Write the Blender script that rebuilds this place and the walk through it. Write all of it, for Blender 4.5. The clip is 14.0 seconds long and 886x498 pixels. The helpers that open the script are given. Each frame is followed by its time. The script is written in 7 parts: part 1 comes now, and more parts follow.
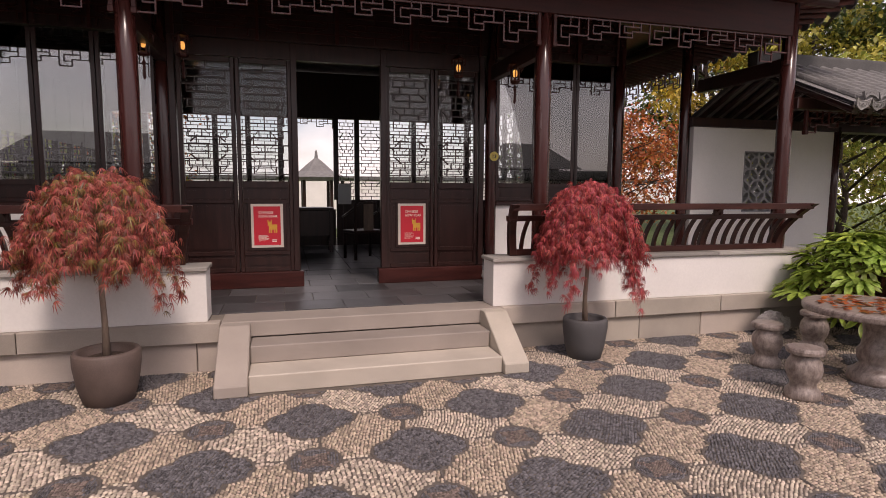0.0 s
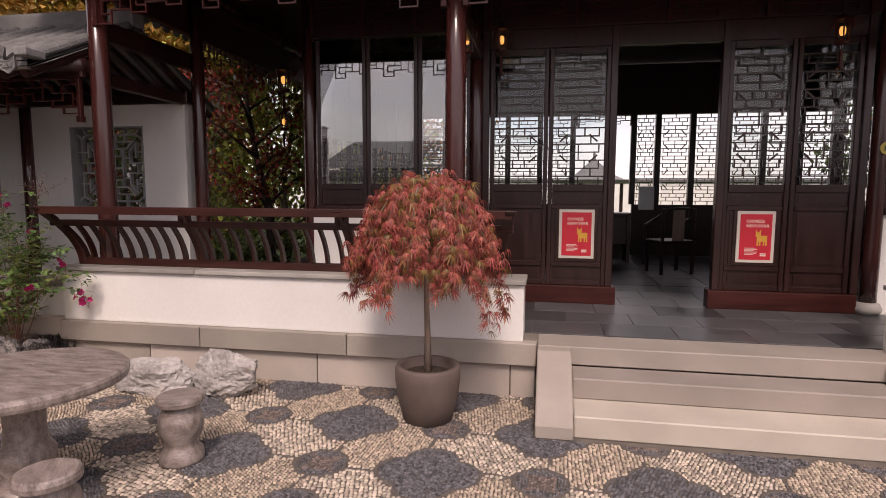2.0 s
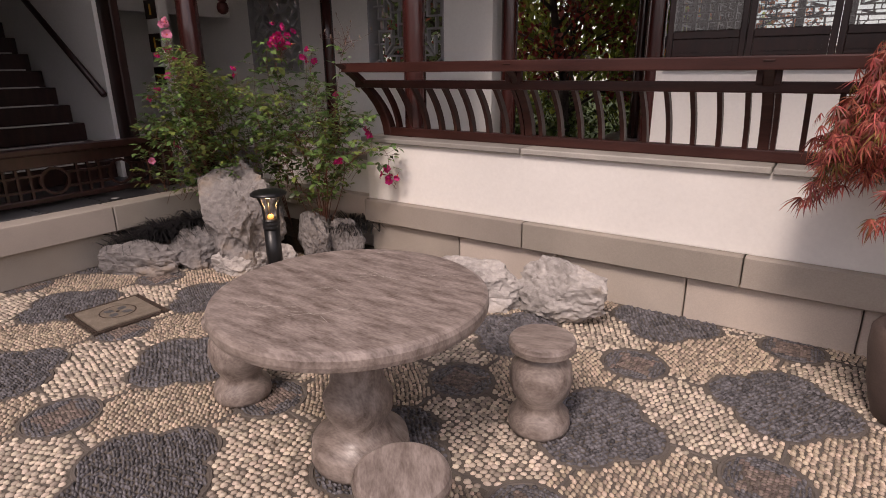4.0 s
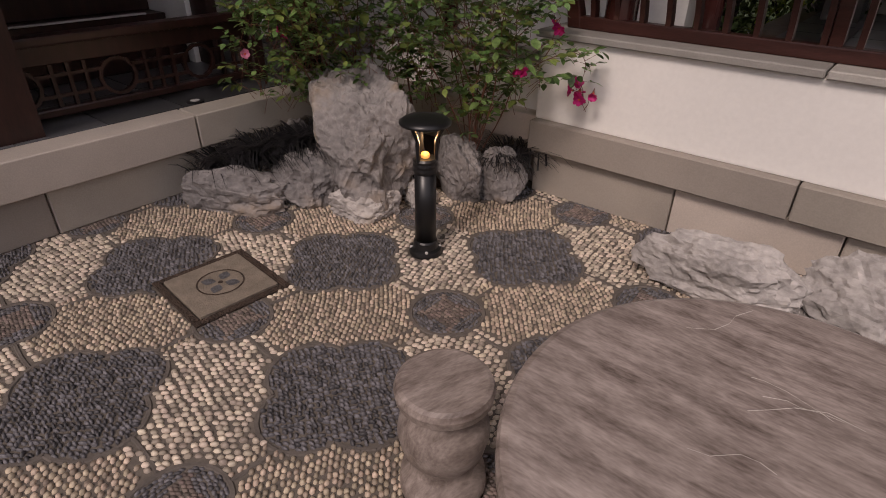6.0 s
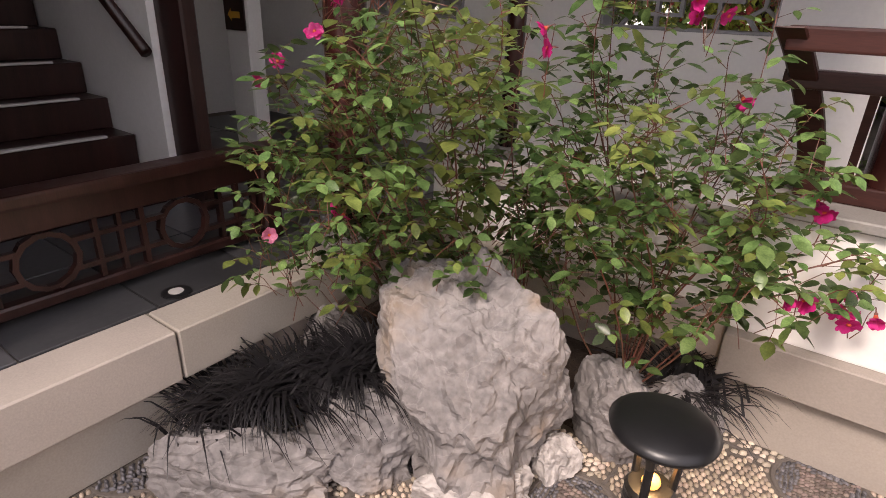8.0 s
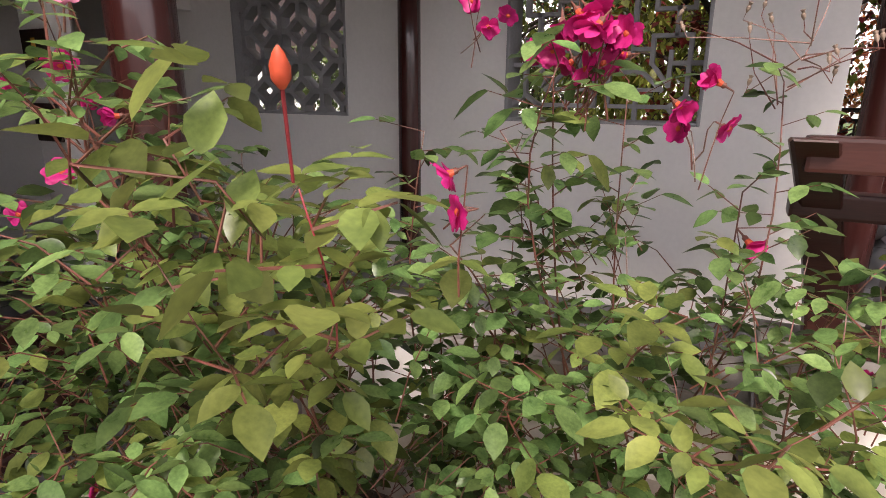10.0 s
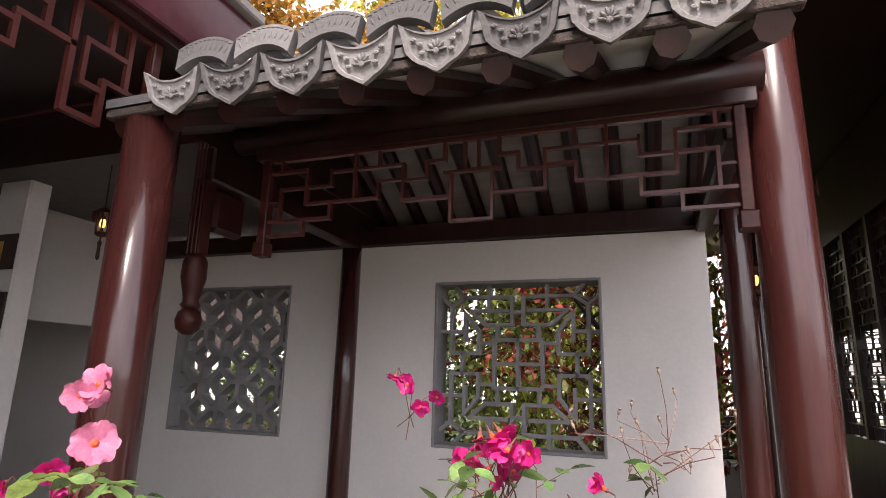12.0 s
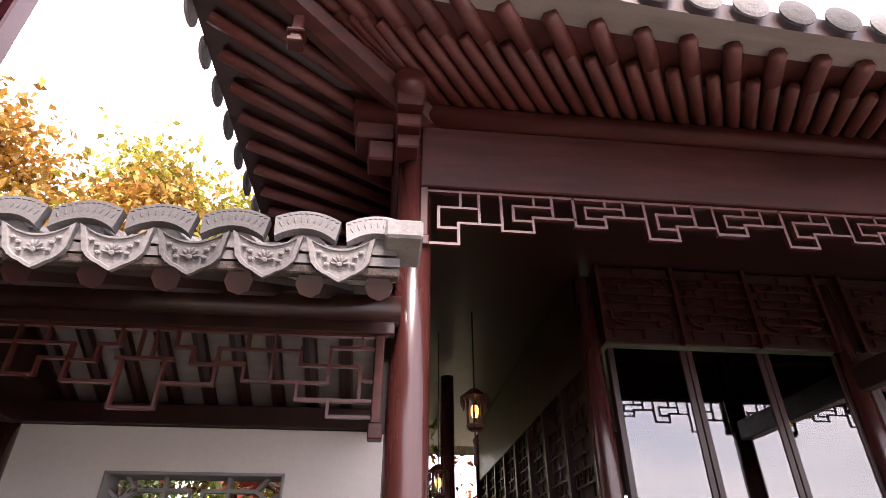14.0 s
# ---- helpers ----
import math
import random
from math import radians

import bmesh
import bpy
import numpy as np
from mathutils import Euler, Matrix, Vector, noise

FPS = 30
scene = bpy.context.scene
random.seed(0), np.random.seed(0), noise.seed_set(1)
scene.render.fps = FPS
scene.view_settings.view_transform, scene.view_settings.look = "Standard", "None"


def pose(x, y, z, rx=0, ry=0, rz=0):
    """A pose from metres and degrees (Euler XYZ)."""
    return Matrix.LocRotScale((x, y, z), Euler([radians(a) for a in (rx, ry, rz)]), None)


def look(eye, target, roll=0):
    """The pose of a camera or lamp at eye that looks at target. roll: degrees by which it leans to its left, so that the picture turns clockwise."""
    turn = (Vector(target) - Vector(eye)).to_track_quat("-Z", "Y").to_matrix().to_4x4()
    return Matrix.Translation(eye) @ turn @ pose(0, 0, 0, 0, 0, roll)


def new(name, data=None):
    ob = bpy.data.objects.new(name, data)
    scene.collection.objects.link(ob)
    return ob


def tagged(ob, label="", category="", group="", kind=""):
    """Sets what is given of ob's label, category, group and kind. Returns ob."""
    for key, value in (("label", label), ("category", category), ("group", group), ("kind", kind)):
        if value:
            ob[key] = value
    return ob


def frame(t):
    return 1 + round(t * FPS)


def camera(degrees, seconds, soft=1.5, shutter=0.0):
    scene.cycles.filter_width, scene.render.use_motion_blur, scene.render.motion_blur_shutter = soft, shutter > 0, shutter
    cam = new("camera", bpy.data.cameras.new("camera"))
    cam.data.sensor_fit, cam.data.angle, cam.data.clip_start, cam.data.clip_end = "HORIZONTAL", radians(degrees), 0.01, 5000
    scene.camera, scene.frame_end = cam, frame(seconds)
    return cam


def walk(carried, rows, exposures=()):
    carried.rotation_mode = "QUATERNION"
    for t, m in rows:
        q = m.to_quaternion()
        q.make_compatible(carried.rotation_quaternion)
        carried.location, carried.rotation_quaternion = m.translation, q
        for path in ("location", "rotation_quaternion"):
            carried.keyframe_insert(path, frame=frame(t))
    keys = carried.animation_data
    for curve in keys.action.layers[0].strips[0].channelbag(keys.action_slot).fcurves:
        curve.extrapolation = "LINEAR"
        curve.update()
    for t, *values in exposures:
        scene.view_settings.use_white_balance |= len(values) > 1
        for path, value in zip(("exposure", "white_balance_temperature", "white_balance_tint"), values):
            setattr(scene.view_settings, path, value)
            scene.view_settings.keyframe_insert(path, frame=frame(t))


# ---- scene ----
import itertools

cam = camera(76.0, 14.0, soft=0.9)
PATH = [
    (0, (0.69, -0.031, 1.649), (1.222, 1.885, 1.436), 0.3),
    (0.5, (0.535, 0.051, 1.647), (0.676, 2.035, 1.436), 0.1),
    (1, (0.475, 0.289, 1.645), (0.34, 2.273, 1.432), -0.4),
    (1.5, (0.393, 0.565, 1.671), (0.087, 2.531, 1.463), -0.3),
    (2, (0.162, 0.846, 1.652), (-0.195, 2.803, 1.446), 0.2),
    (2.5, (-0.102, 1.132, 1.639), (-0.574, 3.063, 1.42), 0.2),
    (2.6, (-0.154, 1.173, 1.638), (-0.676, 3.092, 1.419), 0.1),
    (3, (-0.418, 1.42, 1.627), (-1.214, 3.24, 1.396), -0.0),
    (3.5, (-0.818, 1.656, 1.524), (-1.839, 3.355, 1.248), 0.0),
    (3.7, (-0.958, 1.755, 1.465), (-2.012, 3.404, 1.052), -0.3),
    (5.8, (-2.393, 2.35, 1.452), (-3.47, 3.688, 0.427), 0.7),
    (6, (-2.565, 2.408, 1.483), (-3.648, 3.747, 0.466), 0.9),
    (6.5, (-2.972, 2.561, 1.527), (-4.07, 3.926, 0.561), 1.1),
    (6.8, (-3.188, 2.713, 1.529), (-4.302, 4.094, 0.606), 0.9),
    (7, (-3.336, 2.802, 1.535), (-4.464, 4.194, 0.648), 0.8),
    (7.2, (-3.504, 2.874, 1.546), (-4.623, 4.28, 0.667), 1.2),
    (9.3, (-4.345, 3.705, 1.465), (-5.328, 5.347, 0.875), 1.2),
    (9.6, (-4.358, 3.812, 1.482), (-5.311, 5.476, 0.912), 0.8),
    (10, (-4.378, 3.85, 1.576), (-5.237, 5.574, 1.039), 0.5),
    (10.5, (-4.376, 3.839, 1.624), (-5.159, 5.636, 1.23), 1.5),
    (11, (-4.366, 3.796, 1.679), (-5.088, 5.653, 1.511), 1.9),
    (11.5, (-4.337, 3.694, 1.75), (-5.032, 5.565, 1.87), 1.7),
    (12, (-4.31, 3.602, 1.812), (-4.963, 5.439, 2.257), 1.5),
    (12.5, (-4.286, 3.534, 1.836), (-4.866, 5.316, 2.536), 1.4),
    (13, (-4.256, 3.454, 1.837), (-4.732, 5.157, 2.774), 2.0),
    (13.5, (-4.159, 3.4, 1.815), (-4.378, 5.091, 2.86), 2.4),
    (14, (-3.975, 3.336, 1.787), (-3.798, 5.032, 2.832), -0.1),
]
walk(cam, [(t, look(e, a, r)) for t, e, a, r in PATH],
     exposures=[(0, 0.1, 7300, 27), (3.0, 0.35, 7300, 27), (3.7, 0.3, 7300, 26), (6.0, -0.2, 7150, 24), (7.2, 0.48, 7150, 23), (9.3, 1.36, 7050, 22), (11.0, 1.3, 7000, 20), (12.5, 1.92, 6850, 22), (14.0, 2.1, 7000, 29)])

# ---- world, sun, exposure ----
world = bpy.data.worlds.new("sky")
scene.world = world
world.use_nodes = True
_n, _l = world.node_tree.nodes, world.node_tree.links
_n.clear()
_out = _n.new("ShaderNodeOutputWorld")
_bg = _n.new("ShaderNodeBackground")
_sky = _n.new("ShaderNodeTexSky")
_sky.sky_type = "NISHITA"
_sky.sun_disc = False
_sky.sun_elevation = radians(52)
_sky.sun_rotation = radians(172)
_sky.air_density = 1.0
_sky.dust_density = 1.5
_tc = _n.new("ShaderNodeTexCoord")
_map = _n.new("ShaderNodeMapping")
_map.inputs["Scale"].default_value = (1.0, 1.0, 2.2)
_cl = _n.new("ShaderNodeTexNoise")
_cl.inputs["Scale"].default_value = 2.6
_cl.inputs["Detail"].default_value = 7
_cl.inputs["Roughness"].default_value = 0.55
_ramp = _n.new("ShaderNodeValToRGB")
_ramp.color_ramp.elements[0].position = 0.26
_ramp.color_ramp.elements[1].position = 0.66
_mix = _n.new("ShaderNodeMix")
_mix.data_type = "RGBA"
_mix.inputs["B"].default_value = (10.6, 10.6, 10.9, 1)
_l.new(_tc.outputs["Generated"], _map.inputs["Vector"])
_l.new(_map.outputs["Vector"], _cl.inputs["Vector"])
_l.new(_cl.outputs["Fac"], _ramp.inputs["Fac"])
_l.new(_ramp.outputs["Color"], _mix.inputs["Factor"])
_l.new(_sky.outputs["Color"], _mix.inputs["A"])
_l.new(_mix.outputs["Result"], _bg.inputs["Color"])
_bg.inputs["Strength"].default_value = 0.11
_l.new(_bg.outputs["Background"], _out.inputs["Surface"])

sun_data = bpy.data.lights.new("sun", "SUN")
sun_data.energy = 2.0
sun_data.angle = radians(14)
sun_data.color = (1.0, 0.95, 0.88)
sun = new("sun", sun_data)
sun.matrix_world = look((3, -17, 24), (0, 4, 0))


# ---- materials ----
def mat(name, color, rough=0.6, vary=0.18, scale=6.0, fine=60.0, bump=0.15, metal=0.0, tint=None, per="", spec=0.5, stretch=None, coat=0.0, depth=0.004):
    """A surface with variation at two scales, fine relief and, with per, a shade of its own for each piece."""
    m = bpy.data.materials.new(name)
    m.use_nodes = True
    nt = m.node_tree
    b = nt.nodes["Principled BSDF"]
    tc = nt.nodes.new("ShaderNodeTexCoord")
    vec = tc.outputs["Object"]
    if stretch:
        mp = nt.nodes.new("ShaderNodeMapping")
        mp.inputs["Scale"].default_value = stretch
        nt.links.new(vec, mp.inputs["Vector"])
        vec = mp.outputs["Vector"]
    n1 = nt.nodes.new("ShaderNodeTexNoise")
    n1.inputs["Scale"].default_value = scale
    n1.inputs["Detail"].default_value = 5
    n2 = nt.nodes.new("ShaderNodeTexNoise")
    n2.inputs["Scale"].default_value = fine
    n2.inputs["Detail"].default_value = 4
    for n in (n1, n2):
        nt.links.new(vec, n.inputs["Vector"])
    dark = [c * (1 - vary) for c in color[:3]]
    lite = [min(1, c * (1 + vary)) for c in (tint or color)[:3]]
    ramp = nt.nodes.new("ShaderNodeValToRGB")
    ramp.color_ramp.elements[0].position, ramp.color_ramp.elements[1].position = 0.32, 0.68
    ramp.color_ramp.elements[0].color = (*dark, 1)
    ramp.color_ramp.elements[1].color = (*lite, 1)
    ma = nt.nodes.new("ShaderNodeMath")
    ma.operation = "MULTIPLY_ADD"
    ma.inputs[1].default_value = 0.35
    nt.links.new(n2.outputs["Fac"], ma.inputs[0])
    mb = nt.nodes.new("ShaderNodeMath")
    mb.operation = "MULTIPLY"
    mb.inputs[1].default_value = 0.65
    nt.links.new(n1.outputs["Fac"], mb.inputs[0])
    nt.links.new(mb.outputs[0], ma.inputs[2])
    nt.links.new(ma.outputs[0], ramp.inputs["Fac"])
    col = ramp.outputs["Color"]
    if per:
        if per == "island":
            g = nt.nodes.new("ShaderNodeNewGeometry")
            rnd = g.outputs["Random Per Island"]
        else:
            g = nt.nodes.new("ShaderNodeObjectInfo")
            rnd = g.outputs["Random"]
        hs = nt.nodes.new("ShaderNodeHueSaturation")
        mr = nt.nodes.new("ShaderNodeMapRange")
        mr.inputs["To Min"].default_value, mr.inputs["To Max"].default_value = 1 - 2.2 * vary, 1 + 1.6 * vary
        nt.links.new(rnd, mr.inputs["Value"])
        nt.links.new(mr.outputs["Result"], hs.inputs["Value"])
        m2 = nt.nodes.new("ShaderNodeMath")
        m2.operation = "MULTIPLY"
        m2.inputs[1].default_value = 7.31
        m3 = nt.nodes.new("ShaderNodeMath")
        m3.operation = "FRACT"
        m4 = nt.nodes.new("ShaderNodeMapRange")
        m4.inputs["To Min"].default_value, m4.inputs["To Max"].default_value = 0.485, 0.515
        nt.links.new(rnd, m2.inputs[0])
        nt.links.new(m2.outputs[0], m3.inputs[0])
        nt.links.new(m3.outputs[0], m4.inputs["Value"])
        nt.links.new(m4.outputs["Result"], hs.inputs["Hue"])
        nt.links.new(col, hs.inputs["Color"])
        col = hs.outputs["Color"]
    nt.links.new(col, b.inputs["Base Color"])
    rr = nt.nodes.new("ShaderNodeMapRange")
    rr.inputs["To Min"].default_value, rr.inputs["To Max"].default_value = max(0.03, rough - 0.1), min(1, rough + 0.12)
    nt.links.new(n1.outputs["Fac"], rr.inputs["Value"])
    nt.links.new(rr.outputs["Result"], b.inputs["Roughness"])
    b.inputs["Metallic"].default_value = metal
    b.inputs["Specular IOR Level"].default_value = spec
    b.inputs["Coat Weight"].default_value = coat
    if bump:
        bp = nt.nodes.new("ShaderNodeBump")
        bp.inputs["Strength"].default_value = bump
        bp.inputs["Distance"].default_value = depth
        nt.links.new(n2.outputs["Fac"], bp.inputs["Height"])
        nt.links.new(bp.outputs["Normal"], b.inputs["Normal"])
    return m


def leaf_mat(name, color, tint, vary=0.3, rough=0.45, through_light=0.25):
    m = mat(name, color, rough, vary, 30.0, 200.0, 0.1, tint=tint, per="island", depth=0.001)
    b = m.node_tree.nodes["Principled BSDF"]
    b.inputs["Transmission Weight"].default_value = 0.0
    nt = m.node_tree
    tr = nt.nodes.new("ShaderNodeBsdfTranslucent")
    ms = nt.nodes.new("ShaderNodeMixShader")
    ms.inputs["Fac"].default_value = through_light
    src = b.inputs["Base Color"].links[0].from_socket
    nt.links.new(src, tr.inputs["Color"])
    nt.links.new(b.outputs["BSDF"], ms.inputs[1])
    nt.links.new(tr.outputs["BSDF"], ms.inputs[2])
    nt.links.new(ms.outputs["Shader"], nt.nodes["Material Output"].inputs["Surface"])
    return m


def glow_mat(name, color, strength):
    m = bpy.data.materials.new(name)
    m.use_nodes = True
    b = m.node_tree.nodes["Principled BSDF"]
    b.inputs["Base Color"].default_value = (*color, 1)
    b.inputs["Emission Color"].default_value = (*color, 1)
    b.inputs["Emission Strength"].default_value = strength
    return m


def glass_mat(name, mirror):
    m = bpy.data.materials.new(name)
    m.use_nodes = True
    nt = m.node_tree
    nt.nodes.remove(nt.nodes["Principled BSDF"])
    gl = nt.nodes.new("ShaderNodeBsdfGlossy")
    gl.inputs["Roughness"].default_value = 0.01
    tr = nt.nodes.new("ShaderNodeBsdfTransparent")
    tr.inputs["Color"].default_value = (0.9, 0.93, 0.93, 1)
    fr = nt.nodes.new("ShaderNodeFresnel")
    fr.inputs["IOR"].default_value = mirror
    ms = nt.nodes.new("ShaderNodeMixShader")
    nt.links.new(fr.outputs["Fac"], ms.inputs["Fac"])
    nt.links.new(tr.outputs["BSDF"], ms.inputs[1])
    nt.links.new(gl.outputs["BSDF"], ms.inputs[2])
    nt.links.new(ms.outputs["Shader"], nt.nodes["Material Output"].inputs["Surface"])
    return m


WOOD = mat("dark lacquered wood", (0.020, 0.0070, 0.0056), 0.34, 0.35, 3.0, 40.0, 0.12, tint=(0.030, 0.010, 0.0078), stretch=(6, 6, 0.7), depth=0.002)
# the light that the hanging bars catch is put into this lighter wood colour
FRIEZE = mat("lit red-brown frieze wood", (0.070, 0.016, 0.0125), 0.34, 0.25, 6.0, 60.0, 0.1, depth=0.002)
BEAMW = mat("dark red board paint", (0.030, 0.0075, 0.0062), 0.5, 0.3, 3.0, 40.0, 0.12, spec=0.2, tint=(0.040, 0.011, 0.009), stretch=(0.8, 6, 6), depth=0.002)
RAILW = mat("brown-red rail lacquer", (0.034, 0.0105, 0.0082), 0.38, 0.3, 3.0, 40.0, 0.12, spec=0.35, tint=(0.048, 0.015, 0.0115), stretch=(0.7, 6, 6), depth=0.002)
# lighter than WOODR: makes up in colour for weak bounce light under the eaves
RAFTER = mat("brightened red rafter wood", (0.085, 0.022, 0.018), 0.5, 0.3, 4.0, 40.0, 0.12, tint=(0.11, 0.032, 0.026), depth=0.002)
WOODR = mat("red-brown lacquered wood", (0.036, 0.0078, 0.0060), 0.42, 0.3, 3.0, 40.0, 0.12, spec=0.28, tint=(0.052, 0.0120, 0.0092), stretch=(0.8, 6, 6), depth=0.002)
COLW = mat("lacquered column wood", (0.050, 0.014, 0.012), 0.24, 0.25, 2.0, 30.0, 0.08, stretch=(6, 6, 0.5), coat=0.3, depth=0.002)
PLASTER = mat("white plaster", (0.76, 0.74, 0.71), 0.85, 0.06, 1.6, 45.0, 0.2, depth=0.004)
GRANITE = mat("pale granite", (0.44, 0.388, 0.335), 0.75, 0.16, 2.2, 140.0, 0.25, per="object", depth=0.003)
CAPST = mat("grey cap stone", (0.30, 0.28, 0.26), 0.7, 0.18, 4.0, 120.0, 0.25, per="object", depth=0.003)
SLATE = mat("dark slate floor tile", (0.080, 0.080, 0.084), 0.33, 0.25, 3.0, 40.0, 0.12, per="object", depth=0.002)
GROUT = mat("grey mortar", (0.22, 0.19, 0.16), 0.9, 0.2, 5.0, 90.0, 0.4)
TILE = mat("grey clay roof tile", (0.155, 0.152, 0.15), 0.8, 0.25, 5.0, 90.0, 0.4, per="object", depth=0.006)
TILEORN = mat("pale moulded tile end", (0.20, 0.195, 0.19), 0.8, 0.32, 8.0, 90.0, 0.4, per="object", depth=0.006)
PURPLE = mat("red-purple painted board", (0.088, 0.020, 0.026), 0.2, 0.25, 1.5, 25.0, 0.08, coat=0.25)
GREYPAINT = mat("grey painted window grille", (0.28, 0.28, 0.285), 0.7, 0.15, 8.0, 80.0, 0.2)
GLASS = glass_mat("window glass", 2.5)
GLASSD = glass_mat("door glass", 1.5)
def rock_mat(name, color, tint, ochre):
    """Weathered limestone: folded relief, pale veins and ochre stains."""
    m = mat(name, color, 0.82, 0.38, 3.2, 34.0, 0.0, tint=tint)
    nt = m.node_tree
    b = nt.nodes["Principled BSDF"]
    tc = nt.nodes.new("ShaderNodeTexCoord")
    warp = nt.nodes.new("ShaderNodeTexNoise")
    warp.inputs["Scale"].default_value = 3.0
    warp.inputs["Detail"].default_value = 6
    add = nt.nodes.new("ShaderNodeMix")
    add.data_type = "RGBA"
    add.blend_type = "ADD"
    add.inputs["Factor"].default_value = 0.8
    nt.links.new(tc.outputs["Object"], warp.inputs["Vector"])
    nt.links.new(tc.outputs["Object"], add.inputs["A"])
    nt.links.new(warp.outputs["Color"], add.inputs["B"])
    vo = nt.nodes.new("ShaderNodeTexVoronoi")
    vo.feature = "DISTANCE_TO_EDGE"
    vo.inputs["Scale"].default_value = 4.0
    nt.links.new(add.outputs["Result"], vo.inputs["Vector"])
    vein = nt.nodes.new("ShaderNodeValToRGB")
    vein.color_ramp.elements[0].position, vein.color_ramp.elements[1].position = 0.0, 0.022
    vein.color_ramp.elements[0].color, vein.color_ramp.elements[1].color = (0.28, 0.28, 0.28, 1), (0, 0, 0, 1)
    nt.links.new(vo.outputs["Distance"], vein.inputs["Fac"])
    patch = nt.nodes.new("ShaderNodeValToRGB")
    patch.color_ramp.elements[0].position, patch.color_ramp.elements[1].position = 0.56, 0.70
    nt.links.new(warp.outputs["Fac"], patch.inputs["Fac"])
    src = b.inputs["Base Color"].links[0].from_socket
    for fac, colr in ((patch.outputs["Color"], ochre), (vein.outputs["Color"], (0.36, 0.34, 0.33))):
        mx = nt.nodes.new("ShaderNodeMix")
        mx.data_type = "RGBA"
        mx.inputs["B"].default_value = (*colr, 1)
        nt.links.new(fac, mx.inputs["Factor"])
        nt.links.new(src, mx.inputs["A"])
        src = mx.outputs["Result"]
    nt.links.new(src, b.inputs["Base Color"])
    fine = nt.nodes.new("ShaderNodeTexNoise")
    fine.noise_type = "RIDGED_MULTIFRACTAL"
    fine.inputs["Scale"].default_value = 9.0
    fine.inputs["Detail"].default_value = 7
    nt.links.new(add.outputs["Result"], fine.inputs["Vector"])
    bp = nt.nodes.new("ShaderNodeBump")
    bp.inputs["Strength"].default_value = 0.75
    bp.inputs["Distance"].default_value = 0.02
    nt.links.new(fine.outputs["Fac"], bp.inputs["Height"])
    nt.links.new(bp.outputs["Normal"], b.inputs["Normal"])
    return m


ROCK = rock_mat("grey limestone rock", (0.125, 0.117, 0.118), (0.235, 0.218, 0.212), (0.25, 0.185, 0.13))
ROCKP = rock_mat("pale limestone rock", (0.33, 0.305, 0.29), (0.44, 0.41, 0.39), (0.36, 0.30, 0.24))
MARBLE = mat("veined brown-grey marble", (0.175, 0.132, 0.114), 0.36, 0.36, 9.0, 46.0, 0.06, tint=(0.28, 0.235, 0.212), stretch=(1.0, 3.6, 2.0), depth=0.002)
MARBLEV = mat("white marble vein", (0.50, 0.46, 0.42), 0.35, 0.15, 20.0, 90.0, 0.05)
POTM = mat("brown-grey glazed pot", (0.125, 0.09, 0.078), 0.62, 0.25, 5.0, 110.0, 0.35, depth=0.004)
POTG = mat("dark grey pot", (0.085, 0.082, 0.085), 0.7, 0.2, 5.0, 110.0, 0.35, depth=0.004)
SOIL = mat("dark bark mulch", (0.055, 0.035, 0.025), 0.95, 0.5, 20.0, 90.0, 1.0, depth=0.02)
BARK = mat("pale brown bark", (0.23, 0.17, 0.13), 0.85, 0.3, 14.0, 60.0, 0.6, stretch=(1, 1, 0.2), depth=0.005)
BARKD = mat("dark bark", (0.06, 0.045, 0.038), 0.9, 0.3, 10.0, 40.0, 0.8, depth=0.02)
BLACK = mat("black powder-coated metal", (0.010, 0.010, 0.011), 0.35, 0.2, 10.0, 120.0, 0.1, depth=0.001)
PEBW = mat("cream pebbles", (0.50, 0.42, 0.34), 0.55, 0.22, 30.0, 120.0, 0.1, per="island")
PEBY = mat("tan pebbles", (0.43, 0.345, 0.265), 0.55, 0.22, 30.0, 120.0, 0.1, per="island")
PEBD = mat("dark slate pebbles", (0.105, 0.100, 0.108), 0.5, 0.28, 30.0, 120.0, 0.1, per="island")
PEBSHEET = mat("cream pebble surface", (0.36, 0.30, 0.245), 0.7, 0.3, 26.0, 70.0, 0.8, depth=0.012)
PEBDARK = mat("dark pebble surface", (0.085, 0.083, 0.088), 0.6, 0.35, 30.0, 90.0, 0.8, depth=0.012)
SEAM = mat("brown-grey tile edging", (0.115, 0.098, 0.086), 0.85, 0.25, 12.0, 90.0, 0.4)
REDT = mat("red-brown tile shards", (0.165, 0.125, 0.108), 0.7, 0.25, 12.0, 90.0, 0.3, per="island")
DRAIN = mat("rough concrete", (0.20, 0.165, 0.13), 0.9, 0.25, 20.0, 160.0, 0.8, depth=0.006)
POSTRED = mat("red poster paper", (0.62, 0.022, 0.040), 0.45, 0.04, 3.0, 60.0, 0.0)
POSTWHITE = mat("cream poster frame", (0.66, 0.60, 0.52), 0.5, 0.06, 6.0, 60.0, 0.05)
POSTINK = mat("cream print", (0.85, 0.70, 0.60), 0.5, 0.02, 6.0, 60.0, 0.0)
POSTGOLD = mat("gold print", (0.72, 0.38, 0.05), 0.45, 0.05, 6.0, 60.0, 0.0)
BRASS = mat("yellow enamel plate", (0.55, 0.42, 0.08), 0.4, 0.1, 20.0, 90.0, 0.05)
LAMPGLOW = glow_mat("warm lamp glow", (1.0, 0.48, 0.12), 0.8)
LEAFM = leaf_mat("weeping maple leaf, orange-red", (0.37, 0.085, 0.072), (0.46, 0.13, 0.095), 0.28, 0.5, 0.34)
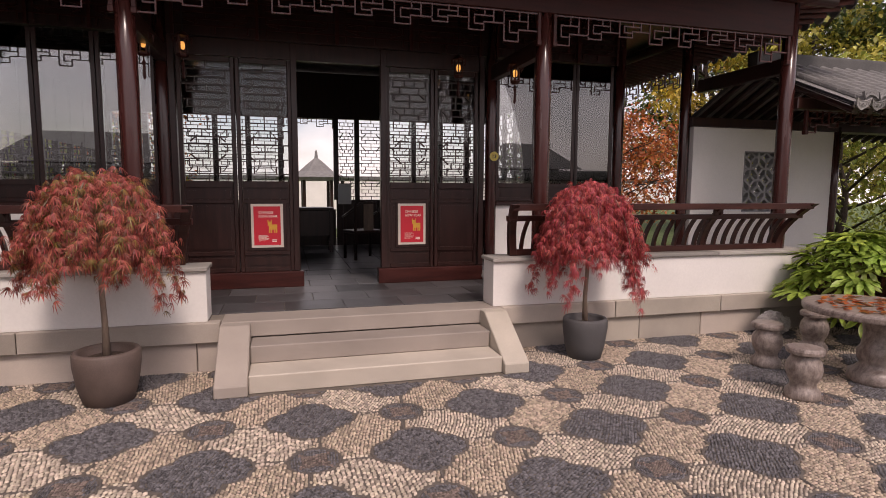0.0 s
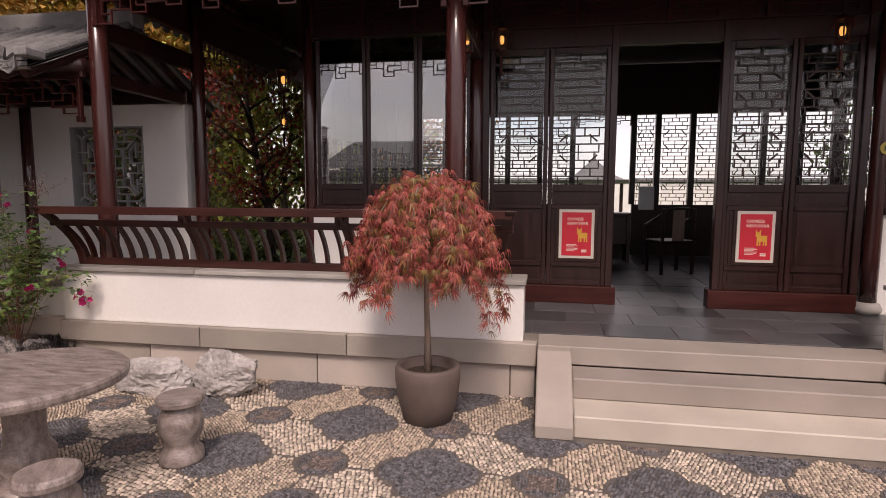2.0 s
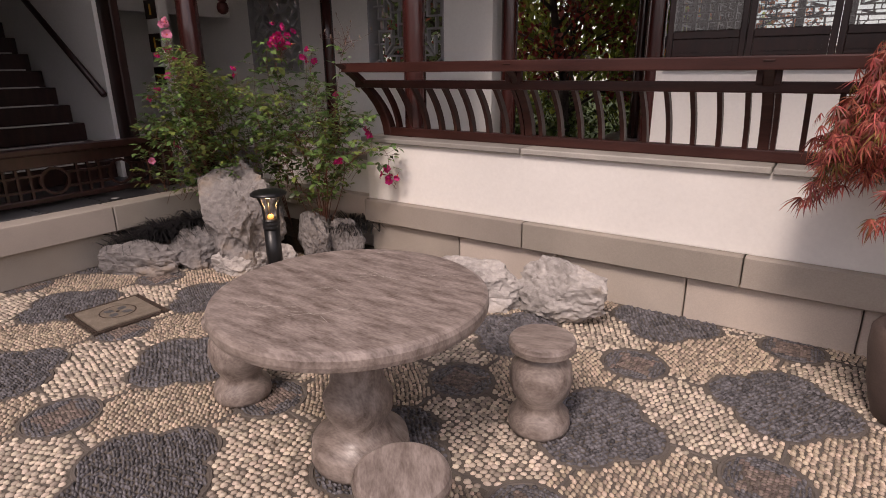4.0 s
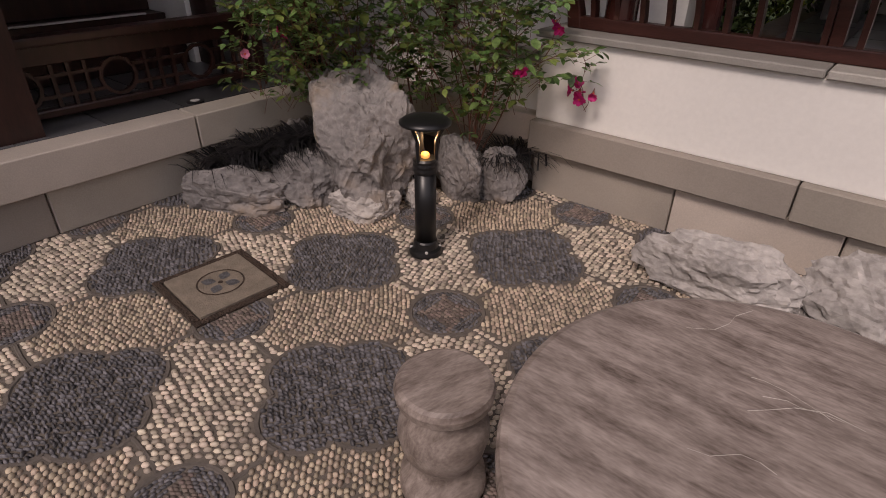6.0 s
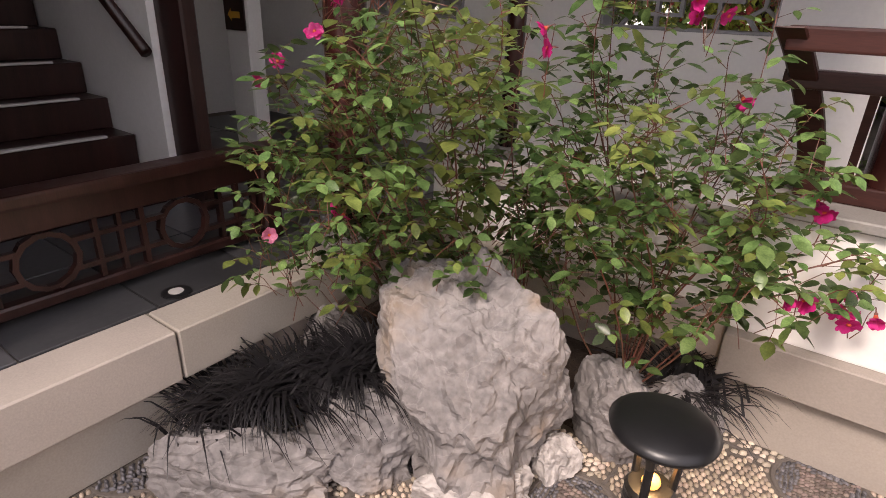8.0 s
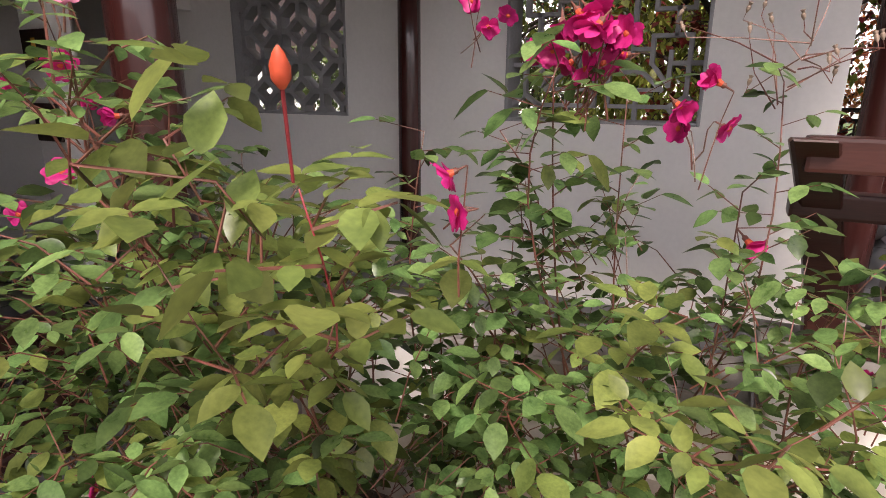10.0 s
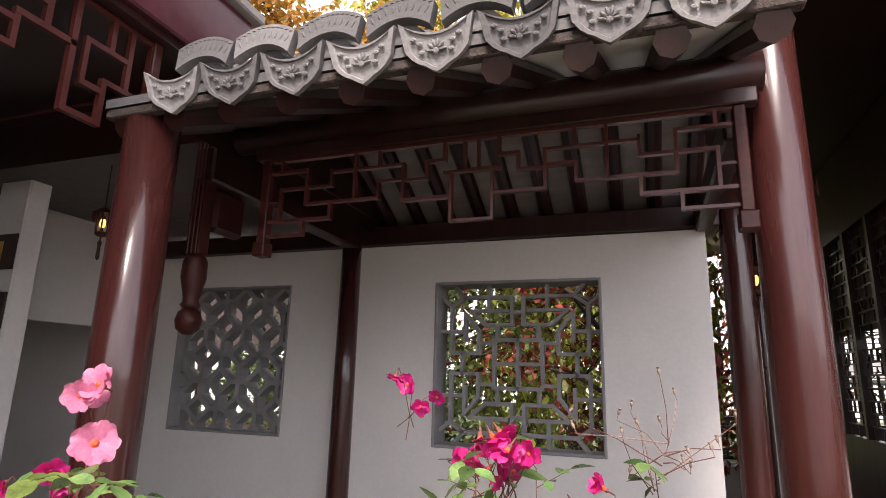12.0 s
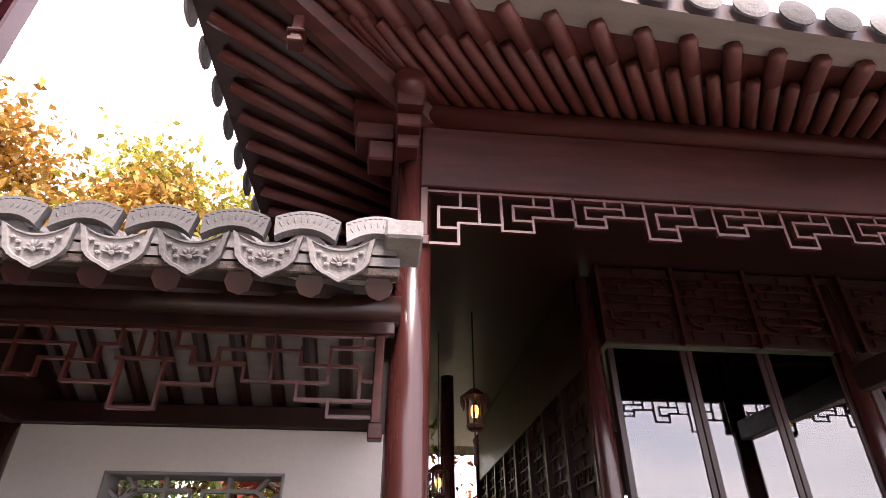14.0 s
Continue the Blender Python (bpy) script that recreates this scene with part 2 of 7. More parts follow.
LEAFM2 = leaf_mat("weeping maple leaf, olive", (0.17, 0.10, 0.03), (0.23, 0.15, 0.04), 0.3)
LEAFR = leaf_mat("weeping maple leaf, crimson", (0.40, 0.045, 0.058), (0.50, 0.09, 0.085), 0.3, 0.5, 0.34)
LEAFG = leaf_mat("rose leaf green", (0.098, 0.195, 0.060), (0.18, 0.285, 0.095), 0.35, 0.30, 0.42)
LEAFY = leaf_mat("rose leaf yellow-green", (0.165, 0.225, 0.062), (0.23, 0.28, 0.075), 0.28, 0.34, 0.48)
LEAFF = leaf_mat("fatsia leaf", (0.24, 0.38, 0.06), (0.36, 0.47, 0.09), 0.25, 0.35)
PETAL = leaf_mat("pink rose petal", (0.66, 0.016, 0.16), (0.74, 0.035, 0.24), 0.15, 0.5)
PETALP = leaf_mat("pale pink rose petal", (0.70, 0.16, 0.30), (0.78, 0.28, 0.38), 0.15, 0.5)
STEM = mat("rose stem", (0.10, 0.065, 0.030), 0.5, 0.35, 20.0, 90.0, 0.2, tint=(0.16, 0.05, 0.04))
STEMR = mat("red young rose stem", (0.26, 0.030, 0.035), 0.45, 0.25, 20.0, 90.0, 0.2)
BUD = mat("orange rose bud", (0.58, 0.085, 0.035), 0.6, 0.25, 20.0, 90.0, 0.1)
MONDO = mat("black mondo grass blade", (0.012, 0.011, 0.013), 0.4, 0.3, 20.0, 90.0, 0.0)
TREER = leaf_mat("red autumn foliage", (0.36, 0.070, 0.025), (0.46, 0.15, 0.03), 0.3)
TREEY = leaf_mat("yellow autumn foliage", (0.50, 0.33, 0.035), (0.55, 0.42, 0.06), 0.25)
TREEC = leaf_mat("crimson autumn foliage", (0.20, 0.030, 0.025), (0.30, 0.055, 0.035), 0.35)
TREEO = leaf_mat("orange-yellow autumn foliage", (0.46, 0.22, 0.05), (0.52, 0.34, 0.08), 0.25)
TREEYG = leaf_mat("yellow-green autumn foliage", (0.36, 0.34, 0.05), (0.46, 0.42, 0.09), 0.25)
TREEG = leaf_mat("green foliage", (0.075, 0.12, 0.035), (0.12, 0.17, 0.05), 0.35)
WILLOW = leaf_mat("willow foliage", (0.25, 0.30, 0.05), (0.32, 0.36, 0.07), 0.25)
PAPER = mat("white paper", (0.7, 0.72, 0.75), 0.7, 0.03, 5.0, 50.0, 0.0)
LAWN = mat("lawn", (0.07, 0.11, 0.03), 0.95, 0.3, 3.0, 60.0, 0.6, depth=0.03)
SOFFIT = mat("weathered pale soffit board", (0.27, 0.25, 0.235), 0.75, 0.22, 3.0, 60.0, 0.2, stretch=(1, 5, 1), depth=0.002)
BED = mat("dark mosaic bedding", (0.12, 0.102, 0.086), 0.95, 0.3, 8.0, 120.0, 0.5)
STAIREDGE = mat("pale stair nosing", (0.5, 0.48, 0.46), 0.6, 0.1, 8.0, 60.0, 0.1)


# ---- building helpers ----
def box(bm, x0, x1, y0, y1, z0, z1, m=None):
    """A block between two corners, in bm; m: a turn of it."""
    vs = [bm.verts.new(Vector((x, y, z)) if m is None else m @ Vector((x, y, z))) for x in (x0, x1) for y in (y0, y1) for z in (z0, z1)]
    for f in ((0, 1, 3, 2), (4, 6, 7, 5), (0, 4, 5, 1), (2, 3, 7, 6), (0, 2, 6, 4), (1, 5, 7, 3)):
        bm.faces.new([vs[i] for i in f])
    return vs


def bevel(bm, w=0.006, seg=1):
    bmesh.ops.bevel(bm, geom=list(bm.edges), offset=w, segments=seg, affect="EDGES", profile=0.7)
    return bm


def block(x0, x1, y0, y1, z0, z1, w=0.006, seg=1):
    bm = bmesh.new()
    box(bm, x0, x1, y0, y1, z0, z1)
    bmesh.ops.recalc_face_normals(bm, faces=bm.faces)
    return bevel(bm, w, seg) if w else bm


def turned(profile, seg=24, cx=0.0, cy=0.0):
    """A lathe shape from (radius, height) pairs."""
    bm = bmesh.new()
    rings = [[bm.verts.new((cx + max(r, 1e-4) * math.cos(2 * math.pi * i / seg), cy + max(r, 1e-4) * math.sin(2 * math.pi * i / seg), z)) for i in range(seg)] for r, z in profile]
    for a, b in zip(rings, rings[1:]):
        for i in range(seg):
            j = (i + 1) % seg
            bm.faces.new((a[i], a[j], b[j], b[i]))
    bm.faces.new(list(reversed(rings[0])))
    bm.faces.new(rings[-1])
    return bm


def tube(bm, pts, radii, seg=7):
    """A round bar through points, with a radius at each."""
    rings = []
    for i, p in enumerate(pts):
        d = (pts[min(i + 1, len(pts) - 1)] - pts[max(i - 1, 0)]).normalized()
        u = d.orthogonal().normalized() if i == 0 else (rings[-1][1] - d * rings[-1][1].dot(d)).normalized()
        v = d.cross(u)
        rings.append(([bm.verts.new(p + radii[i] * (math.cos(2 * math.pi * k / seg) * u + math.sin(2 * math.pi * k / seg) * v)) for k in range(seg)], u))
    for (a, _), (b, _) in zip(rings, rings[1:]):
        for k in range(seg):
            j = (k + 1) % seg
            bm.faces.new((a[k], a[j], b[j], b[k]))
    bm.faces.new(list(reversed(rings[0][0])))
    bm.faces.new(rings[-1][0])


def finish(name, bm, material, smooth=False):
    me = bpy.data.meshes.new(name)
    bm.normal_update()
    bm.to_mesh(me)
    bm.free()
    me.materials.append(material)
    if smooth:
        me.polygons.foreach_set("use_smooth", [True] * len(me.polygons))
    return me


def part(name, bm, material, parent, label="", smooth=False, kind=""):
    ob = new(name, finish(name, bm, material, smooth))
    ob.parent = parent
    return tagged(ob, label, kind=kind)


def thing(name, label, category, group="", kind="", at=None):
    ob = new(name)
    if at is not None:
        ob.matrix_world = at
    return tagged(ob, label, category, group, kind)


def solid(name, bm, material, label, category, group="", kind="", smooth=False):
    return tagged(new(name, finish(name, bm, material, smooth)), label, category, group, kind)


def piece(name, me, parent, m):
    """One of many alike pieces, on shared mesh data."""
    ob = new(name, me)
    ob.parent = parent
    ob.matrix_basis = m
    return ob


BAR_TURN = itertools.count()


def bar2(bm, a, b, w, d, y):
    """A straight bar in the plane y, from (x, z) to (x, z), w wide and d deep; each differs by a hair from the last, so that crossing faces stay apart."""
    (ax, az), (bx, bz) = a, b
    L = math.hypot(bx - ax, bz - az)
    if L < 1e-5:
        return
    ang = math.atan2(bz - az, bx - ax)
    m = Matrix.Translation((ax, y, az)) @ Matrix.Rotation(-ang, 4, "Y")
    k = next(BAR_TURN) % 7
    w2, d2 = w / 2 - 0.00022 * k, d / 2 - 0.00035 * k
    box(bm, -0.82 * w2, L + 0.82 * w2, -d2, d2, -w2, w2, m)


def mesh_np(name, verts, faces, material, smooth=False):
    """A mesh from arrays of vertices and of equal-sided faces."""
    me = bpy.data.meshes.new(name)
    k = faces.shape[1]
    me.vertices.add(len(verts))
    me.vertices.foreach_set("co", verts.astype(np.float32).ravel())
    me.loops.add(faces.size)
    me.loops.foreach_set("vertex_index", faces.astype(np.int32).ravel())
    me.polygons.add(len(faces))
    me.polygons.foreach_set("loop_start", np.arange(0, faces.size, k, dtype=np.int32))
    me.polygons.foreach_set("loop_total", np.full(len(faces), k, dtype=np.int32))
    me.update(calc_edges=True)
    me.validate()
    me.materials.append(material)
    if smooth:
        me.polygons.foreach_set("use_smooth", np.ones(len(faces), dtype=bool))
    return me


def scatter(template_v, template_f, mats):
    """Copies of a small mesh at (n, 4, 4) matrices, as arrays."""
    n, k = len(mats), len(template_v)
    hv = np.concatenate([template_v, np.ones((k, 1))], 1)
    v = np.einsum("nij,kj->nki", mats, hv)[:, :, :3].reshape(-1, 3)
    f = (template_f[None] + (np.arange(n) * k)[:, None, None]).reshape(-1, template_f.shape[1])
    return v, f

# ---- the setting ----
F = 0.455          # floor of the hall, its veranda and the covered walk
MID = 1.345        # the hall's middle line
YW, YD, YC = 5.30, 7.04, 6.86   # low wall, door wall, wall of the covered walk

ground = solid("ground", block(-70, 70, -60, 80, -0.30, -0.012, 0), LAWN, "grass ground round the garden buildings", "ground", kind="structure")
yard = solid("pavement", block(-6.2, 9.5, -6.0, 5.4, -0.10, 0.0, 0), BED, "courtyard bedding of grey mortar under pebble mosaic", "pavement", kind="structure")
hall_floor = solid("floor", block(-4.10, 6.79, 5.36, 14.0, 0.0, F - 0.012, 0), GROUT, "mortar bed under dark slate floor tiles", "floor", kind="structure")
walk_floor = solid("floor", block(-9.2, -4.14, 5.46, 6.98, 0.0, F - 0.012, 0), GROUT, "mortar bed of the covered walk floor", "floor", kind="structure")
walk_floor_r = solid("floor", block(6.83, 12.5, 5.46, 6.98, 0.0, F - 0.012, 0), GROUT, "mortar bed of the covered walk floor", "floor", kind="structure")
west_floor = solid("floor", block(-9.2, -5.80, -2.0, 5.42, 0.0, F - 0.012, 0), GROUT, "mortar bed of the raised west terrace", "floor", kind="structure")

# low white walls with cap, ledge and plinth
wall_sl = solid("wall_south_left", block(-4.22, 0.0, YW, YW + 0.30, F, 0.91, 0.012, 2), PLASTER, "low white plastered wall beside the steps", "wall", kind="structure")
wall_sr = solid("wall_south_right", block(2.70, 6.70, YW, YW + 0.30, F, 0.91, 0.012, 2), PLASTER, "low white plastered wall beside the steps", "wall", kind="structure")
wall_cl = solid("wall_walk_low", block(-5.72, -4.26, 5.44, 5.66, F - 0.1, 0.74, 0.012, 2), PLASTER, "low white wall of the covered walk behind the roses", "wall", kind="structure")
cap_cl = solid("trim", block(-5.76, -4.24, 5.40, 5.70, 0.742, 0.79, 0.008), CAPST, "grey stone cap of the low wall", "trim", kind="structure")


def stone_run(parent, name, material, along, a, b, lengths, depth0, depth1, z0, z1, gap=0.004, w=0.006):
    """Blocks butted end to end along x or y."""
    p, i = a, 0
    while p < b - 0.02:
        q = min(b, p + lengths[i % len(lengths)])
        i += 1
        if along == "x":
            bm = block(p + gap, q - gap, depth0, depth1, z0, z1, w)
        else:
            bm = block(depth0, depth1, p + gap, q - gap, z0, z1, w)
        part(name, bm, material, parent)
        p = q


trim = thing("trim", "pale granite ledge and plinth blocks under white walls", "trim", kind="structure")
stone_run(trim, "ledge_stone", GRANITE, "x", -4.225, 0.11, (1.42, 1.35, 1.565), YW - 0.06, YW + 0.06, 0.275, F)
stone_run(trim, "plinth_stone", GRANITE, "x", -4.20, 0.10, (0.86, 0.78, 0.82), YW - 0.005, YW + 0.05, 0.0, 0.272)
stone_run(trim, "ledge_stone", GRANITE, "x", 2.78, 6.72, (1.3, 1.36, 1.28), YW - 0.06, YW + 0.06, 0.275, F)
stone_run(trim, "plinth_stone", GRANITE, "x", 2.78, 6.70, (0.80, 0.84), YW - 0.005, YW + 0.05, 0.0, 0.272)
stone_run(trim, "ledge_stone", GRANITE, "x", -5.74, -4.23, (0.8,), 5.34, 5.50, 0.275, F - 0.002)
stone_run(trim, "plinth_stone", GRANITE, "x", -5.74, -4.21, (0.75,), 5.40, 5.46, 0.0, 0.272)
stone_run(trim, "ledge_stone", GRANITE, "y", -2.0, 5.40, (1.25, 1.1, 1.3), -5.92, -5.72, 0.255, F)
stone_run(trim, "plinth_stone", GRANITE, "y", -2.0, 5.42, (0.82, 0.9), -5.86, -5.77, 0.0, 0.252)
stone_run(trim, "ledge_stone", GRANITE, "x", 6.74, 12.4, (1.3,), 5.30, 5.50, 0.275, F)
stone_run(trim, "plinth_stone", GRANITE, "x", 6.74, 12.4, (0.9,), 5.36, 5.46, 0.0, 0.272)
stone_run(trim, "cap_stone", CAPST, "x", -4.25, 0.02, (1.40, 1.46, 1.41), YW - 0.035, YW + 0.33, 0.912, 0.95)
stone_run(trim, "cap_stone", CAPST, "x", 2.68, 6.74, (1.32, 1.40), YW - 0.035, YW + 0.33, 0.912, 0.95)

# front steps
steps = thing("steps", "three pale granite steps with sloping cheeks", "steps", kind="structure")
part("landing_stone", block(0.115, 2.775, YW - 0.07, YW + 0.30, 0.31, F, 0.008), GRANITE, steps)
for i, (y0, z1) in enumerate(((4.93, 0.305), (4.60, 0.152))):
    part("step_stone", block(0.372, 2.535, y0, 5.235, z1 - 0.152, z1, 0.009), GRANITE, steps, "weathered granite step with drip stains")
for x0, x1 in ((0.115, 0.368), (2.539, 2.775)):
    bm = bmesh.new()
    prof = ((4.545, 0.0), (5.226, 0.0), (5.226, F - 0.004), (5.10, F - 0.004), (4.545, 0.095))
    a = [bm.verts.new((x0, y, z)) for y, z in prof]
    b = [bm.verts.new((x1, y, z)) for y, z in prof]
    bm.faces.new(a), bm.faces.new(list(reversed(b)))
    for i in range(5):
        j = (i + 1) % 5
        bm.faces.new((a[j], a[i], b[i], b[j]))
    bmesh.ops.recalc_face_normals(bm, faces=bm.faces)
    part("cheek_stone", bevel(bm, 0.008), GRANITE, steps)


def wall_with_holes(name, x0, x1, y0, y1, z0, z1, holes, label):
    """An upright wall along x with rectangular holes (x0, x1, z0, z1), all of one height."""
    bm = bmesh.new()
    p = x0
    for hx0, hx1, hz0, hz1 in sorted(holes):
        box(bm, p, hx0, y0, y1, z0, z1)
        box(bm, hx0, hx1, y0, y1, z0, hz0)
        box(bm, hx0, hx1, y0, y1, hz1, z1)
        p = hx1
    box(bm, p, x1, y0, y1, z0, z1)
    bmesh.ops.remove_doubles(bm, verts=bm.verts, dist=1e-5)
    inner = [f for f in bm.faces if sum(1 for g in bm.faces if g is not f and (g.calc_center_median() - f.calc_center_median()).length < 1e-4)]
    bmesh.ops.delete(bm, geom=inner, context="FACES_ONLY")
    bmesh.ops.recalc_face_normals(bm, faces=bm.faces)
    return solid(name, bm, PLASTER, label, "wall", kind="structure")


W1 = (-7.48, -6.55, 1.42, 2.405)
W2 = (-5.51, -4.52, 1.42, 2.39)
W3 = (7.16, 7.98, 1.32, 2.21)
wall_with_holes("wall_walk_left", -9.2, -3.97, YC, YC + 0.20, F, 2.635, [W1, W2], "white plastered wall of the covered walk with lattice windows")
wall_with_holes("wall_walk_right", 6.27, 8.80, YC, YC + 0.20, F, 2.53, [W3], "white plastered wall of the eastern covered walk")
stub = solid("wall_behind_left", block(-9.4, -9.2, -2.0, 7.0, 0.0, 3.4, 0), PLASTER, "white wall behind the west terrace", "wall", kind="structure")


def column(x, y, z0, z1, r=0.08, base=True, name="column"):
    c = thing(name, "dark red-brown lacquered round column", "column", "columns of the hall", at=pose(x, y, z0))
    part("shaft", turned([(r, 0.10 if base else 0), (r * 1.01, 0.6), (r, (z1 - z0) * 0.6), (r * 0.95, z1 - z0)], 28), COLW, c, smooth=True)
    if base:
        part("stone_base", turned([(r * 1.25, 0), (r * 1.65, 0.035), (r * 1.68, 0.06), (r * 1.35, 0.11), (r * 1.05, 0.12)], 24), CAPST, c, "pale grey drum stone base", smooth=True)
    return c


COLS = [(-3.885, 5.52), (-0.59, 5.52), (3.30, 5.52), (6.45, 5.52)]
for x, y in COLS:
    column(x, y, F, 3.86, 0.084)
for x, y in ((-2.52, 7.06), (5.18, 7.06), (-0.60, 7.0), (3.28, 7.0), (-3.82, 6.92), (6.18, 6.95), (-3.3, 9.4), (5.75, 9.2), (-3.82, 12.0), (6.4, 12.0), (-2.52, 12.0), (5.18, 12.0)):
    column(x, y, F, 3.86, 0.075)
column(-6.09, 6.83, F, 2.63, 0.066, name="column")
column(-5.80, 4.92, F, 2.62, 0.088)
column(8.86, 6.86, F, 2.6, 0.06)
column(8.86, 5.5, F, 2.6, 0.07)
column(11.9, 5.5, F, 2.6, 0.07)

# beams of the hall front
beams = thing("beam", "red-brown lacquered eaves beams of the hall", "beam", kind="structure")
part("purlin", (lambda bm: (tube(bm, [Vector((-4.2, 5.46, 3.87)), Vector((7.0, 5.46, 3.87))], [0.075, 0.075], 16), bm)[1])(bmesh.new()), WOODR, beams, smooth=True)
part("board", block(-3.86, 6.4, 5.43, 5.49, 3.42, 3.79, 0.006), BEAMW, beams)
part("purlin", (lambda bm: (tube(bm, [Vector((-3.93, 5.2, 3.87)), Vector((-3.93, 13.0, 3.87))], [0.075, 0.075], 16), bm)[1])(bmesh.new()), WOODR, beams, smooth=True)
part("board", block(-3.96, -3.90, 5.60, 13.0, 3.42, 3.79, 0.006), WOODR, beams)
part("purlin", (lambda bm: (tube(bm, [Vector((6.45, 5.2, 3.87)), Vector((6.45, 13.0, 3.87))], [0.075, 0.075], 16), bm)[1])(bmesh.new()), WOODR, beams, smooth=True)
for x in (-3.93, -0.59, 3.30, 6.45):
    part("tie_beam", block(x - 0.055, x + 0.055, 5.5, 7.0, 3.02, 3.2, 0.01), WOOD, beams)
for y in (4.98,):
    bk = thing("bracket", "stepped red-brown bracket at the column head", "bracket")
    for k, (yy, zz, w) in enumerate(((5.40, 3.62, 0.055), (5.34, 3.70, 0.06), (5.28, 3.78, 0.065))):
        part("bracket_arm", block(-3.93 - w, -3.93 + w, yy - 0.05, 5.48, zz - 0.04, zz + 0.04, 0.008), WOODR, bk)
    for k, (xx, zz, w) in enumerate(((-4.06, 3.64, 0.07), (-4.13, 3.77, 0.08))):
        part("bracket_arm", block(xx - 0.06, -3.99, 5.52 - w, 5.52 + w, zz - 0.06, zz + 0.06, 0.01), WOODR, bk)


# ---- lattice work ----
def frieze(parent_label, x0, x1, y, ztop, drop=0.30, unit=0.36, along="x", fixed=0.0, ends=True, w=0.014):
    """A hanging lattice of stepped bars under a beam, between two posts."""
    f = thing("hanging_lattice", parent_label, "lattice", "hanging lattice friezes")
    bm = bmesh.new()
    L = x1 - x0
    n = max(2, round(L / unit))
    u = L / n
    d = 0.022
    def seg(a, b):
        bar2(bm, (x0 + a[0], ztop - a[1]), (x0 + b[0], ztop - b[1]), w, d, 0.0)
    seg((0, 0.012), (L, 0.012))
    for i in range(n):
        o = i * u
        edge = min(i, n - 1 - i)
        s = 1.0 if edge == 0 else (0.72 if edge % 2 else 0.56)
        k = drop * s
        seg((o, 0.0), (o, k))
        seg((o, k), (o + 0.42 * u, k))
        seg((o + 0.42 * u, k), (o + 0.42 * u, k * 0.62))
        seg((o + 0.42 * u, k * 0.62), (o + u, k * 0.62))
        seg((o + 0.70 * u, 0), (o + 0.70 * u, k * 0.62))
        seg((o + 0.16 * u, k * 0.34), (o + 0.70 * u, k * 0.34))
        seg((o + 0.16 * u, k * 0.34), (o + 0.16 * u, k * 0.72))
        seg((o + 0.16 * u, k * 0.72), (o + 0.42 * u, k * 0.72))
        seg((o + u, 0), (o + u, k * 0.62))
        seg((o + 0.45 * u, 0), (o + 0.45 * u, k * 0.34))
    bmesh.ops.recalc_face_normals(bm, faces=bm.faces)
    part("lattice", bm, FRIEZE, f)
    if ends:
        for xx in (x0 - 0.012, x1 + 0.012):
            bmp = bmesh.new()
            box(bmp, xx - 0.018, xx + 0.018, -0.022, 0.022, ztop - drop * 0.9, ztop)
            box(bmp, xx - 0.024, xx + 0.024, -0.028, 0.028, ztop - drop * 0.9 - 0.05, ztop - drop * 0.9)
            bmesh.ops.recalc_face_normals(bmp, faces=bmp.faces)
            part("end_post", bevel(bmp, 0.004), WOODR, f)
    f.matrix_world = pose(0, y, 0) if along == "x" else pose(fixed, 0, 0, 0, 0, 90)
    return f


for a, b in ((-3.83, -0.69), (-0.49, 3.20), (3.40, 6.35)):
    frieze("red-brown lattice frieze hung under the eaves beam", a, b, 5.46, 3.42)


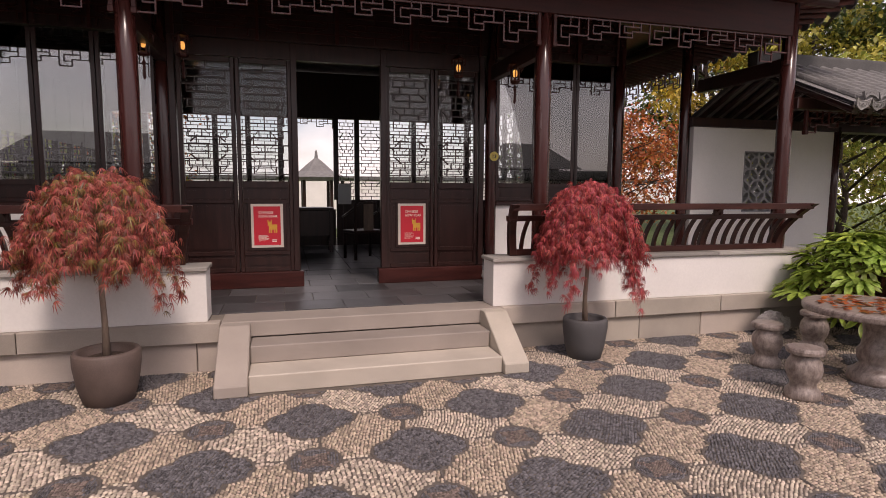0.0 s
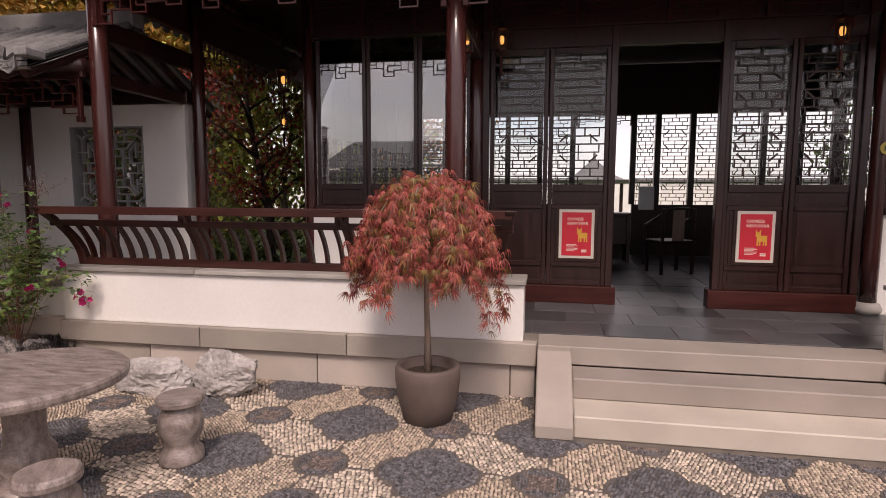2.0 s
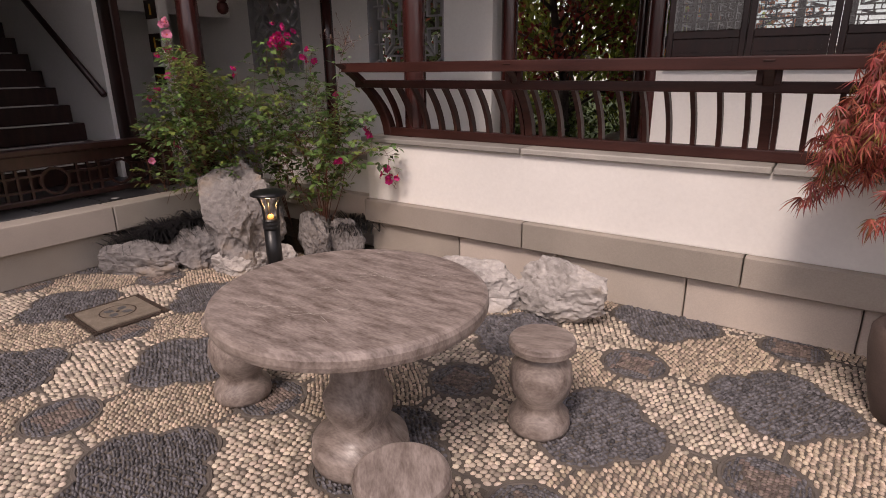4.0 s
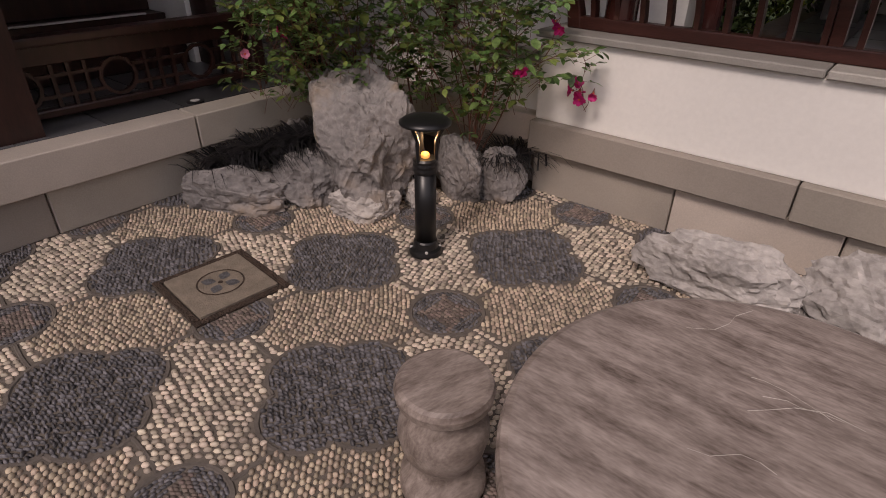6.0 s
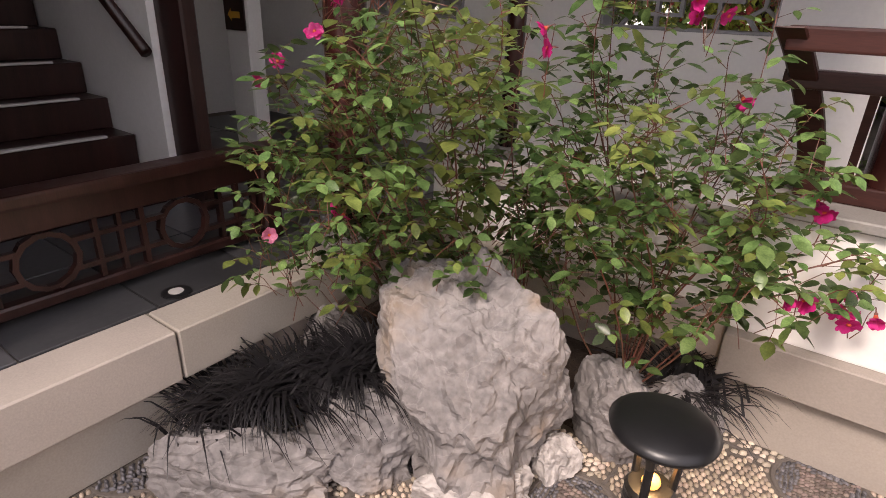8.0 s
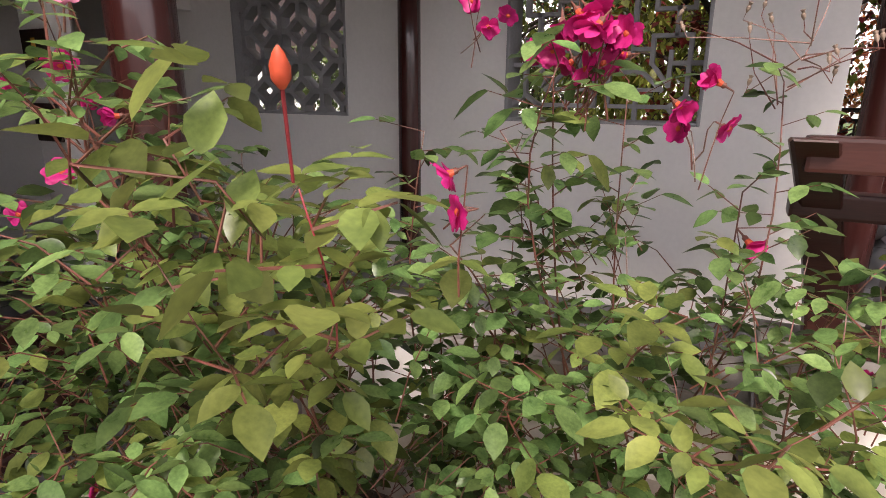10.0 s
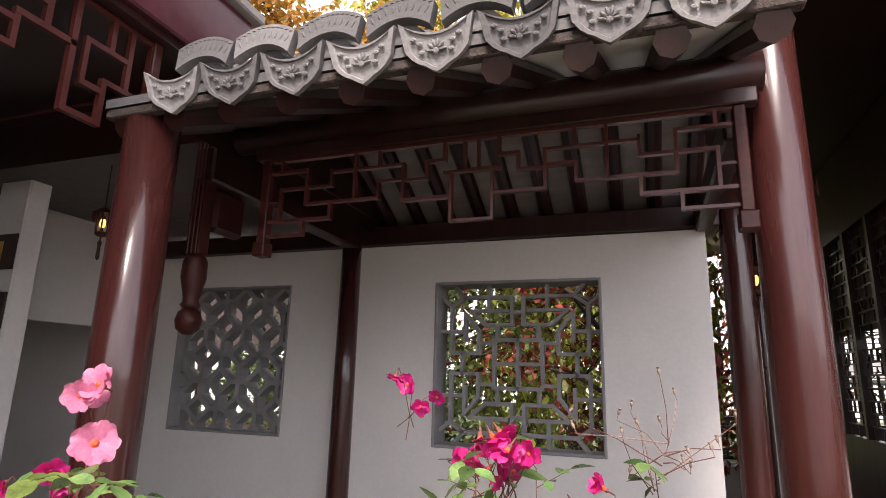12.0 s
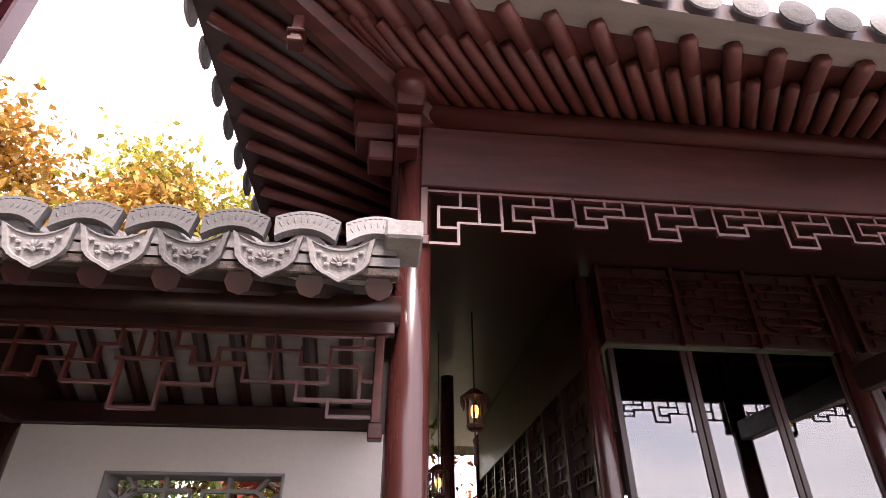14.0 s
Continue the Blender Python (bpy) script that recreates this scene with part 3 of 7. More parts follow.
def walk_frieze(x0, x1, y, ztop, drop):
    """The covered walk's hanging lattice: stepped bars, mirrored about the middle, deepest at the ends and the centre."""
    f = thing("hanging_lattice", "red-brown lattice frieze under the covered walk eave", "lattice", "hanging lattice friezes", at=pose((x0 + x1) / 2, y, ztop))
    segs = [(0.0, 0.01, 1.0, 0.01), (0.06, 0.0, 0.06, 0.18), (0.0, 0.18, 0.20, 0.18), (0.20, 0.18, 0.20, 0.64), (0.20, 0.64, 0.57, 0.64), (0.57, 0.64, 0.57, 0.43), (0.57, 0.43, 0.69, 0.43),
            (0.69, 0.43, 0.69, 0.70), (0.69, 0.70, 0.91, 0.70), (0.91, 0.42, 0.91, 1.0), (0.91, 1.0, 1.0, 1.0), (0.06, 0.42, 0.33, 0.42), (0.33, 0.20, 0.33, 0.42), (0.06, 0.42, 0.06, 0.85),
            (0.0, 0.85, 0.33, 0.85), (0.33, 0.64, 0.33, 0.85), (0.19, 0.85, 0.19, 1.04), (0.0, 1.04, 0.19, 1.04), (0.45, 0.0, 0.45, 0.64), (0.33, 0.24, 0.69, 0.24), (0.57, 0.0, 0.57, 0.24),
            (0.69, 0.24, 0.69, 0.43), (0.80, 0.24, 0.80, 0.45), (0.80, 0.24, 0.88, 0.24), (0.69, 0.45, 0.80, 0.45), (0.0, 0.60, 0.06, 0.60), (0.97, 0.0, 0.97, 0.40), (0.88, 0.40, 1.0, 0.40), (0.88, 0.0, 0.88, 0.24)]
    half = (x1 - x0) / 2
    bm = bmesh.new()
    for sx in (-1, 1):
        for a, b, c, d in segs:
            bar2(bm, (sx * half * (1 - a), -drop * b), (sx * half * (1 - c), -drop * d), 0.012, 0.024, 0.0)
    bmesh.ops.recalc_face_normals(bm, faces=bm.faces)
    part("lattice", bm, FRIEZE, f)
    for sx in (-1, 1):
        bmp = bmesh.new()
        xx = sx * (half + 0.016)
        box(bmp, xx - 0.018, xx + 0.018, -0.022, 0.022, -drop * 1.12, 0.0)
        box(bmp, xx - 0.026, xx + 0.026, -0.030, 0.030, -drop * 1.12 - 0.055, -drop * 1.12)
        bmesh.ops.recalc_face_normals(bmp, faces=bmp.faces)
        part("end_post", bevel(bmp, 0.004), WOODR, f, "small carved end post")


walk_frieze(-5.68, -4.02, 5.40, 2.645, 0.30)
frieze("dark lattice frieze of the side veranda", 7.1, 9.2, 0, 3.42, 0.3, along="y", fixed=-3.93)
frieze("dark lattice frieze of the side veranda", 7.1, 9.2, 0, 3.42, 0.34, along="y", fixed=6.45)
frieze("red-brown lattice frieze below the balcony", 1.2, 5.02, 0, 3.00, 0.40, 0.30, along="y", fixed=-5.98, w=0.020)


def leaf_lattice(bm, x0, x1, z0, z1, w=0.014, d=0.022, y=0.0, rows=16):
    """Interlocking staggered bars with an eight-sided middle, as in the doors."""
    W, H = x1 - x0, z1 - z0
    h = H / rows
    for r in range(1, rows):
        z = z0 + r * h
        inset = 0.0 if r % 2 else 0.10 * W
        bar2(bm, (x0 + inset, z), (x1 - inset, z), w, d, y)
    for r in range(rows):
        z = z0 + r * h
        cuts = ((0.10, 0.5, 0.90), (0.26, 0.74), (0.10, 0.38, 0.62, 0.90), (0.5,))[r % 4]
        for c in cuts:
            bar2(bm, (x0 + c * W, z), (x0 + c * W, z + h), w, d, y)
    for s in (0.28, 0.72):
        zc = z0 + s * H
        for sx in (-1, 1):
            for sz in (-1, 1):
                bar2(bm, (x0 + W * (0.5 + 0.36 * sx), zc + sz * 0.055 * H), (x0 + W * (0.5 + 0.22 * sx), zc + sz * 0.105 * H), w * 1.3, d, y)


def door_leaf(x0, x1, poster=False, zt=3.12):
    d = thing("door", "dark lacquered lattice door leaf, closed", "door", "lattice doors of the hall")
    y = YD
    z0 = F + 0.19
    st = 0.05
    for a, b in ((x0, x0 + st), (x1 - st, x1)):
        part("stile", block(a + 0.002, b - 0.002, y - 0.03, y + 0.03, z0, zt, 0.006), WOOD, d)
    for za, zb in ((z0, z0 + 0.05), (z0 + 0.20, z0 + 0.25), (1.46, 1.51), (1.64, 1.72), (zt - 0.06, zt)):
        part("rail", block(x0 + st, x1 - st, y - 0.028, y + 0.028, za, zb, 0.005), WOOD, d)
    for za, zb in ((z0 + 0.05, z0 + 0.20), (z0 + 0.25, 1.46), (1.51, 1.64)):
        bm = block(x0 + st, x1 - st, y - 0.008, y + 0.012, za, zb, 0)
        box(bm, x0 + st + 0.035, x1 - st - 0.035, y - 0.018, y - 0.007, za + 0.03, zb - 0.03)
        part("panel", bm, WOOD, d)
    bm = bmesh.new()
    leaf_lattice(bm, x0 + st, x1 - st, 1.72, zt - 0.06, y=y)
    bmesh.ops.recalc_face_normals(bm, faces=bm.faces)
    part("lattice", bm, WOOD, d)
    p = part("pane", block(x0 + st, x1 - st, y + 0.018, y + 0.022, 1.72, zt - 0.06, 0), GLASSD, d)
    p.visible_shadow = False
    return d


door_leaf(-0.455, 0.160), door_leaf(0.164, 0.785)
door_leaf(1.905, 2.520), door_leaf(2.524, 3.105)
frame_ = thing("door_frame", "dark lacquered door frame with raised threshold blocks", "door frame", kind="structure")
for x in (-0.50, 0.815, 1.875, 3.15):
    part("post", block(x - 0.036, x + 0.036, YD - 0.05, YD + 0.05, F + 0.19, 3.32, 0.006), WOOD, frame_)
for a, b in ((-0.52, 0.89), (1.80, 3.17)):
    part("threshold", block(a, b, YD - 0.075, YD + 0.075, F, F + 0.188, 0.012, 2), WOODR, frame_)
part("lintel", block(-2.44, 5.10, YD - 0.06, YD + 0.06, 3.322, 3.95, 0.008), WOOD, frame_)
for a in (-2.42, -1.83, -1.25, -0.45, 0.44, 1.34, 2.23, 3.35, 3.92, 4.49):
    w_ = 0.56 if a < -0.5 or a > 3.2 else 0.86
    bm = bmesh.new()
    leaf_lattice(bm, a, a + w_, 3.36, 3.92, 0.015, 0.022, YD - 0.085, rows=8)
    for x in (a - 0.012, a + w_ + 0.012):
        bar2(bm, (x, 3.325), (x, 3.94), 0.03, 0.045, YD - 0.085)
    bmesh.ops.recalc_face_normals(bm, faces=bm.faces)
    part("transom_lattice", bm, WOODR, frame_)
part("transom", block(-0.46, 3.11, YD - 0.04, YD + 0.04, 3.125, 3.32, 0.004), WOOD, frame_)


def big_window(x0, x1, n, name):
    """A fixed window of n panes over a white dado, with a lattice foot and head."""
    w = thing(name, "tall dark-framed window with glass panes and lattice edging", "window", kind="structure")
    pw = (x1 - x0) / n
    part("sill", block(x0, x1, YD - 0.09, YD + 0.07, 1.43, 1.485, 0.008), WOOD, w)
    for i in range(n):
        a, b = x0 + i * pw, x0 + (i + 1) * pw
        for p, q in ((a, a + 0.05), (b - 0.05, b)):
            part("stile", block(p + 0.002, q - 0.002, YD - 0.03, YD + 0.03, 1.487, 3.30, 0.005), WOOD, w)
        part("rail", block(a + 0.05, b - 0.05, YD - 0.028, YD + 0.028, 1.487, 1.53, 0.004), WOOD, w)
        bm = block(a + 0.05, b - 0.05, YD - 0.01, YD + 0.01, 1.53, 1.66, 0)
        box(bm, a + 0.09, b - 0.09, YD - 0.02, YD - 0.008, 1.56, 1.63)
        part("panel", bm, WOOD, w)
        part("rail", block(a + 0.05, b - 0.05, YD - 0.028, YD + 0.028, 1.66, 1.72, 0.004), WOOD, w)
        bm = bmesh.new()
        leaf_lattice(bm, a + 0.05, b - 0.05, 1.72, 2.12, y=YD + 0.0, rows=6)
        leaf_lattice(bm, a + 0.05, b - 0.05, 3.19, 3.30, y=YD + 0.004, rows=2)
        for k in range(5):
            xx = a + 0.05 + (pw - 0.1) * (k + 0.5) / 5
            bar2(bm, (xx, 3.30), (xx, 3.24 - 0.05 * (k % 2)), 0.014, 0.022, YD)
            bar2(bm, (xx - 0.06, 3.22 - 0.03 * (k % 3)), (xx + 0.05, 3.22 - 0.03 * (k % 3)), 0.014, 0.022, YD)
        bar2(bm, (a + 0.05, 3.16), (a + 0.16, 3.16), 0.014, 0.022, YD)
        bar2(bm, (b - 0.16, 3.16), (b - 0.05, 3.16), 0.014, 0.022, YD)
        bmesh.ops.recalc_face_normals(bm, faces=bm.faces)
        part("lattice", bm, WOOD, w)
        g = part("pane", block(a + 0.05, b - 0.05, YD - 0.022, YD - 0.018, 1.72, 3.30, 0), GLASS, w)
        g.visible_shadow = False


big_window(-2.42, -0.66, 3, "window_1")
big_window(3.35, 5.06, 3, "window_2")
solid("wall_dado_left", block(-2.50, -0.58, YD - 0.04, YD + 0.04, F, 1.428, 0), PLASTER, "white plastered dado below the hall window", "wall", kind="structure")
solid("wall_dado_right", block(3.36, 5.16, YD - 0.04, YD + 0.04, F, 1.428, 0), PLASTER, "white plastered dado below the hall window", "wall", kind="structure")

# the hall's other walls: open lattice at the back and sides
back = thing("wall_back", "dark lattice screen wall at the back of the hall", "wall", kind="structure")
YB = 12.0
part("dado", block(-2.45, 0.62, YB - 0.05, YB + 0.05, F, 1.4, 0), WOOD, back)
part("dado", block(0.64, 1.70, YB - 0.05, YB + 0.05, F, 1.2, 0), WOOD, back)
part("dado", block(1.72, 5.10, YB - 0.05, YB + 0.05, F, 1.4, 0), WOOD, back)
part("head", block(-2.45, 5.10, YB - 0.05, YB + 0.05, 3.05, 3.95, 0), WOOD, back)
for x in (-2.45, -1.83, -1.22, -0.60, 0.01, 0.62, 1.72, 2.15, 2.75, 3.36, 3.95, 4.55, 5.10):
    part("stile", block(x - 0.05, x + 0.05, YB - 0.05, YB + 0.05, 1.4, 3.05, 0), WOOD, back)
for a, b in ((-2.45, -1.83), (-1.83, -1.22), (-1.22, -0.60), (-0.60, 0.01), (0.01, 0.62), (1.72, 2.15), (2.15, 2.75), (2.75, 3.36), (3.36, 3.95), (3.95, 4.55), (4.55, 5.10)):
    bm = bmesh.new()
    leaf_lattice(bm, a + 0.05, b - 0.05, 1.4, 3.05, y=YB, rows=24)
    bmesh.ops.recalc_face_normals(bm, faces=bm.faces)
    part("lattice", bm, WOOD, back)
frieze("dark lattice frieze over the back opening", 0.70, 1.66, YB, 3.05, 0.16, 0.34)
for sx, nm in ((-2.52, "wall_side_west"), (5.18, "wall_side_east")):
    sw = thing(nm, "dark lattice side wall of the hall", "wall", kind="structure")
    part("dado", block(sx - 0.04, sx + 0.04, 7.15, 11.9, F, 1.4, 0), WOOD, sw)
    ht = 3.2
    part("head", block(sx - 0.04, sx + 0.04, 7.15, 11.9, ht, 3.95, 0), WOOD, sw)
    # added board: keeps bright specks from showing through the west lattice
    if sx < 0:
        part("light_stop_board", block(sx + 0.022, sx + 0.036, 7.16, 11.88, 2.3, ht, 0), WOOD, sw, "added dark board that stops light through the upper lattice")
    for k in range(8):
        ya, yb = 7.15 + k * 0.594, 7.15 + (k + 1) * 0.594
        part("stile", block(sx - 0.04, sx + 0.04, ya, ya + 0.06, 1.4, ht, 0), WOOD, sw)
        bm = bmesh.new()
        leaf_lattice(bm, ya + 0.06, yb, 1.4, ht, y=0.0, rows=round((ht - 1.4) / 0.106))
        bmesh.ops.recalc_face_normals(bm, faces=bm.faces)
        lat = part("lattice", bm, WOOD, sw)
        lat.matrix_basis = pose(sx, 0, 0, 0, 0, 90)
solid("ceiling", block(-4.0, 6.6, 5.56, 13.2, 3.96, 4.02, 0), WOOD, "dark boarded ceiling of the hall and veranda", "ceiling", kind="structure")


# ---- window grilles of the covered walks ----
def grille(name, box4, segs, w, d, label):
    x0, x1, z0, z1 = box4
    g = thing(name, label, "window", kind="structure")
    for nm, b in (("frame_side", block(x0, x0 + 0.018, YC - 0.006, YC + 0.19, z0, z1, 0.004)), ("frame_side", block(x1 - 0.018, x1, YC - 0.006, YC + 0.19, z0, z1, 0.004)),
                  ("frame_head", block(x0 + 0.018, x1 - 0.018, YC - 0.006, YC + 0.19, z1 - 0.018, z1, 0.004)), ("frame_sill", block(x0 + 0.018, x1 - 0.018, YC - 0.006, YC + 0.19, z0, z0 + 0.018, 0.004))):
        part(nm, b, GREYPAINT, g)
    bm = bmesh.new()
    for a, b, c, e in segs:
        bar2(bm, (x0 + a * (x1 - x0), z0 + b * (z1 - z0)), (x0 + c * (x1 - x0), z0 + e * (z1 - z0)), w, d, YC + 0.10)
    bmesh.ops.recalc_face_normals(bm, faces=bm.faces)
    part("lattice", bm, GREYPAINT, g)


def diamond_net(cols=2.9, rows=2.65):
    """Staggered diamonds joined by upright bars, with short level stubs to the next row of bars."""
    p, q, s = 1 / cols, 1 / rows, []
    a, b = 0.30 * p, 0.23 * q
    def add_seg(x0, z0, x1, z1):
        t0, t1 = 0.0, 1.0
        for c0, c1 in ((x0, x1), (z0, z1)):
            d = c1 - c0
            if abs(d) < 1e-9:
                if c0 < 0 or c0 > 1:
                    return
                continue
            lo, hi = sorted((-c0 / d, (1 - c0) / d))
            t0, t1 = max(t0, lo), min(t1, hi)
        if t1 - t0 > 1e-3:
            s.append((x0 + (x1 - x0) * t0, z0 + (z1 - z0) * t0, x0 + (x1 - x0) * t1, z0 + (z1 - z0) * t1))
    for k in range(-1, 8):
        cx = (k * 0.5 + 0.12) * p
        for r in range(-1, 5):
            cz = (r + 0.5 * (k % 2) - 0.1) * q
            for sx in (-1, 1):
                add_seg(cx, cz + b, cx + sx * a, cz)
                add_seg(cx + sx * a, cz, cx, cz - b)
                add_seg(cx + sx * a, cz, cx + sx * 0.5 * p, cz)
            add_seg(cx, cz + b, cx, cz + q - b)
    return s


def maze_net():
    """A pattern of hooks and chamfered frames round a crossed square, mirrored both ways."""
    arm = [(0.67, 0.82, 0.07, 0.82), (0.07, 0.82, 0.07, 0.475), (0.07, 0.475, 0.40, 0.475), (0.40, 0.475, 0.595, 0.65), (0.595, 0.65, 0.13, 0.65), (0.355, 1.0, 0.355, 0.65),
           (0.25, 0.475, 0.25, 0.29), (0.67, 0.82, 0.83, 0.71), (0.67, 0.82, 0.82, 1.0), (0.83, 0.71, 1.0, 0.84), (0.83, 0.71, 0.83, 0.125), (0.83, 0.125, 0.48, 0.125),
           (0.48, 0.39, 0.48, 0.125), (0.655, 0.61, 0.48, 0.39), (0.655, 0.61, 0.655, 0.28), (1.0, 0.39, 0.655, 0.39), (0.48, 0.25, 0.29, 0.25),
           (0.07, 0.625, 0.0, 0.625), (0.69, 0.125, 0.69, 0.0), (0.29, 0.29, 0.0, 0.29), (0.29, 0.29, 0.29, 0.0), (0.29, 0.0, 0.0, 0.0), (0.0, 0.29, 0.0, 0.0)]
    return [(0.5 + sx * a / 2, 0.5 + sz * b / 2, 0.5 + sx * c / 2, 0.5 + sz * d / 2) for a, b, c, d in arm for sx in (-1, 1) for sz in (-1, 1)]


grille("window_3", W2, maze_net(), 0.022, 0.05, "square window with grey maze-pattern grille")
grille("window_4", W1, diamond_net(), 0.036, 0.09, "square window with deep grey diamond-and-bar grille")
grille("window_5", W3, diamond_net(), 0.034, 0.09, "square window with deep grey diamond-and-bar grille")


# ---- bench rails ----
def bench_rail(x0, x1, label):
    """A leaning back rail of curved bars on the low wall."""
    r = thing("bench_rail", label, "railing", "bench rails")
    def yz(s):
        return (5.47 - 0.365 * max(0.0, s) ** 2.1, 0.952 + 0.535 * s)
    for s, h, nm in ((0.06, 0.065, "bottom_beam"), (0.745, 0.056, "middle_beam"), (0.965, 0.066, "top_beam")):
        y, z = yz(s)
        part(nm, block(x0 + (0.13 if s < 0.5 else 0.03), x1 - (0.13 if s < 0.5 else 0.03), y - 0.035, y + 0.035, z - h / 2, z + h / 2, 0.008, 2), RAILW, r)
    def curved(xc, w, d, s0, s1, splay=0.0):
        bm = bmesh.new()
        rows = []
        for k in range(8):
            s = s0 + (s1 - s0) * k / 7
            y, z = yz(s)
            rows.append([bm.verts.new((xc + splay * (s ** 1.5 - 1) + a * w / 2, y + b * d / 2, z)) for a, b in ((-1, -1), (1, -1), (1, 1), (-1, 1))])
        for a, b in zip(rows, rows[1:]):
            for k in range(4):
                bm.faces.new((a[k], a[(k + 1) % 4], b[(k + 1) % 4], b[k]))
        bm.faces.new(list(reversed(rows[0]))), bm.faces.new(rows[-1])
        return bm
    n = round((x1 - x0) / 0.135)
    bar = finish("bar", curved(0, 0.026, 0.052, 0.08, 0.75), RAILW)
    for i in range(2, n - 1):
        piece("bar", bar, r, pose(x0 + (x1 - x0) * i / n, 0, 0))
    post = finish("post", bevel(curved(0, 0.055, 0.06, 0.0, 0.99), 0.004), RAILW)
    for x, k in ((x0 + 0.04, -0.13), (x1 - 0.04, 0.13)):
        part("end_post", bevel(curved(x, 0.08, 0.075, 0.0, 1.02, k), 0.006), RAILW, r)
    m = round((x1 - x0) / 1.3)
    for i in range(1, m):
        piece("post", post, r, pose(x0 + (x1 - x0) * i / m, 0.004, 0))
        for dx in (-0.04, 0.04):
            y, z = yz(0.86)
            xx = x0 + (x1 - x0) * i / m + dx
            part("strut", block(xx - 0.016, xx + 0.016, y - 0.016, y + 0.016, z - 0.045, z + 0.04, 0.003), RAILW, r)
    return r


bench_rail(-4.28, -0.06, "dark wooden bench back rail with curved bars")
bench_rail(2.80, 6.55, "dark wooden bench back rail with curved bars")


def low_rail(x0, x1, y, label):
    """A plain bar rail across the side veranda."""
    r = thing("bench_rail", label, "railing", "bench rails")
    for z in (0.92, 1.28, 1.40):
        part("beam", block(x0, x1, y - 0.03, y + 0.03, z - 0.025, z + 0.025, 0.006), WOOD, r)
    bar = finish("bar", block(-0.013, 0.013, y - 0.014, y + 0.014, 0.945, 1.255, 0.003), WOOD)
    for i in range(1, round((x1 - x0) / 0.13)):
        piece("bar", bar, r, pose(x0 + i * 0.13, 0, 0))
    part("seat_wall", block(x0, x1, y - 0.12, y + 0.12, F, 0.894, 0.01), PLASTER, r, "white low wall under the rail")


low_rail(-3.75, -2.6, 12.1, "dark bar rail at the end of the side veranda")
low_rail(5.25, 6.35, 9.2, "dark bar rail of the side veranda")

# ---- roofs ----
def strip(bm, a, b, flip=False):
    """A ruled sheet between two rows of points."""
    va, vb = [bm.verts.new(p) for p in a], [bm.verts.new(p) for p in b]
    for i in range(len(a) - 1):
        q = (va[i], va[i + 1], vb[i + 1], vb[i])
        bm.faces.new(tuple(reversed(q)) if flip else q)


HALF = 6.22


def eave_front(x):
    s = max(0.0, (abs(x - MID) - 2.7) / (HALF - 2.7))
    return Vector((x, 4.76 - 0.02 * s * s, 3.76 + 0.52 * s ** 1.8))


def eave_side(y, side):
    s = max(0.0, (7.9 - y) / (7.9 - 4.74))
    return Vector((MID + side * (HALF - 0.12 + 0.26 * s * s), y, 3.72 + 0.52 * s ** 2.2))


hall_roof = thing("roof", "sweeping grey tiled hall roof with dark red rafters and upturned corners", "roof", kind="structure")
xs = [MID - HALF + i * (2 * HALF) / 60 for i in range(61)]
ef = [eave_front(x) for x in xs]
pf = [Vector((max(-3.95, min(6.5, x)), 5.46, 3.99)) for x in xs]
up = Vector((0, 0, 0.16))
bm = bmesh.new()
strip(bm, [p + Vector((0, 0, 0.05)) for p in ef], [p + Vector((0, 0, 0.05)) for p in pf])
strip(bm, [p + up for p in ef], [Vector((max(-2.5, min(5.2, x)), 9.3, 6.5)) for x in xs], True)
strip(bm, [p + up for p in ef], [p + Vector((0, 0, 0.03)) for p in ef])
for side in (-1, 1):
    ys = [4.74 + i * 9.3 / 40 for i in range(41)]
    es = [eave_side(y, side) for y in ys]
    ps = [Vector((MID + side * 5.22, max(5.46, y), 3.99)) for y in ys]
    strip(bm, [p + Vector((0, 0, 0.03)) for p in es], [p + Vector((0, 0, 0.03)) for p in ps])
    strip(bm, [p + up for p in es], [Vector((MID + side * 3.8, max(9.3, y * 0.2 + 8), 6.5)) for y in ys])
    strip(bm, [p + up for p in es], [p + Vector((0, 0, 0.03)) for p in es])
bmesh.ops.remove_doubles(bm, verts=bm.verts, dist=0.001)
part("roof_boards", bm, WOOD, hall_roof, "dark boards below the tiles")
part("back_slope", block(MID - HALF, MID + HALF, 9.3, 14.2, 4.02, 4.2, 0), TILE, hall_roof, "grey tiled back slope")


def rafter(name, a, b, r, parent, material=RAFTER):
    bm = bmesh.new()
    tube(bm, [a, a.lerp(b, 0.5), b], [r, r, r * 0.9], 8)
    return part(name, bm, material, parent, smooth=True)


for i in range(2, 118):
    x = MID - HALF + i * 2 * HALF / 120
    e = eave_front(x)
    p = Vector((max(-3.72 - 0.02 * 0, min(6.30, MID + (x - MID) * 0.885)), 5.50, 3.955))
    if abs(x - MID) > 2.7 or i % 2 == 0:
        rafter("rafter", p, p.lerp(e, 0.60) + Vector((0, 0, -0.015)), 0.036, hall_roof)
        if i % 2 == 0:
            rafter("flying_rafter", p.lerp(e, 0.45) + Vector((0, 0, 0.02)), p.lerp(e, 0.86) + Vector((0, 0, -0.012)), 0.044, hall_roof)
for side in (-1, 1):
    for i in range(1, 34):
        y = 4.74 + i * 0.17
        e = eave_side(y, side)
        p = Vector((MID + side * 5.18, max(5.60, 5.46 + (y - 4.74) * 0.93), 3.955))
        rafter("rafter", p, p.lerp(e, 0.93) + Vector((0, 0, -0.015)), 0.036, hall_roof)
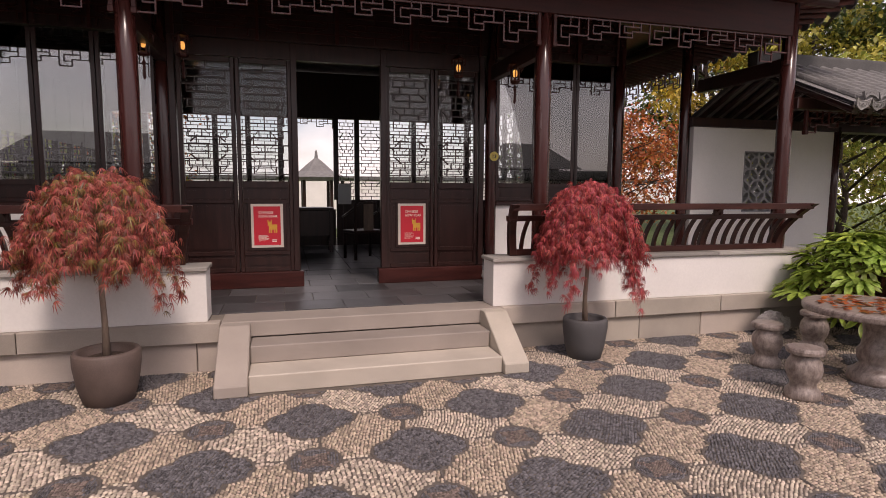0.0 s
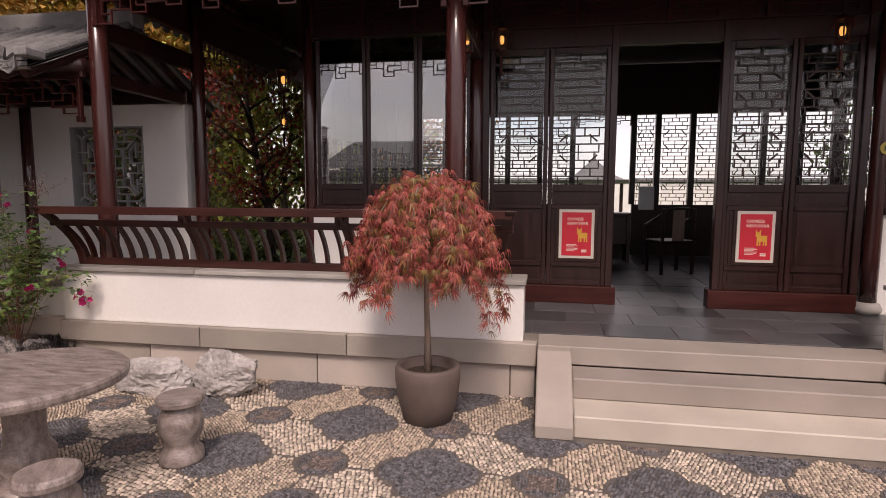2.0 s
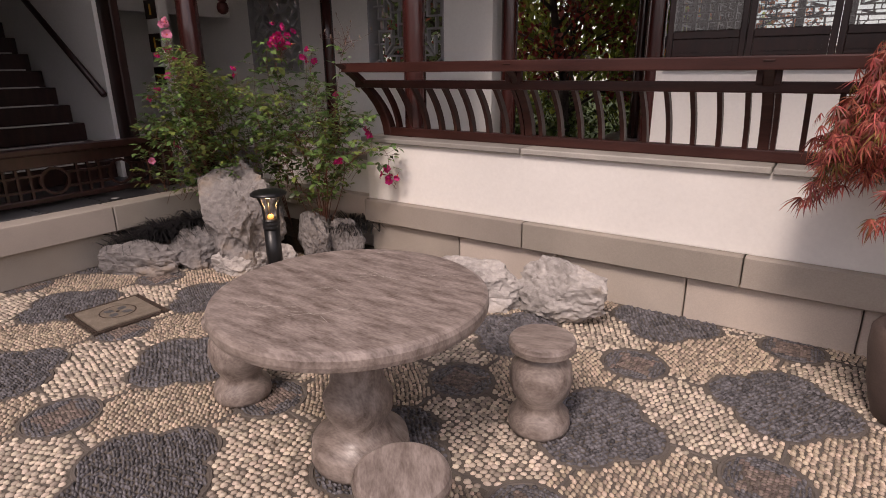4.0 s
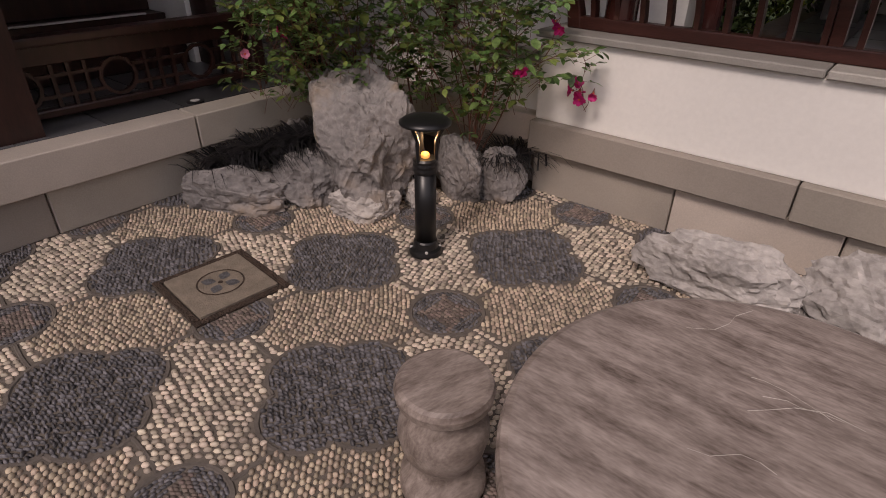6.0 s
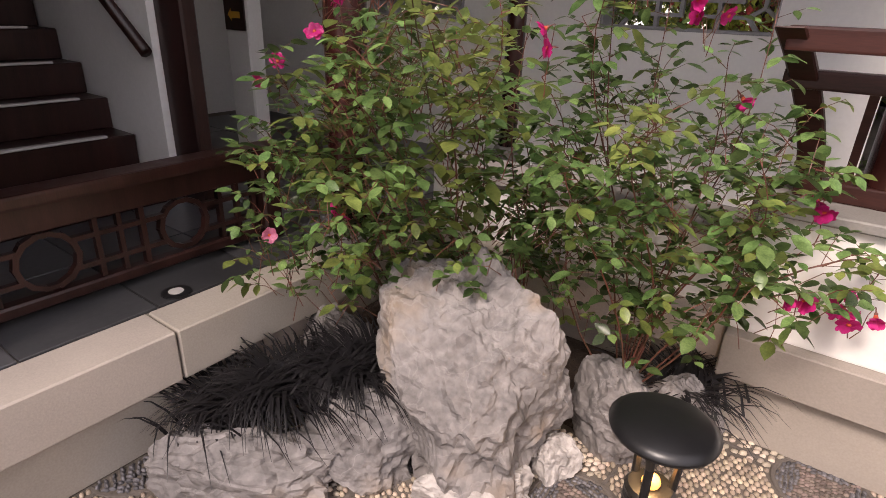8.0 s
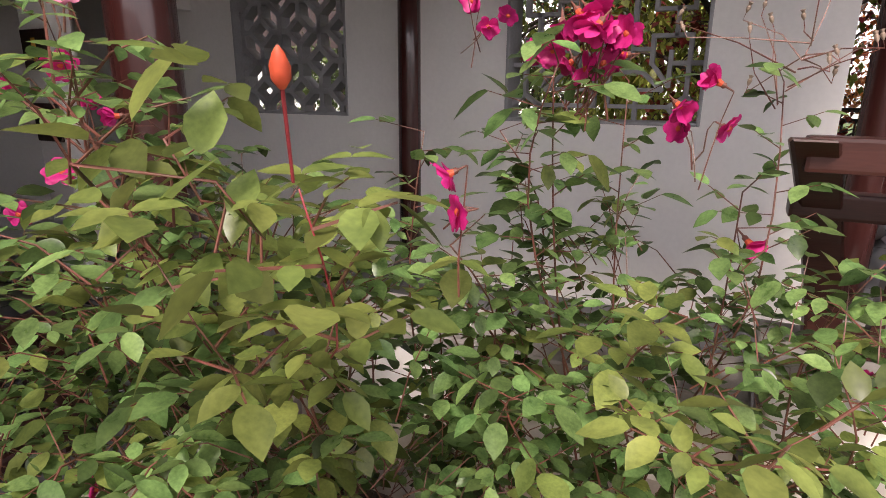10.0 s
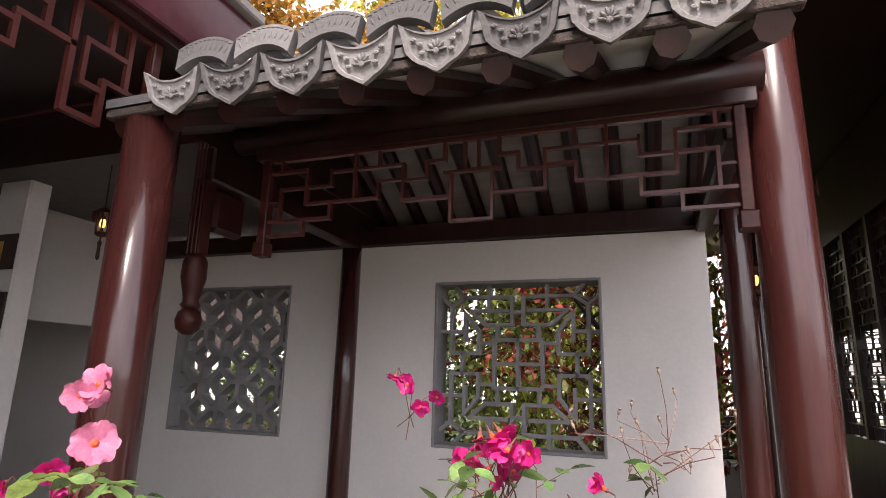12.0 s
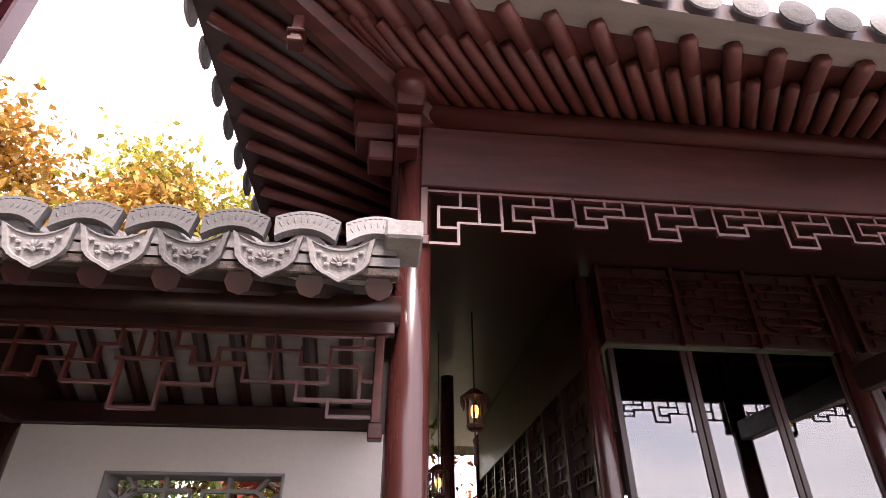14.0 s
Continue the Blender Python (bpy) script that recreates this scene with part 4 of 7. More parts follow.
# corner rafters with a carved end
for side in (-1, 1):
    a, b = Vector((MID + side * 5.15, 5.5, 3.86)), Vector((MID + side * 6.18, 4.74, 4.20))
    bm = bmesh.new()
    tube(bm, [a, a.lerp(b, 0.4), a.lerp(b, 0.75), b], [0.09, 0.085, 0.075, 0.06], 8)
    part("hip_rafter", bm, WOODR, hall_roof, "heavy carved corner rafter")
    bm = bmesh.new()
    c = a.lerp(b, 0.62)
    box(bm, c.x - 0.025, c.x + 0.025, c.y - 0.025, c.y + 0.025, c.z - 0.22, c.z - 0.06)
    box(bm, c.x - 0.04, c.x + 0.04, c.y - 0.04, c.y + 0.04, c.z - 0.19, c.z - 0.17)
    box(bm, c.x - 0.035, c.x + 0.035, c.y - 0.035, c.y + 0.035, c.z - 0.25, c.z - 0.22)
    part("pendant", bevel(bm, 0.006), WOODR, hall_roof, "small carved pendant")
# pale eave board under the front tiles
bm = bmesh.new()
strip(bm, [p + Vector((0, -0.015, 0.022)) for p in ef], [p.lerp(q, 0.22) + Vector((0, 0, 0.022)) for p, q in zip(ef, pf)])
part("eave_board", bm, SOFFIT, hall_roof, "pale weathered eave board")
bm = bmesh.new()
strip(bm, [p.lerp(q, 0.225) + Vector((0, 0, 0.026)) for p, q in zip(ef, pf)], [p.lerp(q, 0.60) + Vector((0, 0, 0.036)) for p, q in zip(ef, pf)])
part("sheathing_board", bm, RAFTER, hall_roof, "red-brown boards between the flying rafters")
part("closing_board", block(-3.92, 6.44, 5.475, 5.60, 3.95, 4.09, 0), WOOD, hall_roof)
bm = bmesh.new()
strip(bm, [p.lerp(q, 0.605) + Vector((0, 0, 0.034)) for p, q in zip(ef[10:51], pf[10:51])], [q + Vector((0, 0, 0.034)) for q in pf[10:51]])
part("soffit_board", bm, SOFFIT, hall_roof, "pale boards between the rafters")
# round tile ends
disc = turned([(0.078, 0.0), (0.082, 0.012), (0.064, 0.02), (0.02, 0.03), (0.001, 0.03)], 16)
disc_me = finish("tile_end", disc, TILE)
for side in (-1, 1):
    for i in range(46):
        y = 4.74 + i * 0.2
        e = eave_side(y, side)
        piece("tile_end", disc_me, hall_roof, Matrix.Translation(e + Vector((side * 0.02, 0, 0.045))) @ Matrix.Rotation(radians(90 * side), 4, "Y"))
for i in range(60):
    e = eave_front(MID - HALF + (i + 0.5) * 2 * HALF / 60)
    piece("tile_end", disc_me, hall_roof, Matrix.Translation(e + Vector((0, -0.02, 0.135))) @ Matrix.Rotation(radians(90), 4, "X"))


def crescent(w=0.205, h=0.120, t=0.02):
    """A drip tile end: a curved plate with a pointed lower lip and a moulded face."""
    bm = bmesh.new()
    n = 12
    top, bot = [], []
    for i in range(n + 1):
        u = -1 + 2 * i / n
        top.append((u * w / 2, -0.036 * (1 - u * u)))
        bot.append((u * w / 2, -h * math.sqrt(max(0, 1 - u * u)) ** 0.8 - 0.014 * max(0, 1 - abs(u) * 3) - 0.004))
    rim = top + list(reversed(bot[1:-1]))
    f0 = [bm.verts.new((x, 0, z)) for x, z in rim]
    b0 = [bm.verts.new((x, t, z)) for x, z in rim]
    cx, cz = 0.0, -0.075
    f1 = [bm.verts.new((cx + (x - cx) * 0.84, -0.0, cz + (z - cz) * 0.84)) for x, z in rim]
    f2 = [bm.verts.new((cx + (x - cx) * 0.80, 0.006, cz + (z - cz) * 0.80)) for x, z in rim]
    k = len(rim)
    for i in range(k):
        j = (i + 1) % k
        bm.faces.new((f0[i], f0[j], b0[j], b0[i]))
        bm.faces.new((f0[j], f0[i], f1[i], f1[j]))
        bm.faces.new((f1[j], f1[i], f2[i], f2[j]))
    bm.faces.new(f2)
    bm.faces.new(list(reversed(b0)))
    # moulded flower and scrolls
    for i in range(6):
        a = math.pi * (0.05 + 0.9 * i / 5)
        m = Matrix.Translation((0.018 * math.cos(a), 0.0, -0.085 + 0.020 * math.sin(a))) @ Matrix.Rotation(-a, 4, "Y")
        bmesh.ops.create_icosphere(bm, subdivisions=1, radius=0.009, matrix=m @ Matrix.Diagonal((1.5, 0.7, 0.55, 1)))
    for sx in (-1, 1):
        for q, (dx, dz) in enumerate(((0.045, -0.062), (0.062, -0.048), (0.040, -0.085))):
            bmesh.ops.create_icosphere(bm, subdivisions=1, radius=0.008, matrix=Matrix.Translation((sx * dx, 0.0, dz)) @ Matrix.Diagonal((1.3, 0.6, 0.8, 1)))
    bmesh.ops.create_icosphere(bm, subdivisions=1, radius=0.010, matrix=Matrix.Translation((0, 0.0, -0.085)) @ Matrix.Diagonal((1, 0.7, 1, 1)))
    bmesh.ops.recalc_face_normals(bm, faces=bm.faces)
    return bm


def fan(w=0.20, h=0.11, t=0.03):
    """An arched end of a cover tile, wider above."""
    bm = bmesh.new()
    n = 10
    out, inn = [], []
    for i in range(n + 1):
        u = -1 + 2 * i / n
        out.append((0.50 * w * u, h * (0.62 - 0.30 * u * u)))
        inn.append((0.455 * w * u, h * (-0.02 - 0.36 * u * u)))
    rim = out + list(reversed(inn))
    k = len(rim)
    f0 = [bm.verts.new((x, 0, z)) for x, z in rim]
    b0 = [bm.verts.new((x, t, z)) for x, z in rim]
    cx, cz = 0.0, sum(z for _, z in rim) / k
    for i in range(k):
        j = (i + 1) % k
        bm.faces.new((f0[i], f0[j], b0[j], b0[i]))
    for i in range(n):
        bm.faces.new((f0[i], f0[i + 1], f0[k - 2 - i], f0[k - 1 - i]))
        bm.faces.new((b0[i], b0[k - 1 - i], b0[k - 2 - i], b0[i + 1]))
    for i in range(9):
        u = -0.84 + 1.68 * i / 8
        bmesh.ops.create_icosphere(bm, subdivisions=1, radius=0.0075, matrix=Matrix.Translation((0.47 * w * u, 0.0, h * (0.29 - 0.33 * u * u))) @ Matrix.Rotation(0.6 * u, 4, "Y") @ Matrix.Diagonal((0.5, 0.5, 2.0, 1)))
    for i in range(12):
        u = -0.9 + 1.8 * i / 11
        bmesh.ops.create_icosphere(bm, subdivisions=1, radius=0.005, matrix=Matrix.Translation((0.49 * w * u, 0.0, h * (0.52 - 0.30 * u * u))) @ Matrix.Diagonal((1.6, 0.6, 0.6, 1)))
    bmesh.ops.recalc_face_normals(bm, faces=bm.faces)
    return bm


CRES = finish("drip_tile", crescent(), TILEORN)
FAN = finish("fan_tile", fan(), TILE)


def cover_row(y0, z0, y1, z1, r=0.062, step=0.12):
    """One row of overlapping half-round cover tiles up the slope, at x = 0."""
    bm = bmesh.new()
    L = math.hypot(y1 - y0, z1 - z0)
    n = max(2, int(L / step))
    for i in range(n):
        a, b = Vector((0, y0, z0)).lerp(Vector((0, y1, z1)), i / n), Vector((0, y0, z0)).lerp(Vector((0, y1, z1)), (i + 1.08) / n)
        ra, rb = r * (1.04 - 0.0), r * 0.90
        A = [bm.verts.new(a + Vector((ra * math.cos(math.pi * k / 6), 0, ra * math.sin(math.pi * k / 6)))) for k in range(7)]
        B = [bm.verts.new(b + Vector((rb * math.cos(math.pi * k / 6), 0, rb * math.sin(math.pi * k / 6)))) for k in range(7)]
        for k in range(6):
            bm.faces.new((A[k], A[k + 1], B[k + 1], B[k]))
        bm.faces.new(list(reversed(A)))
    return bm


def tiled_slope(label, x0, x1, ye, ze, yr, zr, pitch=0.2145, first=None, back=True):
    """A tiled walk roof: boards, rows of cover tiles, drip and fan tile ends, ridge."""
    r = thing("roof", label, "roof", kind="structure")
    part("tile_bed", (lambda bm: (strip(bm, [Vector((x0, ye, ze)), Vector((x1, ye, ze))], [Vector((x0, yr, zr)), Vector((x1, yr, zr))]), strip(bm, [Vector((x0, ye, ze - 0.03)), Vector((x1, ye, ze - 0.03))], [Vector((x0, yr, zr - 0.03)), Vector((x1, yr, zr - 0.03))], True), strip(bm, [Vector((x0, ye, ze - 0.03)), Vector((x1, ye, ze - 0.03))], [Vector((x0, ye, ze)), Vector((x1, ye, ze))]), bm)[-1])(bmesh.new()), TILE, r)
    if back:
        yb = 2 * yr - ye
        part("tile_bed", (lambda bm: (strip(bm, [Vector((x0, yr, zr)), Vector((x1, yr, zr))], [Vector((x0, yb, ze)), Vector((x1, yb, ze))]), strip(bm, [Vector((x0, yr, zr - 0.03)), Vector((x1, yr, zr - 0.03))], [Vector((x0, yb, ze - 0.03)), Vector((x1, yb, ze - 0.03))], True), bm)[-1])(bmesh.new()), TILE, r)
    row = finish("cover_tile_row", cover_row(ye + 0.01, ze + 0.015, yr, zr + 0.01), TILE)
    x = (first if first is not None else x0 + pitch / 2)
    while x < x1 - 0.03:
        k = random.uniform(-1, 1)
        piece("drip_tile", CRES, r, pose(x, ye - 0.035, ze + 0.045 + 0.004 * k, 14, 2 * k, 3 * k))
        if x + pitch / 2 < x1 + 0.08:
            piece("fan_tile", FAN, r, pose(x + pitch / 2, ye - 0.02, ze + 0.078 + 0.004 * k, -8, 2 * k, 3 * k))
            piece("cover_tile_row", row, r, pose(x + pitch / 2, 0, 0))
        x += pitch
    part("ridge", block(x0, x1, yr - 0.09, yr + 0.09, zr - 0.02, zr + 0.16, 0.03, 2), TILE, r)
    part("eave_batten", block(x0, x1, ye + 0.005, ye + 0.04, ze - 0.062, ze - 0.032, 0.004), BARKD, r, "weathered batten below the tile ends")
    n = int((x1 - x0) / pitch)
    raf = finish("rafter", (lambda bm: (tube(bm, [Vector((0, ye + 0.03, ze - 0.085)), Vector((0, yr, zr - 0.085))], [0.042, 0.042], 8), bm)[1])(bmesh.new()), WOOD)
    for i in range(n + 1):
        piece("rafter", raf, r, pose(x0 + 0.06 + i * (x1 - x0 - 0.12) / n, 0, 0))
    if back:
        yb = 2 * yr - ye
        raf2 = finish("rafter", (lambda bm: (tube(bm, [Vector((0, yr, zr - 0.10)), Vector((0, yb - 0.05, ze - 0.10))], [0.042, 0.042], 8), bm)[1])(bmesh.new()), WOOD)
        for i in range(n + 1):
            piece("rafter", raf2, r, pose(x0 + 0.06 + i * (x1 - x0 - 0.12) / n, 0, 0))
    # front boards take plaster white to offset dim bounce light; back boards are greyer
    tb = thing("soffit_boards", "pale boards between the rafters, brightened in front", "soffit", kind="structure")
    part("board", (lambda bm: (strip(bm, [Vector((x0, ye + 0.06, ze - 0.030)), Vector((x1, ye + 0.06, ze - 0.030))], [Vector((x0, yr, zr - 0.045)), Vector((x1, yr, zr - 0.045))], True), bm)[1])(bmesh.new()), PLASTER, tb)
    if back:
        part("board", (lambda bm: (strip(bm, [Vector((x0, yr, zr - 0.05)), Vector((x1, yr, zr - 0.05))], [Vector((x0, yb - 0.05, ze - 0.05)), Vector((x1, yb - 0.05, ze - 0.05))], True), bm)[1])(bmesh.new()), SOFFIT, tb)
    return r


tiled_slope("grey clay tiled roof of the covered walk with moulded tile ends", -5.92, -3.95, 4.83, 2.665, 6.15, 3.30, 0.2145, first=-5.632)
tiled_slope("grey clay tiled roof of the eastern covered walk", 6.62, 12.6, 4.80, 2.60, 6.25, 3.28)
corner = thing("eave_block", "pale grey stone end block of the walk eave", "tile")
part("block", block(-4.00, -3.885, 4.76, 4.95, 2.70, 2.765, 0.008), TILEORN, corner)

wb = thing("beam", "red-brown round beam under the covered walk eave", "beam", kind="structure")
part("purlin", (lambda bm: (tube(bm, [Vector((-5.85, 5.40, 2.755)), Vector((-3.93, 5.40, 2.755))], [0.062, 0.062], 16), bm)[1])(bmesh.new()), WOOD, wb, smooth=True)
part("board", block(-5.75, -3.95, 5.375, 5.425, 2.648, 2.70, 0.004), WOOD, wb)
part("wall_plate", block(-8.6, -3.9, YC - 0.05, YC + 0.22, 2.64, 2.76, 0.006), WOOD, wb)
part("tie_beam", block(-6.13, -6.03, 5.45, YC, 2.62, 2.78, 0.01), WOOD, wb)
part("tie_beam", block(-4.02, -3.94, 5.60, YC, 2.62, 2.74, 0.01), WOOD, wb)
wbr = thing("beam", "dark beams of the eastern covered walk", "beam", kind="structure")
part("purlin", block(6.55, 12.5, 5.44, 5.54, 2.60, 2.74, 0.01), WOOD, wbr)
part("wall_plate", block(6.2, 12.4, YC - 0.05, YC + 0.22, 2.535, 2.66, 0.006), WOOD, wbr)
frieze("dark lattice frieze of the eastern covered walk", 6.75, 8.78, 5.49, 2.60, 0.26, 0.34)
frieze("dark lattice frieze of the eastern covered walk", 8.95, 11.8, 5.49, 2.60, 0.26, 0.34)

gable = thing("gable_board", "dark gable board at the end of the walk roof", "board", kind="structure")
bm = bmesh.new()
for x in (-5.945, -5.925):
    bm.faces.new([bm.verts.new(Vector((x, y, z))) for y, z in ((5.20, 2.72), (7.10, 2.72), (7.10, 2.82), (6.15, 3.25), (5.20, 2.80))])
part("board", bm, WOOD, gable)

# hanging lotus post of the walk
hp = thing("hanging_post", "red-brown carved hanging post with a ball end", "hanging post")
part("shaft", block(-6.132, -6.068, 5.458, 5.522, 2.30, 2.95, 0.010, 2), WOODR, hp)
for k in range(3):
    part("rib", block(-6.128 + 0.021 * k, -6.114 + 0.021 * k, 5.449, 5.4575, 2.30, 2.92, 0.003), WOODR, hp)
part("collar", turned([(0.036, 2.30), (0.050, 2.27), (0.052, 2.20), (0.038, 2.14), (0.03, 2.10), (0.042, 2.085), (0.03, 2.07)], 16, -6.10, 5.49), WOODR, hp, smooth=True)
part("ball", turned([(0.02, 2.075), (0.045, 2.055), (0.054, 2.02), (0.047, 1.985), (0.02, 1.962), (0.001, 1.96)], 18, -6.10, 5.49), WOODR, hp, smooth=True)
part("bracket_wing", block(-6.13, -6.07, 5.54, 5.74, 2.42, 2.62, 0.02), WOODR, hp)

# ---- the west building with its balcony ----
west = thing("west_house", "dark two-storey garden building with a red-purple balcony", "house", kind="structure")
part("floor_slab", block(-9.2, -6.0, -2.0, 5.42, 3.04, 3.10, 0), WOOD, west)
part("balcony_board", block(-5.96, -5.89, -2.0, 5.43, 3.03, 3.335, 0.008), PURPLE, west, "glossy red-purple balcony board")
part("balcony_board", block(-9.2, -5.97, 5.36, 5.43, 3.03, 3.335, 0.008), PURPLE, west)
part("coping", block(-6.02, -5.85, -2.0, 5.47, 3.337, 3.385, 0.008), CAPST, west, "grey coping")
part("corner_post", block(-6.02, -5.90, 5.30, 5.42, 3.387, 5.6, 0.01), PURPLE, west)
for y in (4.0, 2.6, 1.2):
    part("post", block(-5.98, -5.91, y, y + 0.07, 3.387, 5.6, 0.008), PURPLE, west)
for y in (4.07, 2.67, 1.27):
    bm = bmesh.new()
    leaf_lattice(bm, y, y + 0.62, 3.44, 4.35, 0.02, 0.03, 0.0, rows=9)
    leaf_lattice(bm, y + 0.64, y + 1.25, 3.44, 4.35, 0.02, 0.03, 0.0, rows=9)
    for z in (3.42, 4.37):
        bar2(bm, (y, z), (y + 1.25, z), 0.035, 0.04, 0.0)
    bmesh.ops.recalc_face_normals(bm, faces=bm.faces)
    lat = part("balcony_lattice", bm, PURPLE, west)
    lat.matrix_basis = pose(-5.945, 0, 0, 0, 0, 90)
part("upper_wall", block(-7.3, -7.2, -2.0, 5.3, 3.11, 5.7, 0), WOOD, west)
part("upper_wall", block(-9.2, -7.31, 5.22, 5.30, 3.39, 5.59, 0), WOOD, west)
part("upper_door", block(-7.19, -6.03, 5.24, 5.29, 3.39, 5.59, 0), WOOD, west, "dark end panel of the balcony")
part("upper_ceiling", block(-9.2, -5.9, -2.0, 5.45, 5.6, 5.68, 0), WOOD, west)
part("upper_roof", block(-9.4, -5.2, -2.6, 6.1, 5.70, 5.82, 0), TILE, west)
for i in range(22):
    piece("tile_end", disc_me, west, Matrix.Translation((-5.19, -2.4 + i * 0.4, 5.70)) @ Matrix.Rotation(radians(90), 4, "Y"))
for i in range(20):
    piece("tile_end", disc_me, west, Matrix.Translation((-5.25 - i * 0.2, 6.12, 5.70)) @ Matrix.Rotation(radians(-90), 4, "X"))
part("beam", block(-6.06, -5.92, -2.0, 5.2, 3.0, 3.03, 0), WOOD, west)
for y in (1.9, -0.9):
    column(-5.98, y, F, 3.02, 0.08)
part("inner_wall", block(-9.0, -6.95, 4.72, 4.86, F, 3.04, 0), PLASTER, west, "white plastered stair wall")
part("inner_ceiling", block(-9.2, -5.90, 5.44, 7.1, 2.80, 3.06, 0), WOOD, west, "dark ceiling of the walk end")
part("dark_screen", block(-6.94, -6.70, 4.75, 4.83, F, 3.04, 0.01), WOOD, west, "dark screen post")
# added out of view to keep sun off the white stair wall
part("screen", block(-6.02, -5.96, -2.0, 3.30, F, 3.0, 0), WOOD, west, "unseen dark panel added to shade the stair wall")
part("west_wall", block(-9.34, -9.22, -2.0, 7.0, 0, 5.7, 0), WOOD, west, "dark boarded rear wall")
# unseen end wall, added to cut the light that enters from the south
part("south_light_block", block(-9.2, -5.9, -2.1, -2.0, 0, 3.04, 0), PLASTER, west)
part("inner_wall", block(-7.95, -7.85, 4.9, 6.9, 2.1, 3.04, 0), PLASTER, west)
col_w = thing("pillar", "narrow white pillar with small dark plaques", "pillar", kind="structure")
part("shaft", block(-7.62, -7.38, 5.60, 5.72, F, 3.0, 0.01), PLASTER, col_w)
for z in (2.31, 2.0, 1.66, 1.31):
    plq = part("plaque", block(-7.60, -7.39, 5.585, 5.598, z, z + 0.19, 0.003), WOOD, col_w, "small dark wooden plaque")
    bm = bmesh.new()
    if z < 1.5:
        for xs_, zs_ in (((-7.56, -7.52, -7.52), (0.095, 0.135, 0.055)), ((-7.52, -7.43, -7.43, -7.52), (0.115, 0.115, 0.075, 0.075))):
            bm.faces.new([bm.verts.new((x, 5.583, z + dz)) for x, dz in zip(xs_, zs_)])
    else:
        box(bm, -7.51, -7.48, 5.582, 5.5845, z + 0.04, z + 0.15)
    part("symbol", bm, POSTGOLD, plq, "tan painted symbol")
stairs = thing("stairs", "dark wooden stairs with pale nosings", "stairs", kind="structure")
for k in range(9):
    x1 = -7.0 - 0.24 * k
    part("tread", block(x1 - 0.26, x1, 3.55, 4.70, F + 0.17 * k, F + 0.17 * (k + 1), 0.006), WOOD, stairs)
    part("nosing", block(x1 - 0.03, x1 + 0.012, 3.58, 4.55, F + 0.17 * (k + 1) + 0.001, F + 0.17 * (k + 1) + 0.014, 0.003), STAIREDGE, stairs, "pale stair nosing")
part("handrail", (lambda bm: (tube(bm, [Vector((-6.9, 4.66, 1.25)), Vector((-8.9, 4.66, 2.70))], [0.03, 0.03], 8), bm)[1])(bmesh.new()), WOOD, stairs, smooth=True)

# low lattice rail of the west terrace
lr = thing("terrace_rail", "low dark wooden lattice rail along the terrace", "railing")
part("top_board", block(-6.24, -6.12, 0.2, 4.80, 0.86, 0.91, 0.012, 2), WOOD, lr)
part("upper_panel", block(-6.20, -6.16, 0.2, 4.80, 0.76, 0.858, 0.004), WOOD, lr)
part("bottom_beam", block(-6.21, -6.15, 0.2, 4.80, F + 0.03, F + 0.075, 0.008), WOOD, lr)
bm = bmesh.new()
for i in range(9):
    y = 0.25 + i * 0.51
    for s in range(14):
        a0, a1 = 2 * math.pi * s / 14, 2 * math.pi * (s + 1) / 14
        bar2(bm, (y + 0.10 * math.cos(a0), 0.645 + 0.10 * math.sin(a0)), (y + 0.10 * math.cos(a1), 0.645 + 0.10 * math.sin(a1)), 0.02, 0.03, 0.0)
    for dz in (-0.055, 0.055):
        bar2(bm, (y + 0.09, 0.645 + dz), (y + 0.42, 0.645 + dz), 0.02, 0.03, 0.0)
    for dy in (0.17, 0.255, 0.34):
        bar2(bm, (y + dy, 0.53), (y + dy, 0.76), 0.02, 0.03, 0.0)
bmesh.ops.recalc_face_normals(bm, faces=bm.faces)
lat = part("lattice", bm, WOOD, lr)
lat.matrix_basis = pose(-6.18, 0, 0, 0, 0, 90)
for y in (0.3, 1.6, 3.2, 4.75):
    part("post", block(-6.23, -6.13, y - 0.05, y + 0.05, F, 0.855, 0.01), WOOD, lr)

